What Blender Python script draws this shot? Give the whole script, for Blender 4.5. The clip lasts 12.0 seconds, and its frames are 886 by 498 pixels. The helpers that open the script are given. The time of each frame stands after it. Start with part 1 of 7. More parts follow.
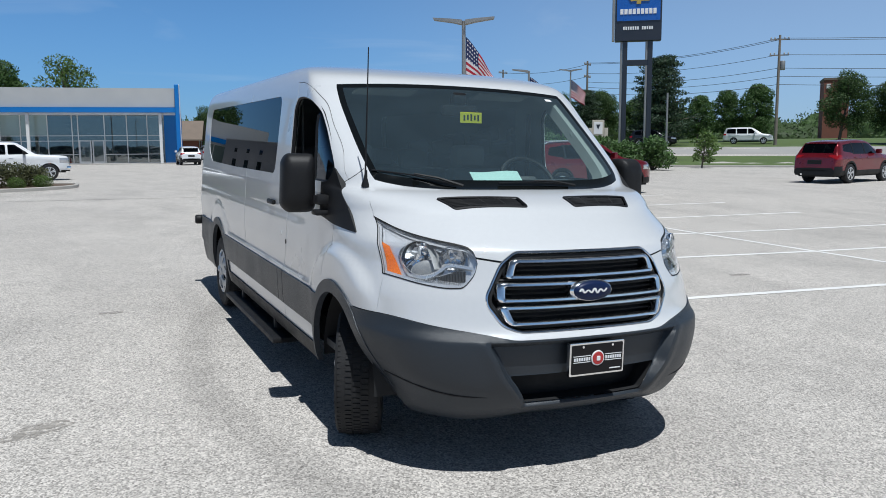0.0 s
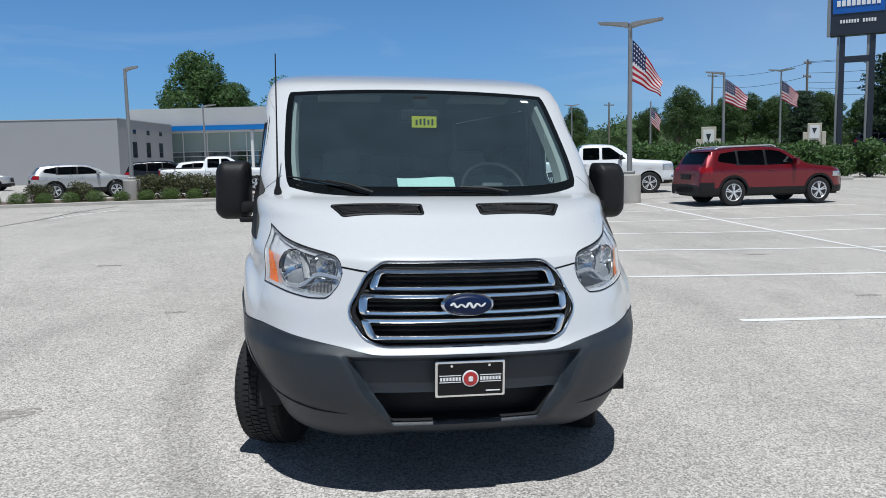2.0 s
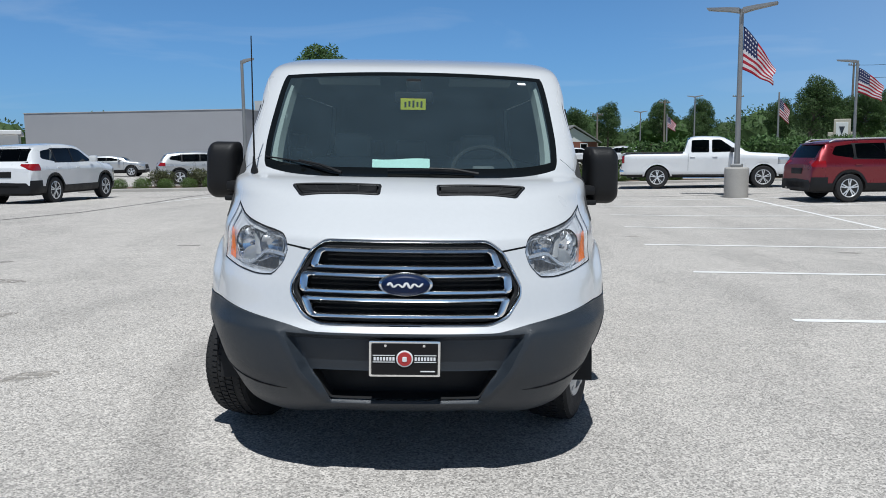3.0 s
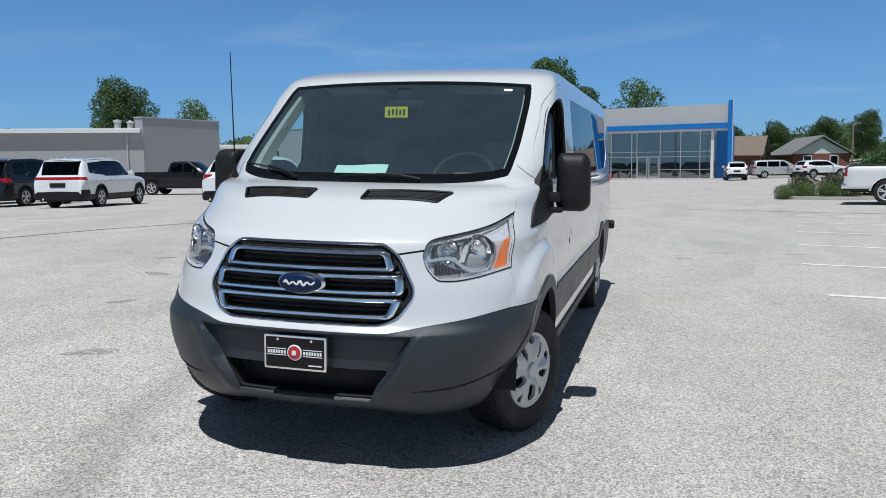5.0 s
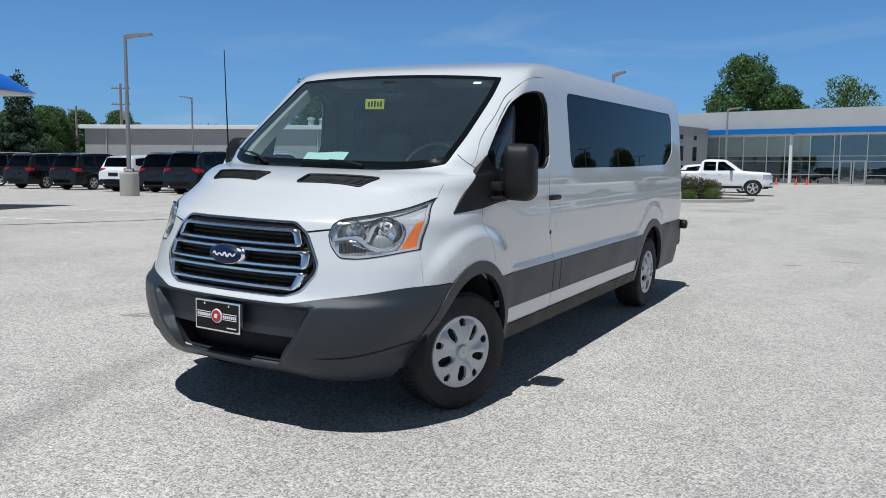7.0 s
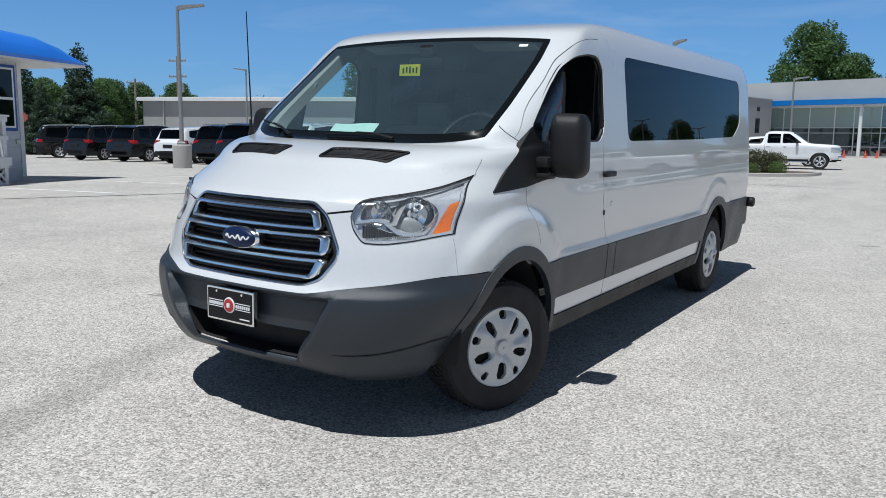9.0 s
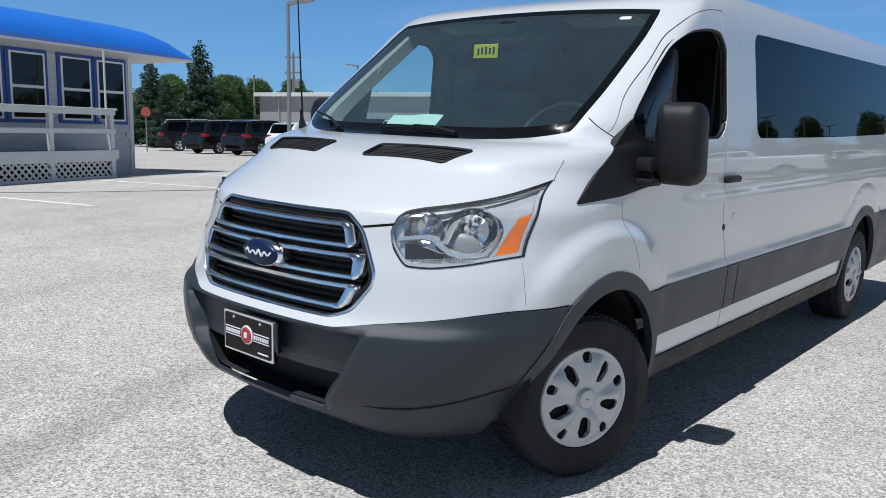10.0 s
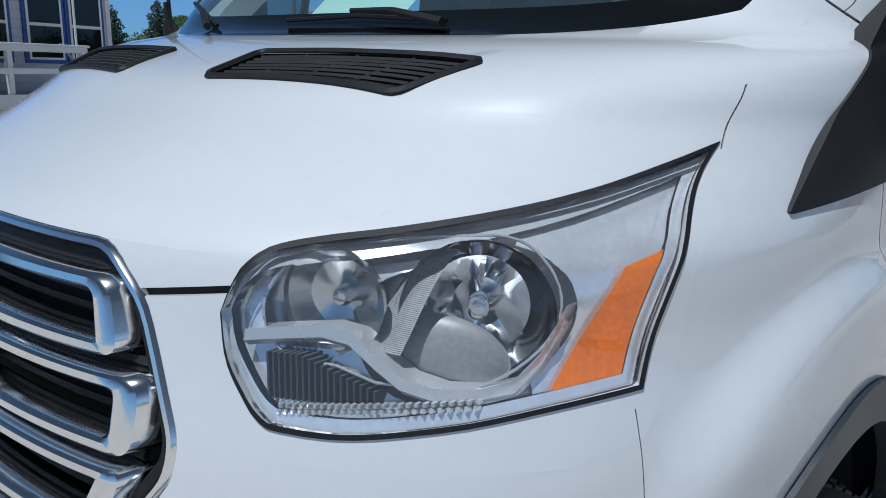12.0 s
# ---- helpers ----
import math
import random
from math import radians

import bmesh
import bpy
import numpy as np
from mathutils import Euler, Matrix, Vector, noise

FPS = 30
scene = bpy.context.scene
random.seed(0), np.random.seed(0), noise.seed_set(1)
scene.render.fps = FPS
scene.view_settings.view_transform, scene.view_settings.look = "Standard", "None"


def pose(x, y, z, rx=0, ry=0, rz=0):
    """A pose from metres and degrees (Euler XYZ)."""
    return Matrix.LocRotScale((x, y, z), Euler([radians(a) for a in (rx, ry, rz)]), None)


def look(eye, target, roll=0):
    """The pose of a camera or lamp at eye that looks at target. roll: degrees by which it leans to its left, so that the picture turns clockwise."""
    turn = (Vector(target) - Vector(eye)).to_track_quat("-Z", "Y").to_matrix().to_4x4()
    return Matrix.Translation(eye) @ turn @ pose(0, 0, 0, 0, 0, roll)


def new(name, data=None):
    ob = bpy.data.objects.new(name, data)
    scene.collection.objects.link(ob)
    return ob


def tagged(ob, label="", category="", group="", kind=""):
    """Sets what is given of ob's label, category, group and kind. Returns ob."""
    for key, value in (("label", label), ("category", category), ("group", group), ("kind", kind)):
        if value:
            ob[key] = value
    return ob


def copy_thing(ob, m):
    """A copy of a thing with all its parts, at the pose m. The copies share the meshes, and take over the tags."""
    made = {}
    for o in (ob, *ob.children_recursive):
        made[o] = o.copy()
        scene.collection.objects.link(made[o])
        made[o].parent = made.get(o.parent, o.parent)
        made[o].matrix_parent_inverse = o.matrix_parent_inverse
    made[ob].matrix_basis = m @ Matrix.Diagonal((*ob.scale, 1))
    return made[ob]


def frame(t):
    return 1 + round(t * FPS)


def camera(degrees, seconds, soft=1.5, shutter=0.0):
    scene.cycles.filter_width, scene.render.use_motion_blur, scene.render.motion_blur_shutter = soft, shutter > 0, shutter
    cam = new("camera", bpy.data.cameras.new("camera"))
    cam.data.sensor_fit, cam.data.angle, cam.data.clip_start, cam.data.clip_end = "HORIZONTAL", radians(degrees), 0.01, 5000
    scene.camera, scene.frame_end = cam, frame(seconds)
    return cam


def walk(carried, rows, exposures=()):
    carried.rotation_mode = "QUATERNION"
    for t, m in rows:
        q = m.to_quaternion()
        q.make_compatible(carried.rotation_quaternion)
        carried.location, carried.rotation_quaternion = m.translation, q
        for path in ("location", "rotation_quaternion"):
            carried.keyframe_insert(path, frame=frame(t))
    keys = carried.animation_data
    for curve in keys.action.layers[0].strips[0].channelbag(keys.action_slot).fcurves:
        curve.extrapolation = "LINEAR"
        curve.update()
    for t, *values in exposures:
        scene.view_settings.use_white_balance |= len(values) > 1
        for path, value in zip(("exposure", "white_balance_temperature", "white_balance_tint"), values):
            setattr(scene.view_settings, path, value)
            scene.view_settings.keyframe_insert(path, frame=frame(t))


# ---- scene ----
cam = camera(58.2, 12.0, 0.9)
# the lot dips gently: the van's own level against the true vertical
FALL_X, FALL_Y = 0.026, -0.011
UP = Vector((-FALL_X, -FALL_Y, 1.0)).normalized()
LEVEL = UP.rotation_difference(Vector((0, 0, 1))).to_matrix().to_4x4()
PATH = [
    (0, (-2.221, -3.103, 1.622), (-1.391, -1.303, 1.364), -0.39),
    (0.5, (-1.848, -3.158, 1.593), (-1.121, -1.312, 1.347), -1.37),
    (1, (-1.434, -3.315, 1.574), (-0.847, -1.417, 1.341), -2.26),
    (1.5, (-1.047, -3.395, 1.559), (-0.583, -1.463, 1.327), -1.54),
    (2, (-0.670, -3.393, 1.575), (-0.336, -1.434, 1.348), -1.23),
    (2.5, (-0.245, -3.470, 1.536), (-0.097, -1.488, 1.306), -0.70),
    (3, (0.132, -3.449, 1.506), (0.166, -1.464, 1.264), -0.68),
    (5, (1.673, -3.318, 1.450), (1.129, -1.404, 1.246), -0.62),
    (5.5, (2.086, -3.248, 1.436), (1.382, -1.388, 1.231), -0.38),
    (6, (2.433, -3.090, 1.403), (1.616, -1.275, 1.205), -0.32),
    (6.5, (2.809, -3.017, 1.384), (1.900, -1.246, 1.194), 0.42),
    (7, (3.048, -3.008, 1.385), (2.071, -1.275, 1.180), 0.53),
    (9, (2.874, -2.550, 1.391), (1.788, -0.893, 1.116), 0.55),
    (9.5, (2.738, -2.182, 1.373), (1.569, -0.588, 1.070), 0.30),
    (10, (2.553, -1.786, 1.387), (1.252, -0.295, 1.099), 0.91),
    (10.5, (2.237, -1.407, 1.395), (0.894, 0.046, 1.106), -0.47),
    (11, (1.938, -1.047, 1.365), (0.587, 0.385, 1.011), -0.26),
    (11.5, (1.654, -0.663, 1.365), (0.286, 0.737, 0.953), 0.56),
    (12, (1.339, -0.265, 1.301), (0.016, 1.173, 0.875), 0.46),
]
walk(cam, [(t, look(eye, target, roll)) for t, eye, target, roll in PATH], [(0.0, -0.24, 5950, 7), (7.0, -0.24, 5950, 7), (9.0, -0.18, 5950, 7), (10.0, -0.16, 5900, 7), (11.0, -0.16, 5650, 7), (12.0, -0.40, 5600, 6)])

# ---- light ----
SUN_ELEV, SUN_AZ = 70.0, 180.0
world = bpy.data.worlds.new("sky")
scene.world = world
world.use_nodes = True
wn = world.node_tree
sky = wn.nodes.new("ShaderNodeTexSky")
sky.sky_type, sky.sun_disc = "NISHITA", False
sky.sun_elevation, sky.sun_rotation = radians(SUN_ELEV), radians(SUN_AZ)
sky.air_density, sky.dust_density, sky.ozone_density = 1.0, 0.2, 3.0
bg = wn.nodes["Background"]
bg.inputs["Strength"].default_value = 0.078
# a clear deep blue with thin high cloud
deep = wn.nodes.new("ShaderNodeVectorMath")
deep.operation = "MULTIPLY"
deep.inputs[1].default_value = (0.66, 0.98, 1.34)
wn.links.new(sky.outputs["Color"], deep.inputs[0])
way = wn.nodes.new("ShaderNodeTexCoord")
stretch = wn.nodes.new("ShaderNodeMapping")
stretch.inputs["Scale"].default_value = (1.6, 1.6, 9.0)
stretch.inputs["Rotation"].default_value = (0.12, 0.05, 0.4)
wisps = wn.nodes.new("ShaderNodeTexNoise")
wisps.inputs["Scale"].default_value, wisps.inputs["Detail"].default_value, wisps.inputs["Distortion"].default_value = 1.7, 7, 0.8
veil = wn.nodes.new("ShaderNodeMapRange")
veil.inputs["From Min"].default_value, veil.inputs["From Max"].default_value = 0.56, 0.82
veil.inputs["To Min"].default_value, veil.inputs["To Max"].default_value = 0.0, 0.26
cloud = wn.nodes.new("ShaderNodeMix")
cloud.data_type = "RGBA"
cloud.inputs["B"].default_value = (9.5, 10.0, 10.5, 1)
wn.links.new(way.outputs["Generated"], stretch.inputs["Vector"])
wn.links.new(stretch.outputs[0], wisps.inputs["Vector"])
wn.links.new(wisps.outputs["Fac"], veil.inputs["Value"])
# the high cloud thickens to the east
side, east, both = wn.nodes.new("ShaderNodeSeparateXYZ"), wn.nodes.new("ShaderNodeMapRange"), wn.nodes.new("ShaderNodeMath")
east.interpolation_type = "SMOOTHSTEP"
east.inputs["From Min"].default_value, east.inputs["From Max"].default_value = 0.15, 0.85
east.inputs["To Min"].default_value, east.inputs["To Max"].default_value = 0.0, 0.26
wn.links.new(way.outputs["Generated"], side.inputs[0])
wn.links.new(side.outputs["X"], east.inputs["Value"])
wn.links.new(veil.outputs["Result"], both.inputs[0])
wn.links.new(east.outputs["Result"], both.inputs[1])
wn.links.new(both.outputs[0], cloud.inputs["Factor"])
even = wn.nodes.new("ShaderNodeMix")
even.data_type = "RGBA"
even.inputs["Factor"].default_value = 0.5
even.inputs["B"].default_value = (1.95, 4.3, 8.1, 1)
wn.links.new(deep.outputs[0], even.inputs["A"])
# the pale glare of thin haze all round the sun
glare, face = wn.nodes.new("ShaderNodeVectorMath"), wn.nodes.new("ShaderNodeMapRange")
glare.operation = "DOT_PRODUCT"
glare.inputs[1].default_value = (0.0, -math.cos(radians(SUN_ELEV)), math.sin(radians(SUN_ELEV)))
face.interpolation_type = "SMOOTHSTEP"
face.inputs["From Min"].default_value, face.inputs["From Max"].default_value = 0.0, 0.80
face.inputs["To Min"].default_value, face.inputs["To Max"].default_value = 0.0, 0.38
haze = wn.nodes.new("ShaderNodeMix")
haze.data_type = "RGBA"
haze.inputs["B"].default_value = (5.0, 5.5, 6.0, 1)
wn.links.new(way.outputs["Generated"], glare.inputs[0])
wn.links.new(glare.outputs["Value"], face.inputs["Value"])
wn.links.new(face.outputs["Result"], haze.inputs["Factor"])
wn.links.new(even.outputs["Result"], haze.inputs["A"])
wn.links.new(haze.outputs["Result"], cloud.inputs["A"])
# the blue deepens overhead
rise, depth, over = wn.nodes.new("ShaderNodeSeparateXYZ"), wn.nodes.new("ShaderNodeMapRange"), wn.nodes.new("ShaderNodeVectorMath")
depth.interpolation_type = "SMOOTHSTEP"
depth.inputs["From Min"].default_value, depth.inputs["From Max"].default_value = 0.06, 0.62
depth.inputs["To Min"].default_value, depth.inputs["To Max"].default_value = 1.12, 0.22
over.operation = "SCALE"
wn.links.new(way.outputs["Generated"], rise.inputs[0])
wn.links.new(rise.outputs["Z"], depth.inputs["Value"])
wn.links.new(cloud.outputs["Result"], over.inputs[0])
wn.links.new(depth.outputs["Result"], over.inputs["Scale"])
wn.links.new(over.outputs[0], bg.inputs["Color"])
sun = new("sun", bpy.data.lights.new("sun", "SUN"))
sun.data.energy, sun.data.angle, sun.data.color = 5.0, radians(0.53), (1.0, 0.965, 0.915)
sun.matrix_world = look((0, -math.cos(radians(SUN_ELEV)) * 50, math.sin(radians(SUN_ELEV)) * 50), (0, 0, 0))

# ---- materials ----
def material(name, color, rough=0.5, metal=0.0, vary=0.12, scale=6.0, fine=90.0, bump=0.0, bump_scale=200.0, coat=0.0, spec=0.5, random_tint=0.0):
    """A surface with large and fine variation of its colour and roughness, and fine relief."""
    m = bpy.data.materials.new(name)
    m.use_nodes = True
    t = m.node_tree
    b = t.nodes["Principled BSDF"]
    co = t.nodes.new("ShaderNodeTexCoord")
    n1, n2 = t.nodes.new("ShaderNodeTexNoise"), t.nodes.new("ShaderNodeTexNoise")
    n1.inputs["Scale"].default_value, n2.inputs["Scale"].default_value = scale, fine
    n1.inputs["Detail"].default_value = 5
    t.links.new(co.outputs["Object"], n1.inputs["Vector"])
    t.links.new(co.outputs["Object"], n2.inputs["Vector"])
    add = t.nodes.new("ShaderNodeMath")
    add.operation = "ADD"
    t.links.new(n1.outputs["Fac"], add.inputs[0])
    t.links.new(n2.outputs["Fac"], add.inputs[1])
    mp = t.nodes.new("ShaderNodeMapRange")
    mp.inputs["From Min"].default_value, mp.inputs["From Max"].default_value = 0.6, 1.4
    mp.inputs["To Min"].default_value, mp.inputs["To Max"].default_value = 1 - vary, 1 + vary
    t.links.new(add.outputs[0], mp.inputs["Value"])
    last = mp.outputs["Result"]
    if random_tint:
        oi = t.nodes.new("ShaderNodeObjectInfo")
        mr = t.nodes.new("ShaderNodeMapRange")
        mr.inputs["To Min"].default_value, mr.inputs["To Max"].default_value = 1 - random_tint, 1 + random_tint
        t.links.new(oi.outputs["Random"], mr.inputs["Value"])
        mu = t.nodes.new("ShaderNodeMath")
        mu.operation = "MULTIPLY"
        t.links.new(last, mu.inputs[0])
        t.links.new(mr.outputs["Result"], mu.inputs[1])
        last = mu.outputs[0]
    vm = t.nodes.new("ShaderNodeVectorMath")
    vm.operation = "SCALE"
    vm.inputs[0].default_value = color
    t.links.new(last, vm.inputs["Scale"])
    t.links.new(vm.outputs[0], b.inputs["Base Color"])
    rr = t.nodes.new("ShaderNodeMapRange")
    rr.inputs["From Min"].default_value, rr.inputs["From Max"].default_value = 0.3, 0.7
    rr.inputs["To Min"].default_value, rr.inputs["To Max"].default_value = max(0.0, rough * 0.85), min(1.0, rough * 1.15)
    t.links.new(n1.outputs["Fac"], rr.inputs["Value"])
    t.links.new(rr.outputs["Result"], b.inputs["Roughness"])
    b.inputs["Metallic"].default_value = metal
    b.inputs["Coat Weight"].default_value = coat
    b.inputs["Coat Roughness"].default_value = 0.03
    b.inputs["Specular IOR Level"].default_value = spec
    if bump:
        n3 = t.nodes.new("ShaderNodeTexNoise")
        n3.inputs["Scale"].default_value = bump_scale
        t.links.new(co.outputs["Object"], n3.inputs["Vector"])
        bp = t.nodes.new("ShaderNodeBump")
        bp.inputs["Strength"].default_value, bp.inputs["Distance"].default_value = bump, 0.004
        t.links.new(n3.outputs["Fac"], bp.inputs["Height"])
        t.links.new(bp.outputs["Normal"], b.inputs["Normal"])
    return m


def glass(name, tint, gloss_ior=1.5, rough=0.0, dust_sheen=0.0, film=(0.42, 0.47, 0.45)):
    """A thin pane: what lies behind shows through, tinted, under the sheen of its face."""
    m = bpy.data.materials.new(name)
    m.use_nodes = True
    t = m.node_tree
    t.nodes.remove(t.nodes["Principled BSDF"])
    out = t.nodes["Material Output"]
    tr, gl, mx, fr = (t.nodes.new(k) for k in ("ShaderNodeBsdfTransparent", "ShaderNodeBsdfGlossy", "ShaderNodeMixShader", "ShaderNodeFresnel"))
    tr.inputs["Color"].default_value = (*tint, 1)
    gl.inputs["Roughness"].default_value = rough
    gl.inputs["Color"].default_value = (0.95, 0.97, 1, 1)
    fr.inputs["IOR"].default_value = gloss_ior
    t.links.new(fr.outputs[0], mx.inputs[0])
    t.links.new(tr.outputs[0], mx.inputs[1])
    t.links.new(gl.outputs[0], mx.inputs[2])
    last = mx.outputs[0]
    if dust_sheen:
        # a thin dusty film; its colour also stands in for sky sheen
        df, co, nz, mr, md = (t.nodes.new(k) for k in ("ShaderNodeBsdfDiffuse", "ShaderNodeTexCoord", "ShaderNodeTexNoise", "ShaderNodeMapRange", "ShaderNodeMixShader"))
        df.inputs["Color"].default_value = (*film, 1)
        nz.inputs["Scale"].default_value = 5
        mr.inputs["To Min"].default_value, mr.inputs["To Max"].default_value = dust_sheen * 0.7, dust_sheen * 1.3
        t.links.new(co.outputs["Object"], nz.inputs["Vector"])
        t.links.new(nz.outputs["Fac"], mr.inputs["Value"])
        t.links.new(mr.outputs["Result"], md.inputs[0])
        t.links.new(last, md.inputs[1])
        t.links.new(df.outputs[0], md.inputs[2])
        last = md.outputs[0]
    t.links.new(last, out.inputs["Surface"])
    return m


PAINT = material("white paint", (0.63, 0.64, 0.65), 0.32, 0, 0.02, 2.0, 40, coat=1.0)
CLAD = material("grey plastic cladding", (0.022, 0.028, 0.036), 0.42, 0, 0.10, 3, 120, 0.25, 900)
BLACK = material("black plastic", (0.011, 0.011, 0.012), 0.52, 0, 0.15, 6, 150, 0.2, 900, spec=0.3)
DARK = material("dark recess", (0.010, 0.010, 0.011), 0.8, 0, 0.1)
FRIT = material("black ceramic glass border", (0.005, 0.006, 0.006), 0.07, 0, 0.1, 6, 60)
TRIM = material("pale grey pillar trim", (0.36, 0.37, 0.355), 0.7, 0, 0.06, 6, 120, 0.2, 700)
CHROME = material("chrome", (0.86, 0.86, 0.86), 0.13, 1.0, 0.03, 6, 60)
SATIN = material("satin silver plastic", (0.66, 0.67, 0.68), 0.26, 0.6, 0.05, 8, 90)
BOWL = material("polished lamp reflector", (0.84, 0.85, 0.87), 0.07, 1.0, 0.05, 20, 160)
BOWLDULL = material("dull grey lamp reflector", (0.60, 0.605, 0.615), 0.16, 0.9, 0.10, 20, 160)
LAMPMID = material("smoked grey lamp moulding", (0.30, 0.305, 0.305), 0.45, 0.15, 0.16, 20, 160)
LAMPGREY = material("pale silver lamp moulding", (0.76, 0.775, 0.80), 0.13, 0.50, 0.10, 20, 120)
WHEEL = material("silver wheel cover", (0.52, 0.53, 0.54), 0.38, 0.25, 0.06, 8, 90)
RUBBER = material("tyre rubber", (0.013, 0.013, 0.014), 0.8, 0, 0.25, 9, 120, 0.4, 300)
LINER = material("grey cabin lining", (0.33, 0.345, 0.335), 0.85, 0, 0.08, 6, 200, 0.2, 700)
SEAT = material("charcoal seat cloth", (0.20, 0.20, 0.195), 0.9, 0, 0.15, 6, 250, 0.3, 900)
DASH = material("dark dashboard plastic", (0.06, 0.061, 0.063), 0.6, 0, 0.1, 6, 200, 0.2, 800)
GLASS = glass("clear windscreen glass", (0.63, 0.80, 0.79), 1.55, 0.0, 0.07, (0.30, 0.45, 0.55))
TINT = glass("dark privacy glass", (0.02, 0.028, 0.04), 1.22)
QUARTER = glass("tinted door glass", (0.35, 0.40, 0.42), 1.6)
LENS = glass("clear lamp lens", (0.94, 0.955, 0.97), 1.5, 0.0, 0.03, (0.72, 0.74, 0.78))
AMBER = material("amber reflector", (0.80, 0.190, 0.004), 0.3, 0, 0.25, 14, 160, spec=0.3)
RED = material("red tail lamp", (0.26, 0.006, 0.010), 0.15, 0, 0.1, 12, 160, coat=0.6)
BLUE = material("blue badge enamel", (0.006, 0.016, 0.060), 0.4, 0, 0.08, 30, 200, spec=0.25)
PAPER = material("pale green paper", (0.55, 0.74, 0.68), 0.7, 0, 0.04, 9, 80)
YELLOW = material("yellow tag", (0.72, 0.70, 0.03), 0.6, 0, 0.05, 9, 80)
PLATE = material("black dealer plate", (0.012, 0.011, 0.012), 0.5, 0, 0.1, 20, 160, spec=0.2)
WHITE = material("white print", (0.8, 0.8, 0.8), 0.6, 0, 0.05, 20, 160)
REDPRINT = material("red print", (0.42, 0.03, 0.03), 0.5, 0, 0.08, 20, 160)
CONCRETE = material("weathered concrete", (0.42, 0.40, 0.37), 0.85, 0, 0.16, 2, 40, 0.4, 60)


# ---- modelling helpers ----
def pchip(xs, ys):
    """A smooth curve through the given values, with no overshoot."""
    xs, ys = np.array(xs, float), np.array(ys, float)
    d = np.diff(ys) / np.diff(xs)
    m = np.zeros(len(xs))
    m[0], m[-1] = d[0], d[-1]
    for i in range(1, len(xs) - 1):
        m[i] = 0 if d[i - 1] * d[i] <= 0 else 2 * d[i - 1] * d[i] / (d[i - 1] + d[i])

    def f(x):
        x = min(max(x, xs[0]), xs[-1])
        i = min(int(np.searchsorted(xs, x, side="right")) - 1, len(xs) - 2)
        h = xs[i + 1] - xs[i]
        s = (x - xs[i]) / h
        return float((2 * s**3 - 3 * s**2 + 1) * ys[i] + (s**3 - 2 * s**2 + s) * h * m[i] + (3 * s**2 - 2 * s**3) * ys[i + 1] + (s**3 - s**2) * h * m[i + 1])
    return f


def cut(polys, f):
    """Split polygons along f = 0: those where f < 0, and the rest."""
    inside, outside = [], []
    for poly in polys:
        v = [f(p) for p in poly]
        if max(v) <= 0:
            inside.append(poly)
        elif min(v) >= 0:
            outside.append(poly)
        else:
            a, b = [], []
            for i, p in enumerate(poly):
                q, vp, vq = poly[(i + 1) % len(poly)], v[i], v[(i + 1) % len(poly)]
                if vp <= 0:
                    a.append(p)
                if vp >= 0:
                    b.append(p)
                if vp * vq < 0:
                    s = vp / (vp - vq)
                    c = tuple(p[k] + s * (q[k] - p[k]) for k in range(3))
                    a.append(c), b.append(c)
            if len(a) > 2:
                inside.append(a)
            if len(b) > 2:
                outside.append(b)
    return inside, outside


def rounded(points, r=0.04, n=5):
    """Round the corners of a convex outline."""
    out = []
    k = len(points)
    for i in range(k):
        p, a, b = (Vector((*points[j % k], 0)) for j in (i, i - 1, i + 1))
        da, db = (a - p), (b - p)
        cut_len = min(r, da.length * 0.45, db.length * 0.45)
        s, e = p + da.normalized() * cut_len, p + db.normalized() * cut_len
        for j in range(n + 1):
            u = j / n
            q = s * (1 - u) ** 2 + p * 2 * u * (1 - u) + e * u * u
            out.append((q.x, q.y))
    return out


def cut_outline(polys, axes, outline, keep=lambda p: True):
    """Cut a convex outline, seen along one axis, out of polygons: what lies within it, and the rest."""
    i, j = axes
    k = len(outline)
    area = sum(outline[n][0] * outline[(n + 1) % k][1] - outline[(n + 1) % k][0] * outline[n][1] for n in range(k))
    pts = outline if area > 0 else outline[::-1]
    lo = [min(p[n] for p in pts) for n in (0, 1)]
    hi = [max(p[n] for p in pts) for n in (0, 1)]
    rem, rest = [], []
    for poly in polys:
        near = (all(keep(p) for p in poly) and max(p[i] for p in poly) > lo[0] and min(p[i] for p in poly) < hi[0]
                and max(p[j] for p in poly) > lo[1] and min(p[j] for p in poly) < hi[1])
        (rem if near else rest).append(poly)
    for n in range(k):
        (ax, ay), (bx, by) = pts[n], pts[(n + 1) % k]
        ln = math.hypot(bx - ax, by - ay)
        if ln < 1e-6:
            continue
        rem, out = cut(rem, lambda p: ((p[i] - ax) * (by - ay) - (p[j] - ay) * (bx - ax)) / ln)
        rest += out
    return rem, rest


def mesh_of(polys, weld=0.0006):
    """A bmesh of polygons, welded."""
    bm = bmesh.new()
    for poly in polys:
        if len(poly) < 3:
            continue
        try:
            bm.faces.new([bm.verts.new(p) for p in poly])
        except ValueError:
            pass
    bmesh.ops.remove_doubles(bm, verts=bm.verts, dist=weld)
    bmesh.ops.dissolve_degenerate(bm, dist=0.0002, edges=bm.edges)
    return bm


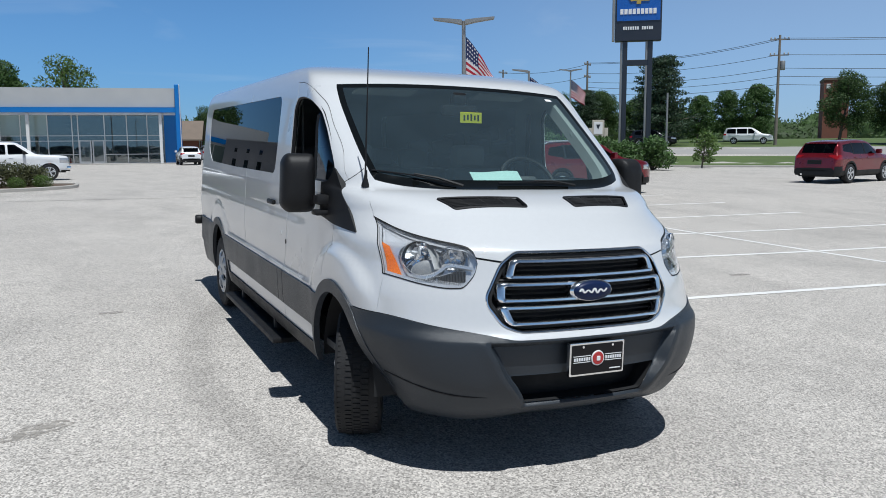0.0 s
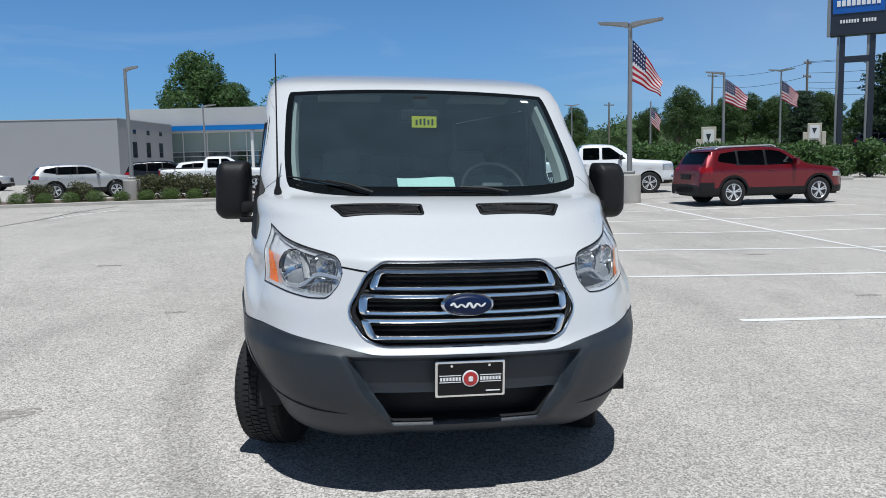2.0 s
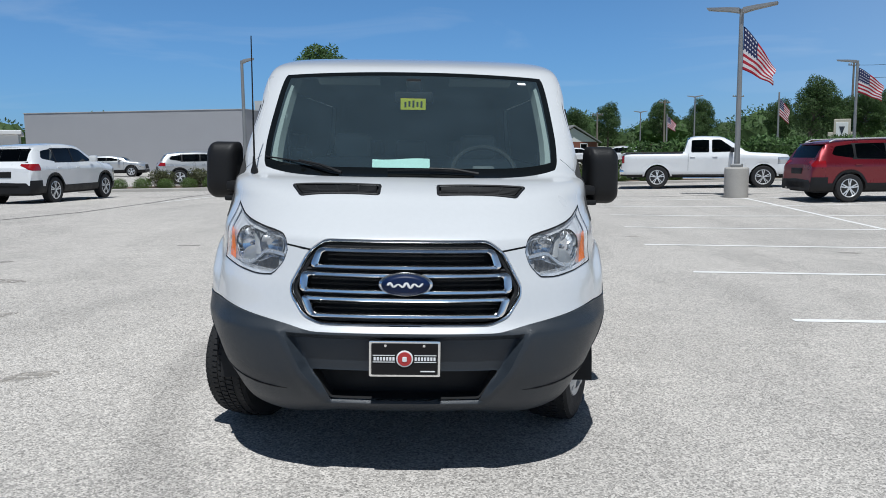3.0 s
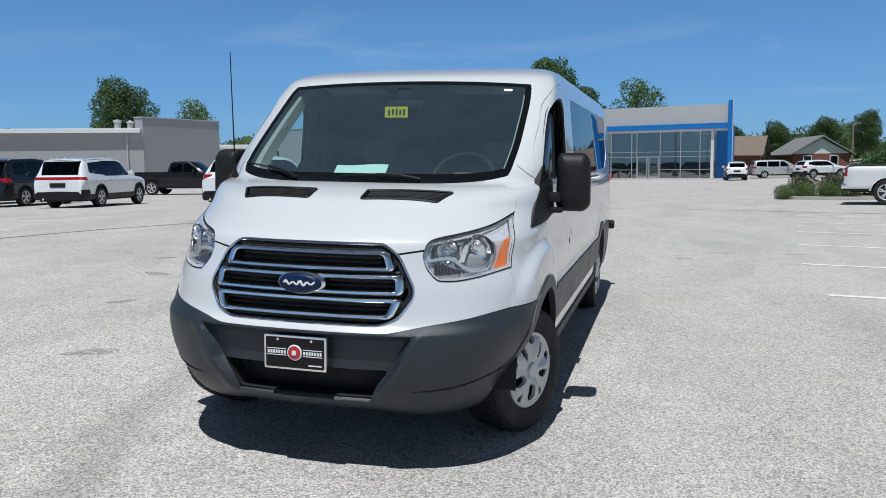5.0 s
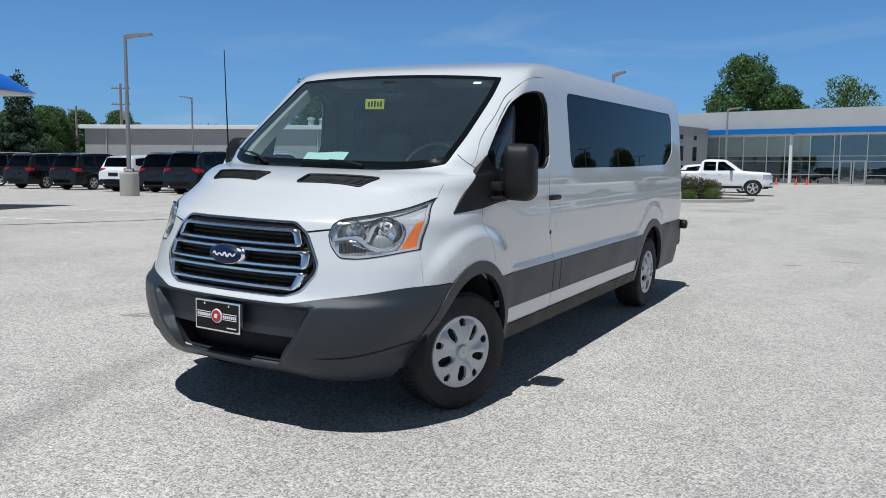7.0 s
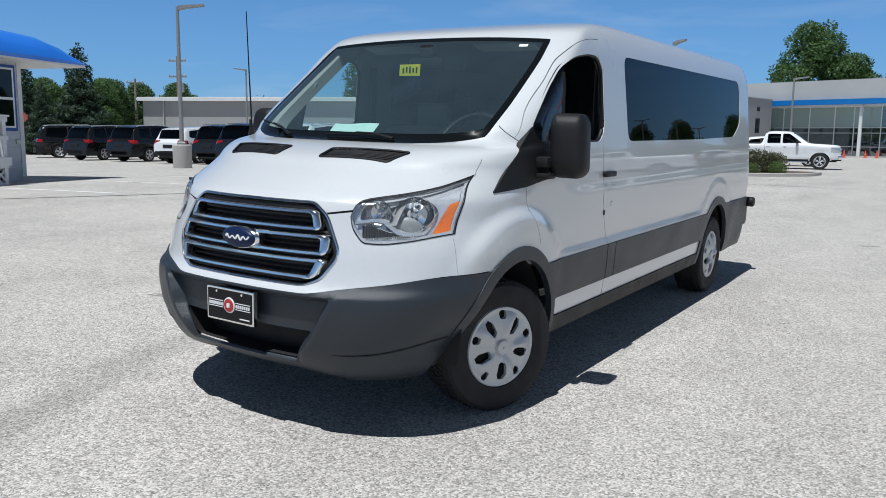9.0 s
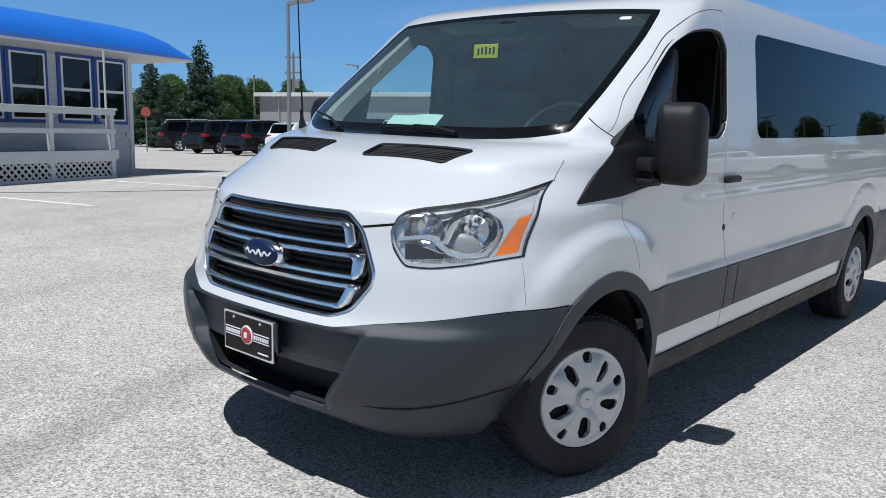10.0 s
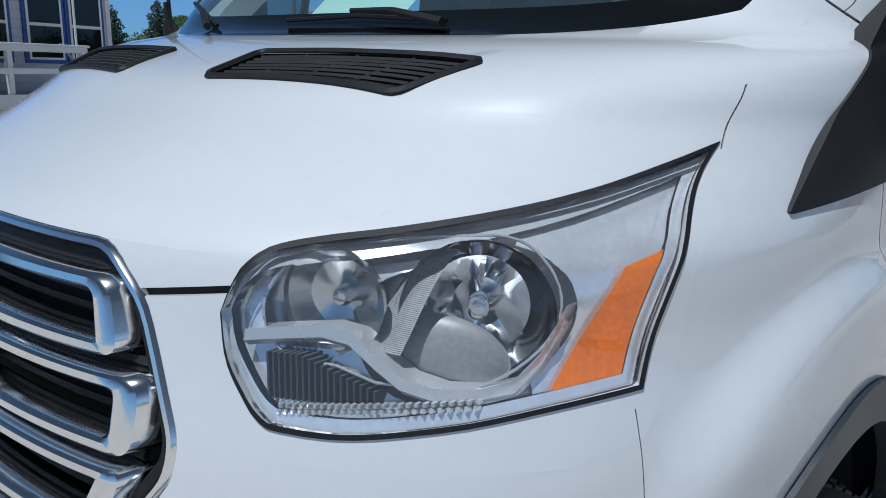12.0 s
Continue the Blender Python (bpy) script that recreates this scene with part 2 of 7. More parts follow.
def flange(bm, way, test=lambda p: True):
    """Fold the open edges inwards: way(point) gives the offset."""
    edges = [e for e in bm.edges if e.is_boundary and all(test(v.co) for v in e.verts)]
    if edges:
        made = bmesh.ops.extrude_edge_only(bm, edges=edges)["geom"]
        for v in made:
            if isinstance(v, bmesh.types.BMVert):
                v.co += Vector(way(v.co))
    return bm


def part(name, bm, mat, parent=None, label="", smooth=True, sharp=35.0, recalc=False):
    """Link a bmesh as one mesh object under a thing or a part."""
    if recalc:
        bmesh.ops.recalc_face_normals(bm, faces=bm.faces)
    me = bpy.data.meshes.new(name)
    bm.to_mesh(me)
    bm.free()
    for m in (mat if isinstance(mat, (list, tuple)) else [mat]):
        me.materials.append(m)
    if smooth:
        me.polygons.foreach_set("use_smooth", [True] * len(me.polygons))
        me.set_sharp_from_angle(angle=radians(sharp))
    ob = new(name, me)
    if parent is not None:
        ob.parent = parent
    if label:
        tagged(ob, label)
    return ob


def thing(name, label, category, m=None, group="", kind=""):
    """An empty at the base of a thing that has parts."""
    ob = new(name)
    ob.empty_display_size = 0.2
    if m is not None:
        ob.matrix_basis = m
    return tagged(ob, label, category, group, kind)


def box(bm, lo, hi, m=None, bevel=0.0, seg=1):
    """Add a block between two corners to a bmesh."""
    c = [(a + b) / 2 for a, b in zip(lo, hi)]
    s = [abs(b - a) for a, b in zip(lo, hi)]
    mat = Matrix.Translation(c) @ Matrix.Diagonal((*s, 1))
    made = bmesh.ops.create_cube(bm, size=1, matrix=(m @ mat) if m is not None else mat)
    if bevel:
        vs = set(made["verts"])
        es = [e for e in bm.edges if e.verts[0] in vs and e.verts[1] in vs]
        bmesh.ops.bevel(bm, geom=es, offset=bevel, segments=seg, affect="EDGES", profile=0.6)
    return bm


def block(lo, hi, bevel=0.0, seg=1, m=None):
    return box(bmesh.new(), lo, hi, m, bevel, seg)


def tube(points, radius, n=8, closed=False, bm=None, caps=True):
    """A bar swept along points; radius may be one number or one for each point."""
    bm = bm or bmesh.new()
    pts = [Vector(p) for p in points]
    k = len(pts)
    rad = radius if isinstance(radius, (list, tuple)) else [radius] * k
    rings = []
    for i, p in enumerate(pts):
        a = pts[i - 1] if (i or closed) else p
        b = pts[(i + 1) % k] if (i < k - 1 or closed) else p
        d = (b - a).normalized() if (b - a).length > 1e-9 else Vector((0, 0, 1))
        ref = Vector((0, 0, 1)) if abs(d.z) < 0.9 else Vector((0, 1, 0))
        u = d.cross(ref).normalized()
        w = u.cross(d)
        rings.append([bm.verts.new(p + (u * math.cos(2 * math.pi * j / n) + w * math.sin(2 * math.pi * j / n)) * rad[i]) for j in range(n)])
    for i in range(k if closed else k - 1):
        r0, r1 = rings[i], rings[(i + 1) % k]
        for j in range(n):
            bm.faces.new((r0[j], r0[(j + 1) % n], r1[(j + 1) % n], r1[j]))
    if caps and not closed:
        bm.faces.new(rings[0][::-1]), bm.faces.new(rings[-1])
    bmesh.ops.recalc_face_normals(bm, faces=bm.faces)
    return bm


def lathe(profile, n=32, axis="x", bm=None, caps=True):
    """Turn a profile of (radius, along) about an axis."""
    bm = bm or bmesh.new()
    rings = []
    for r, a in profile:
        ring = []
        for j in range(n):
            c, s = math.cos(2 * math.pi * j / n) * r, math.sin(2 * math.pi * j / n) * r
            ring.append(bm.verts.new((a, c, s) if axis == "x" else ((c, a, s) if axis == "y" else (c, s, a))))
        rings.append(ring)
    for r0, r1 in zip(rings, rings[1:]):
        for j in range(n):
            bm.faces.new((r0[j], r0[(j + 1) % n], r1[(j + 1) % n], r1[j]))
    for ring, (r, _) in ((rings[0], profile[0]), (rings[-1], profile[-1])):
        if r > 1e-4 and caps:
            bm.faces.new(ring)
    bmesh.ops.remove_doubles(bm, verts=bm.verts, dist=1e-5)
    bmesh.ops.recalc_face_normals(bm, faces=bm.faces)
    return bm


def prism(outline, axes, lo, hi, bm=None, bevel=0.0):
    """A plate of the given outline in two axes, between lo and hi on the third."""
    bm = bm or bmesh.new()
    i, j = axes
    k = 3 - i - j
    rows = []
    for d in (lo, hi):
        row = []
        for a, b in outline:
            co = [0, 0, 0]
            co[i], co[j], co[k] = a, b, d
            row.append(bm.verts.new(co))
        rows.append(row)
    fs = [bm.faces.new(rows[0][::-1]), bm.faces.new(rows[1])]
    n = len(outline)
    for q in range(n):
        fs.append(bm.faces.new((rows[0][q], rows[0][(q + 1) % n], rows[1][(q + 1) % n], rows[1][q])))
    bmesh.ops.recalc_face_normals(bm, faces=fs)
    if bevel:
        es = list({e for f in fs[:2] for e in f.edges})
        bmesh.ops.bevel(bm, geom=es, offset=bevel, segments=2, affect="EDGES", profile=0.6)
    return bm


def fall(x, y):
    """The height of the ground: the lot's gentle dip near the van, level farther off."""
    k = 1 / (1 + (math.hypot(x, y - 1.5) / 20) ** 4)
    n = LEVEL.to_3x3() @ Vector((0, 0, 1))
    return -(n.x * x + n.y * y) / n.z * k + .012 * k


# ---- the van ----
# its own axes: the plate at y = 0, the nose towards -y, its left side towards +x
van = thing("passenger_van", "white long passenger van with dark grey bumper, parked on pale pavement", "van", LEVEL)

nose = pchip([.33, .36, .40, .45, .52, .62, .69, .712, .73, .76, .82, .90, 1.0, 1.08, 1.112, 1.135, 1.165, 1.20, 1.25, 1.30, 1.335, 1.355, 1.372, 1.39, 1.45, 1.6, 1.818, 1.98, 2.00, 2.03, 2.055, 2.073, 2.086, 2.092],
             [.14, .085, .045, .022, .008, .004, .010, .022, .042, .056, .068, .080, .100, .122, .138, .165, .215, .275, .365, .455, .560, .650, .760, .805, .885, 1.105, 1.42, 1.655, 1.70, 1.83, 2.02, 2.27, 2.65, 3.0])
sweep = pchip([.33, .45, .7, .9, 1.05, 1.20, 1.30, 1.375, 1.5, 1.75, 1.98, 2.03, 2.092], [.60, .60, .71, .84, .95, .94, .80, .58, .45, .32, .22, .26, .45])
power = pchip([.33, .7, 1.0, 1.25, 1.375, 1.5, 1.75, 2.0, 2.09], [2.62, 2.60, 2.43, 2.45, 2.8, 3.2, 3.4, 3.3, 2.6])
wide = pchip([.33, .40, .5, .7, .95, 1.15, 1.3, 1.4, 1.6, 1.8, 1.92, 1.97, 2.01, 2.04, 2.065, 2.08, 2.092], [.950, .968, .982, .995, 1.003, 1.0, .993, .984, .966, .948, .936, .924, .895, .84, .74, .58, .30])
tail = pchip([.33, .9, 1.4, 1.95, 2.04, 2.092], [5.92, 5.95, 5.93, 5.86, 5.74, 5.3])


def smooth(a, b, x):
    s = min(max((x - a) / (b - a), 0.0), 1.0)
    return s * s * (3 - 2 * s)


ARCH_F, ARCH_R, HUB = 0.955, 4.72, 0.355
scoop_half = pchip([.33, .39, .43, .53, .61, .70, .74], [.350, .372, .395, .472, .512, .560, .58])


def shaped(x, y, z):
    """The body's finer forms: the wings over the wheels, the shoulder of the doors."""
    if y < 1.0 and z < 0.90:
        x *= 1 - 0.014 * (1 - smooth(.76, .90, z)) * (1 - smooth(.55, 1.0, y))
    if y < 0.95 and z < 0.72:
        x *= 1 - 0.15 * ((.72 - z) / .39) ** 1.4 * (1 - smooth(.45, .95, y))
    if y > 0.40 and z > 0.3:
        swell = 0.0
        for c, gain in ((ARCH_F, 1.0), (ARCH_R, 0.5)):
            round_ = gain * (1 - smooth(.965, 1.07, math.hypot((y - c) / 0.62, (z - HUB) / 0.68)))
            # the swell runs out into the bumper and the side moulding
            round_ *= 1 - (1 - smooth(.42, .62, z)) * (1 - smooth(c - .30, c, y))
            swell = max(swell, round_ * (1 - smooth(.36, .60, y - c) * (1 - smooth(.74, .90, z))))
        ledge = (1 - smooth(.762, .80, z)) * smooth(1.0, 1.3, y) * (1 - smooth(5.2, 5.5, y))
        lift = 0.030 * max(swell, 0.45 * ledge) * smooth(.40, .62, y)
        lift -= 0.006 * smooth(1.4, 1.8, y) * smooth(.82, .95, z) * (1 - smooth(1.08, 1.16, z))
        x += math.copysign(lift * smooth(.5, .85, abs(x)), x)
    if z > 1.94:
        z += 0.02 * smooth(1.94, 2.03, z) + 0.04 * smooth(1.6, 2.5, y) * smooth(1.96, 2.05, z)
    return (x, y, z)


def shell():
    zs = ([*np.linspace(.33, .74, 30), *np.linspace(.755, 1.10, 22), *np.linspace(1.112, 1.37, 34), *np.linspace(1.385, 1.97, 32)]
          + [1.985, 2.0, 2.012, 2.024, 2.035, 2.045, 2.054, 2.062, 2.069, 2.075, 2.080, 2.084, 2.087, 2.090, 2.092])
    rows = []
    for z in zs:
        y0, L, p, W, ye = nose(z), sweep(z), power(z), wide(z), tail(z)
        row = []
        for i in range(47):
            th = math.pi / 2 * i / 46
            row.append((W * math.sin(th) ** (2 / p), y0 + L * (1 - math.cos(th) ** (2 / p) if i < 46 else 1.0), z))
        for i in range(1, 76):
            row.append((W, y0 + L + (ye - 0.10 - y0 - L) * (i / 75) ** 1.15, z))
        for i in range(1, 7):
            a = math.pi / 2 * i / 6
            row.append((W - 0.10 * (1 - math.cos(a)) * min(1, W / .3), ye - 0.10 + 0.10 * math.sin(a), z))
        for i in range(1, 9):
            row.append(((W - 0.10 * min(1, W / .3)) * (1 - i / 8), ye, z))
        rows.append([shaped(*q) for q in row])
    polys = []
    for r0, r1 in zip(rows, rows[1:]):
        for j in range(len(r0) - 1):
            polys.append([r0[j], r0[j + 1], r1[j + 1], r1[j]])
    top = rows[-1]
    for j in range(len(top) - 1):
        a, b = top[j], top[j + 1]
        polys.append([a, b, (0, b[1], b[2] + .001), (0, a[1], a[2] + .001)])
    both = []
    for q in polys:
        both.append(q)
        both.append([(-x, y, z) for x, y, z in reversed(q)])
    return [q for q in both if len(set(q)) > 2]


def region(polys, tests, keep):
    rem, rest = [], []
    for q in polys:
        (rem if all(keep(p) for p in q) else rest).append(q)
    for f in tests:
        rem, out = cut(rem, f)
        rest += out
    return rem, rest


skin = shell()

# windscreen and its black border
ws_low = lambda x: 1.368 + 0.045 * (abs(x) / .8) ** 6
ws_top = lambda x: 1.985 - 0.028 * (abs(x) / .8) ** 2
ws_side = pchip([1.3, 1.36, 1.40, 1.45, 1.6, 1.8, 1.93, 1.975, 2.0], [.60, .715, .785, .808, .820, .815, .800, .775, .74])


def screen(inset):
    return [lambda p: ws_low(p[0]) + inset * 1.3 - p[2], lambda p: p[2] - ws_top(p[0]) + inset * 0.7, lambda p: abs(p[0]) - ws_side(p[2]) + inset]


front_glass, skin = region(skin, screen(0.0), lambda p: p[1] < 2.0 and 1.33 < p[2] < 2.02)
clear, frit = region(front_glass, screen(0.036), lambda p: True)

# the openings in the sides
door_win = rounded([(1.155, 1.455), (1.225, 1.528), (1.38, 1.670), (1.53, 1.792), (1.67, 1.860), (1.86, 1.888), (2.0, 1.884), (2.07, 1.815), (2.075, 1.46), (2.0, 1.385), (1.22, 1.385)], 0.06)
long_win = rounded([(2.425, 1.915), (2.47, 1.385), (3.9, 1.385), (5.22, 1.40), (5.46, 1.52), (5.47, 1.80), (5.40, 1.915)], 0.07)
sail_out = rounded([(.765, 1.150), (1.05, 1.170), (1.27, 1.200), (1.31, 1.39), (1.25, 1.50), (1.155, 1.462)], 0.012, 3)
side_wins, longs, sails = {}, {}, {}
for s in (1, -1):
    side = lambda p, s=s: p[0] * s > 0.55 and p[1] > 0.6
    side_wins[s], skin = cut_outline(skin, (1, 2), door_win, side)
    longs[s], skin = cut_outline(skin, (1, 2), long_win, side)
    sails[s], skin = cut_outline(skin, (1, 2), sail_out, side)

# grille, lamps, air vents
grille_out = rounded([(-.385, .732), (.385, .732), (.468, .765), (.532, .86), (.532, .905), (.452, 1.055), (.375, 1.112), (-.375, 1.112), (-.452, 1.055), (-.532, .905), (-.532, .86), (-.468, .765)], 0.03, 3)
grille_hole, skin = cut_outline(skin, (0, 2), grille_out, lambda p: p[1] < 0.6)
lamp_top = pchip([.540, .547, .552, .558, .577, .62, .673, .755, .81, .85, .88, .92], [1.00, 1.050, 1.080, 1.102, 1.124, 1.137, 1.147, 1.167, 1.188, 1.214, 1.238, 1.27])
lamp_low = pchip([.540, .549, .565, .589, .610, .630, .686, .781, .858, .95], [1.08, 1.045, 1.000, .968, .946, .935, .932, .944, .963, .985])
edge_y = pchip([.92, .978, 1.05, 1.112, 1.18, 1.236, 1.28], [.495, .522, .555, .590, .650, .724, .79])


def refine(polys, keep, cuts):
    """Split the polygons of a stretch along further lines, so that outlines cut from it run smoothly."""
    near, rest = [], []
    for q in polys:
        (near if all(keep(p) for p in q) else rest).append(q)
    for axis, at in cuts:
        one, two = cut(near, lambda p: p[axis] - at)
        near = one + two
    return near + rest


skin = refine(skin, lambda p: .46 < abs(p[0]) < .93 and p[1] < .95 and .90 < p[2] < 1.27,
              [(2, float(z)) for z in np.linspace(.925, 1.245, 33)] + [(0, s * float(x)) for s in (1, -1) for x in (*np.linspace(.532, .64, 16), *np.linspace(.66, .90, 13))])
lamp_holes = {}
for s in (1, -1):
    lamp_holes[s], skin = region(skin, [lambda p: p[2] - lamp_top(abs(p[0])), lambda p: lamp_low(abs(p[0])) - p[2], lambda p: p[1] - edge_y(p[2])],
                                 lambda p, s=s: p[0] * s > .46 and p[1] < 0.95 and .86 < p[2] < 1.32)
vent_holes = {}
for s in (1, -1):
    out = rounded([(s * .148, .553), (s * .150, .453), (s * .527, .503), (s * .578, .606)], 0.015, 3)
    vent_holes[s], skin = cut_outline(skin, (0, 1), out, lambda p: 1.2 < p[2] < 1.37)

# wheel arches: the opening and the plastic lip round it
arch = lambda c, rx, rz: (lambda p: (math.hypot((p[1] - c) / rx, (p[2] - HUB) / rz) - 1) * 0.4 if p[2] > HUB else (abs(p[1] - c) / rx - 1) * 0.4)
low_side = lambda p: abs(p[0]) > 0.55 and p[2] < 1.05
_, skin = region(skin, [arch(ARCH_F, .415, .455)], lambda p: low_side(p) and .2 < p[1] < 1.7)
_, skin = region(skin, [arch(ARCH_R, .415, .455)], lambda p: low_side(p) and 4 < p[1] < 5.5)
lip_f, skin = region(skin, [arch(ARCH_F, .475, .525)], lambda p: low_side(p) and .2 < p[1] < 1.7)
lip_r, skin = region(skin, [arch(ARCH_R, .475, .525)], lambda p: low_side(p) and 4 < p[1] < 5.5)

# bumper, side mouldings, sills, rear corners
bump_top = pchip([0, .40, .46, .56, .75, .92, 1.1], [.702, .702, .710, .729, .758, .786, .793])
bumper, skin = region(skin, [lambda p: p[2] - bump_top(abs(p[0]))], lambda p: p[1] < 0.80)
mould, skin = region(skin, [lambda p: p[2] - .752, lambda p: .532 - p[2]], lambda p: 1.2 < p[1] < 4.5 and p[2] < .9)
mould_gap = []
for y0 in (2.135, 2.27):
    strip, mould = region(mould, [lambda p: p[1] - y0 - .005, lambda p: y0 - p[1] - .005], lambda p: 2.0 < p[1] < 2.4)
    mould_gap += strip
sill, skin = region(skin, [lambda p: p[2] - .425], lambda p: 1.1 < p[1] < 4.6 and p[2] < .6)
rear_low, skin = region(skin, [lambda p: p[2] - .80], lambda p: p[1] > 4.9 and p[2] < .9)


def islands(polys):
    """Polygons in groups that hang together."""
    owner, groups = {}, {}
    for i, q in enumerate(polys):
        mine = {i}
        for k in {tuple(round(c, 3) for c in p) for p in q}:
            if k in owner:
                mine.add(owner[k])
        keep_id = min(mine)
        merged = []
        for g in mine:
            merged += groups.pop(g, [])
        groups[keep_id] = merged + [q]
        for k, g in list(owner.items()):
            if g in mine:
                owner[k] = keep_id
        for p in q:
            owner[tuple(round(c, 3) for c in p)] = keep_id
    return list(groups.values())


def groove(f, keep, width=0.0035):
    """A dark shut line along f = 0."""
    global skin
    strip, skin = region(skin, [lambda p: f(p) - width, lambda p: -f(p) - width], keep)
    for s in (1, -1):
        half = [q for q in strip if q[0][0] * s > 0]
        lines.extend(islands(half))


lines = []
groove(lambda p: p[1] - (2.045 + .035 * smooth(1.4, 1.9, p[2]) * -1 + .10 * smooth(1.0, .75, p[2])), lambda p: abs(p[0]) > .6 and 1.9 < p[1] < 2.3 and .42 < p[2] < 1.98)
groove(lambda p: p[1] - 3.45, lambda p: p[0] < -.6 and 3.3 < p[1] < 3.6 and .42 < p[2] < 1.98)
groove(lambda p: (p[1] - (1.165 - .125 * smooth(.84, 1.12, p[2]))), lambda p: abs(p[0]) > .6 and .9 < p[1] < 1.4 and .86 < p[2] < 1.17, 0.0016)
groove(lambda p: p[2] - 1.058 - .15 * (abs(p[0]) - .43), lambda p: .40 < abs(p[0]) < .62 and p[1] < .5 and .98 < p[2] < 1.14, 0.005)
groove(lambda p: p[1] - (.730 + (p[2] - 1.238) * .86), lambda p: abs(p[0]) > .75 and 1.225 < p[2] < 1.315 and p[1] < 1.1, 0.0014)
door_seam = pchip([1.06, 1.175, 1.395, 1.586, 1.751, 1.88, 2.01, 2.2], [1.41, 1.542, 1.715, 1.861, 1.945, 1.972, 1.982, 1.985])
groove(lambda p: (p[2] - door_seam(p[1])) * .8, lambda p: abs(p[0]) > .6 and 1.05 < p[1] < 2.09 and 1.35 < p[2] < 2.0, 0.0013)
groove(lambda p: p[1] - edge_y(.975) + .012 + .10 * (.97 - p[2]), lambda p: abs(p[0]) > .6 and .80 < p[2] < .962 and p[1] < .8, 0.0006)
groove(lambda p: p[2] - 1.464 + (abs(p[0]) - .836) * .77, lambda p: .82 < abs(p[0]) < .93 and 1.38 < p[2] < 1.5 and p[1] < 1.15, 0.002)
groove(lambda p: p[2] - bump_top(abs(p[0])) - .0022, lambda p: p[1] < .70 and .67 < p[2] < .83, 0.0022)
# the scoop in the bumper: cut along its edges, then pressed in
for f in [lambda p, k=k: abs(p[0]) - scoop_half(p[2]) + k for k in (-.020, 0.0, .030, .042)] + [lambda p, k=k: p[2] - k for k in (.365, .380, .390, .530, .672, .700)]:
    one, two = cut(bumper, f)
    bumper = one + two
press = pchip([-.06, -.020, 0.0, .030, .042, .6], [0, -.008, -.004, .85, 1.0, 1.0])


def pressed(p):
    x, y, z = p
    if y > .5 or z > .705:
        return p
    k = press(scoop_half(z) - abs(x))
    deep = .018 + .036 * min(max((z - .39) / .14, 0), 1)
    span = min(max((z - .380) / .010, 0), 1) * min(max((.700 - z) / .028, 0), 1)
    return (x, y + (deep * k if k > 0 else .9 * k * min(max((z - .36) / .05, 0), 1)) * (span if k > 0 else min(max((.715 - z) / .03, 0), 1)), z)


mouth, bumper = cut_outline(bumper, (0, 2), rounded([(-.338, .391), (.338, .391), (.422, .526), (-.422, .526)], .012, 3), lambda p: p[1] < .3 and abs(p[0]) < .6)


def hung(p):
    """The bumper's lower edge hangs deeper towards its corners."""
    x, y, z = p
    deep = (.012 + .030 * smooth(.25, .6, abs(x))) * (1 - smooth(.33, .44, z))
    return (x, y, z - deep)


mouth, bumper = [[pressed(p) for p in q] for q in mouth], [[hung(pressed(p)) for p in q] for q in bumper]


def shifted(polys, d):
    """Polygons moved along their normals."""
    bm = mesh_of(polys)
    bm.normal_update()
    for v in bm.verts:
        v.co += v.normal * d
    return bm


part("body_shell", flange(mesh_of(skin), lambda p: (-0.02 * (1 if p.x > 0 else -1), 0.02 if p.y < 1.7 else 0, 0), lambda p: p.z > 0.45 and abs(p.x) > .02 and not (1.2 < p.z < 1.37 and p.y < .63 and abs(p.x) < .6)), PAINT, van, "white painted steel body")
lin = mesh_of([q for q in skin if sum(p[2] for p in q) / len(q) > 0.9 and sum(p[1] for p in q) / len(q) > 1.0 or sum(p[1] for p in q) / len(q) > 1.3 and sum(p[2] for p in q) / len(q) > .45])
lin.normal_update()
for v in lin.verts:
    v.co -= v.normal * 0.035
part("cabin_lining", lin, LINER, van, "grey fabric cabin lining")
for k, strip in enumerate(lines):
    part("panel_gap", shifted(strip, -0.006), DARK, van)
for strip in islands(mould_gap):
    part("moulding_gap", shifted(strip, 0.004), DARK, van)
bb = mesh_of(bumper)
bb.normal_update()
for v in bb.verts:
    k = smooth(0.3, 0.6, v.co.y)
    v.co += v.normal * 0.006
part("front_bumper", flange(bb, lambda p: (-p.x * .03, 0.03 if abs(p.x) < .8 else 0, -0.002), lambda p: p.z > .69 or p.z < .345), CLAD, van, "dark grey moulded plastic front bumper")
for polys, name in ((lip_f, "front_arch_trim"), (lip_r, "rear_arch_trim"), (mould, "side_moulding"), (sill, "sill"), (rear_low, "rear_bumper")):
    for s in (1, -1):
        q = [c for c in polys if sum(p[0] for p in c) * s > 0]
        if q:
            part(name, flange(shifted(q, 0.010), lambda p, s=s: (-0.035 * s, 0, 0)), BLACK if name == "sill" else CLAD, van)
part("underbody", block((-.78, .60, .40), (.78, 5.80, .48), .03), DARK, van)


def surf_x(y, z):
    """Half the body's width at a height and a distance from the nose."""
    y0, L, p, W = nose(z), sweep(z), power(z), wide(z)
    c = 1 - min(max((y - y0) / L, 0), 1)
    return W * (1 - c ** p) ** (1 / p)


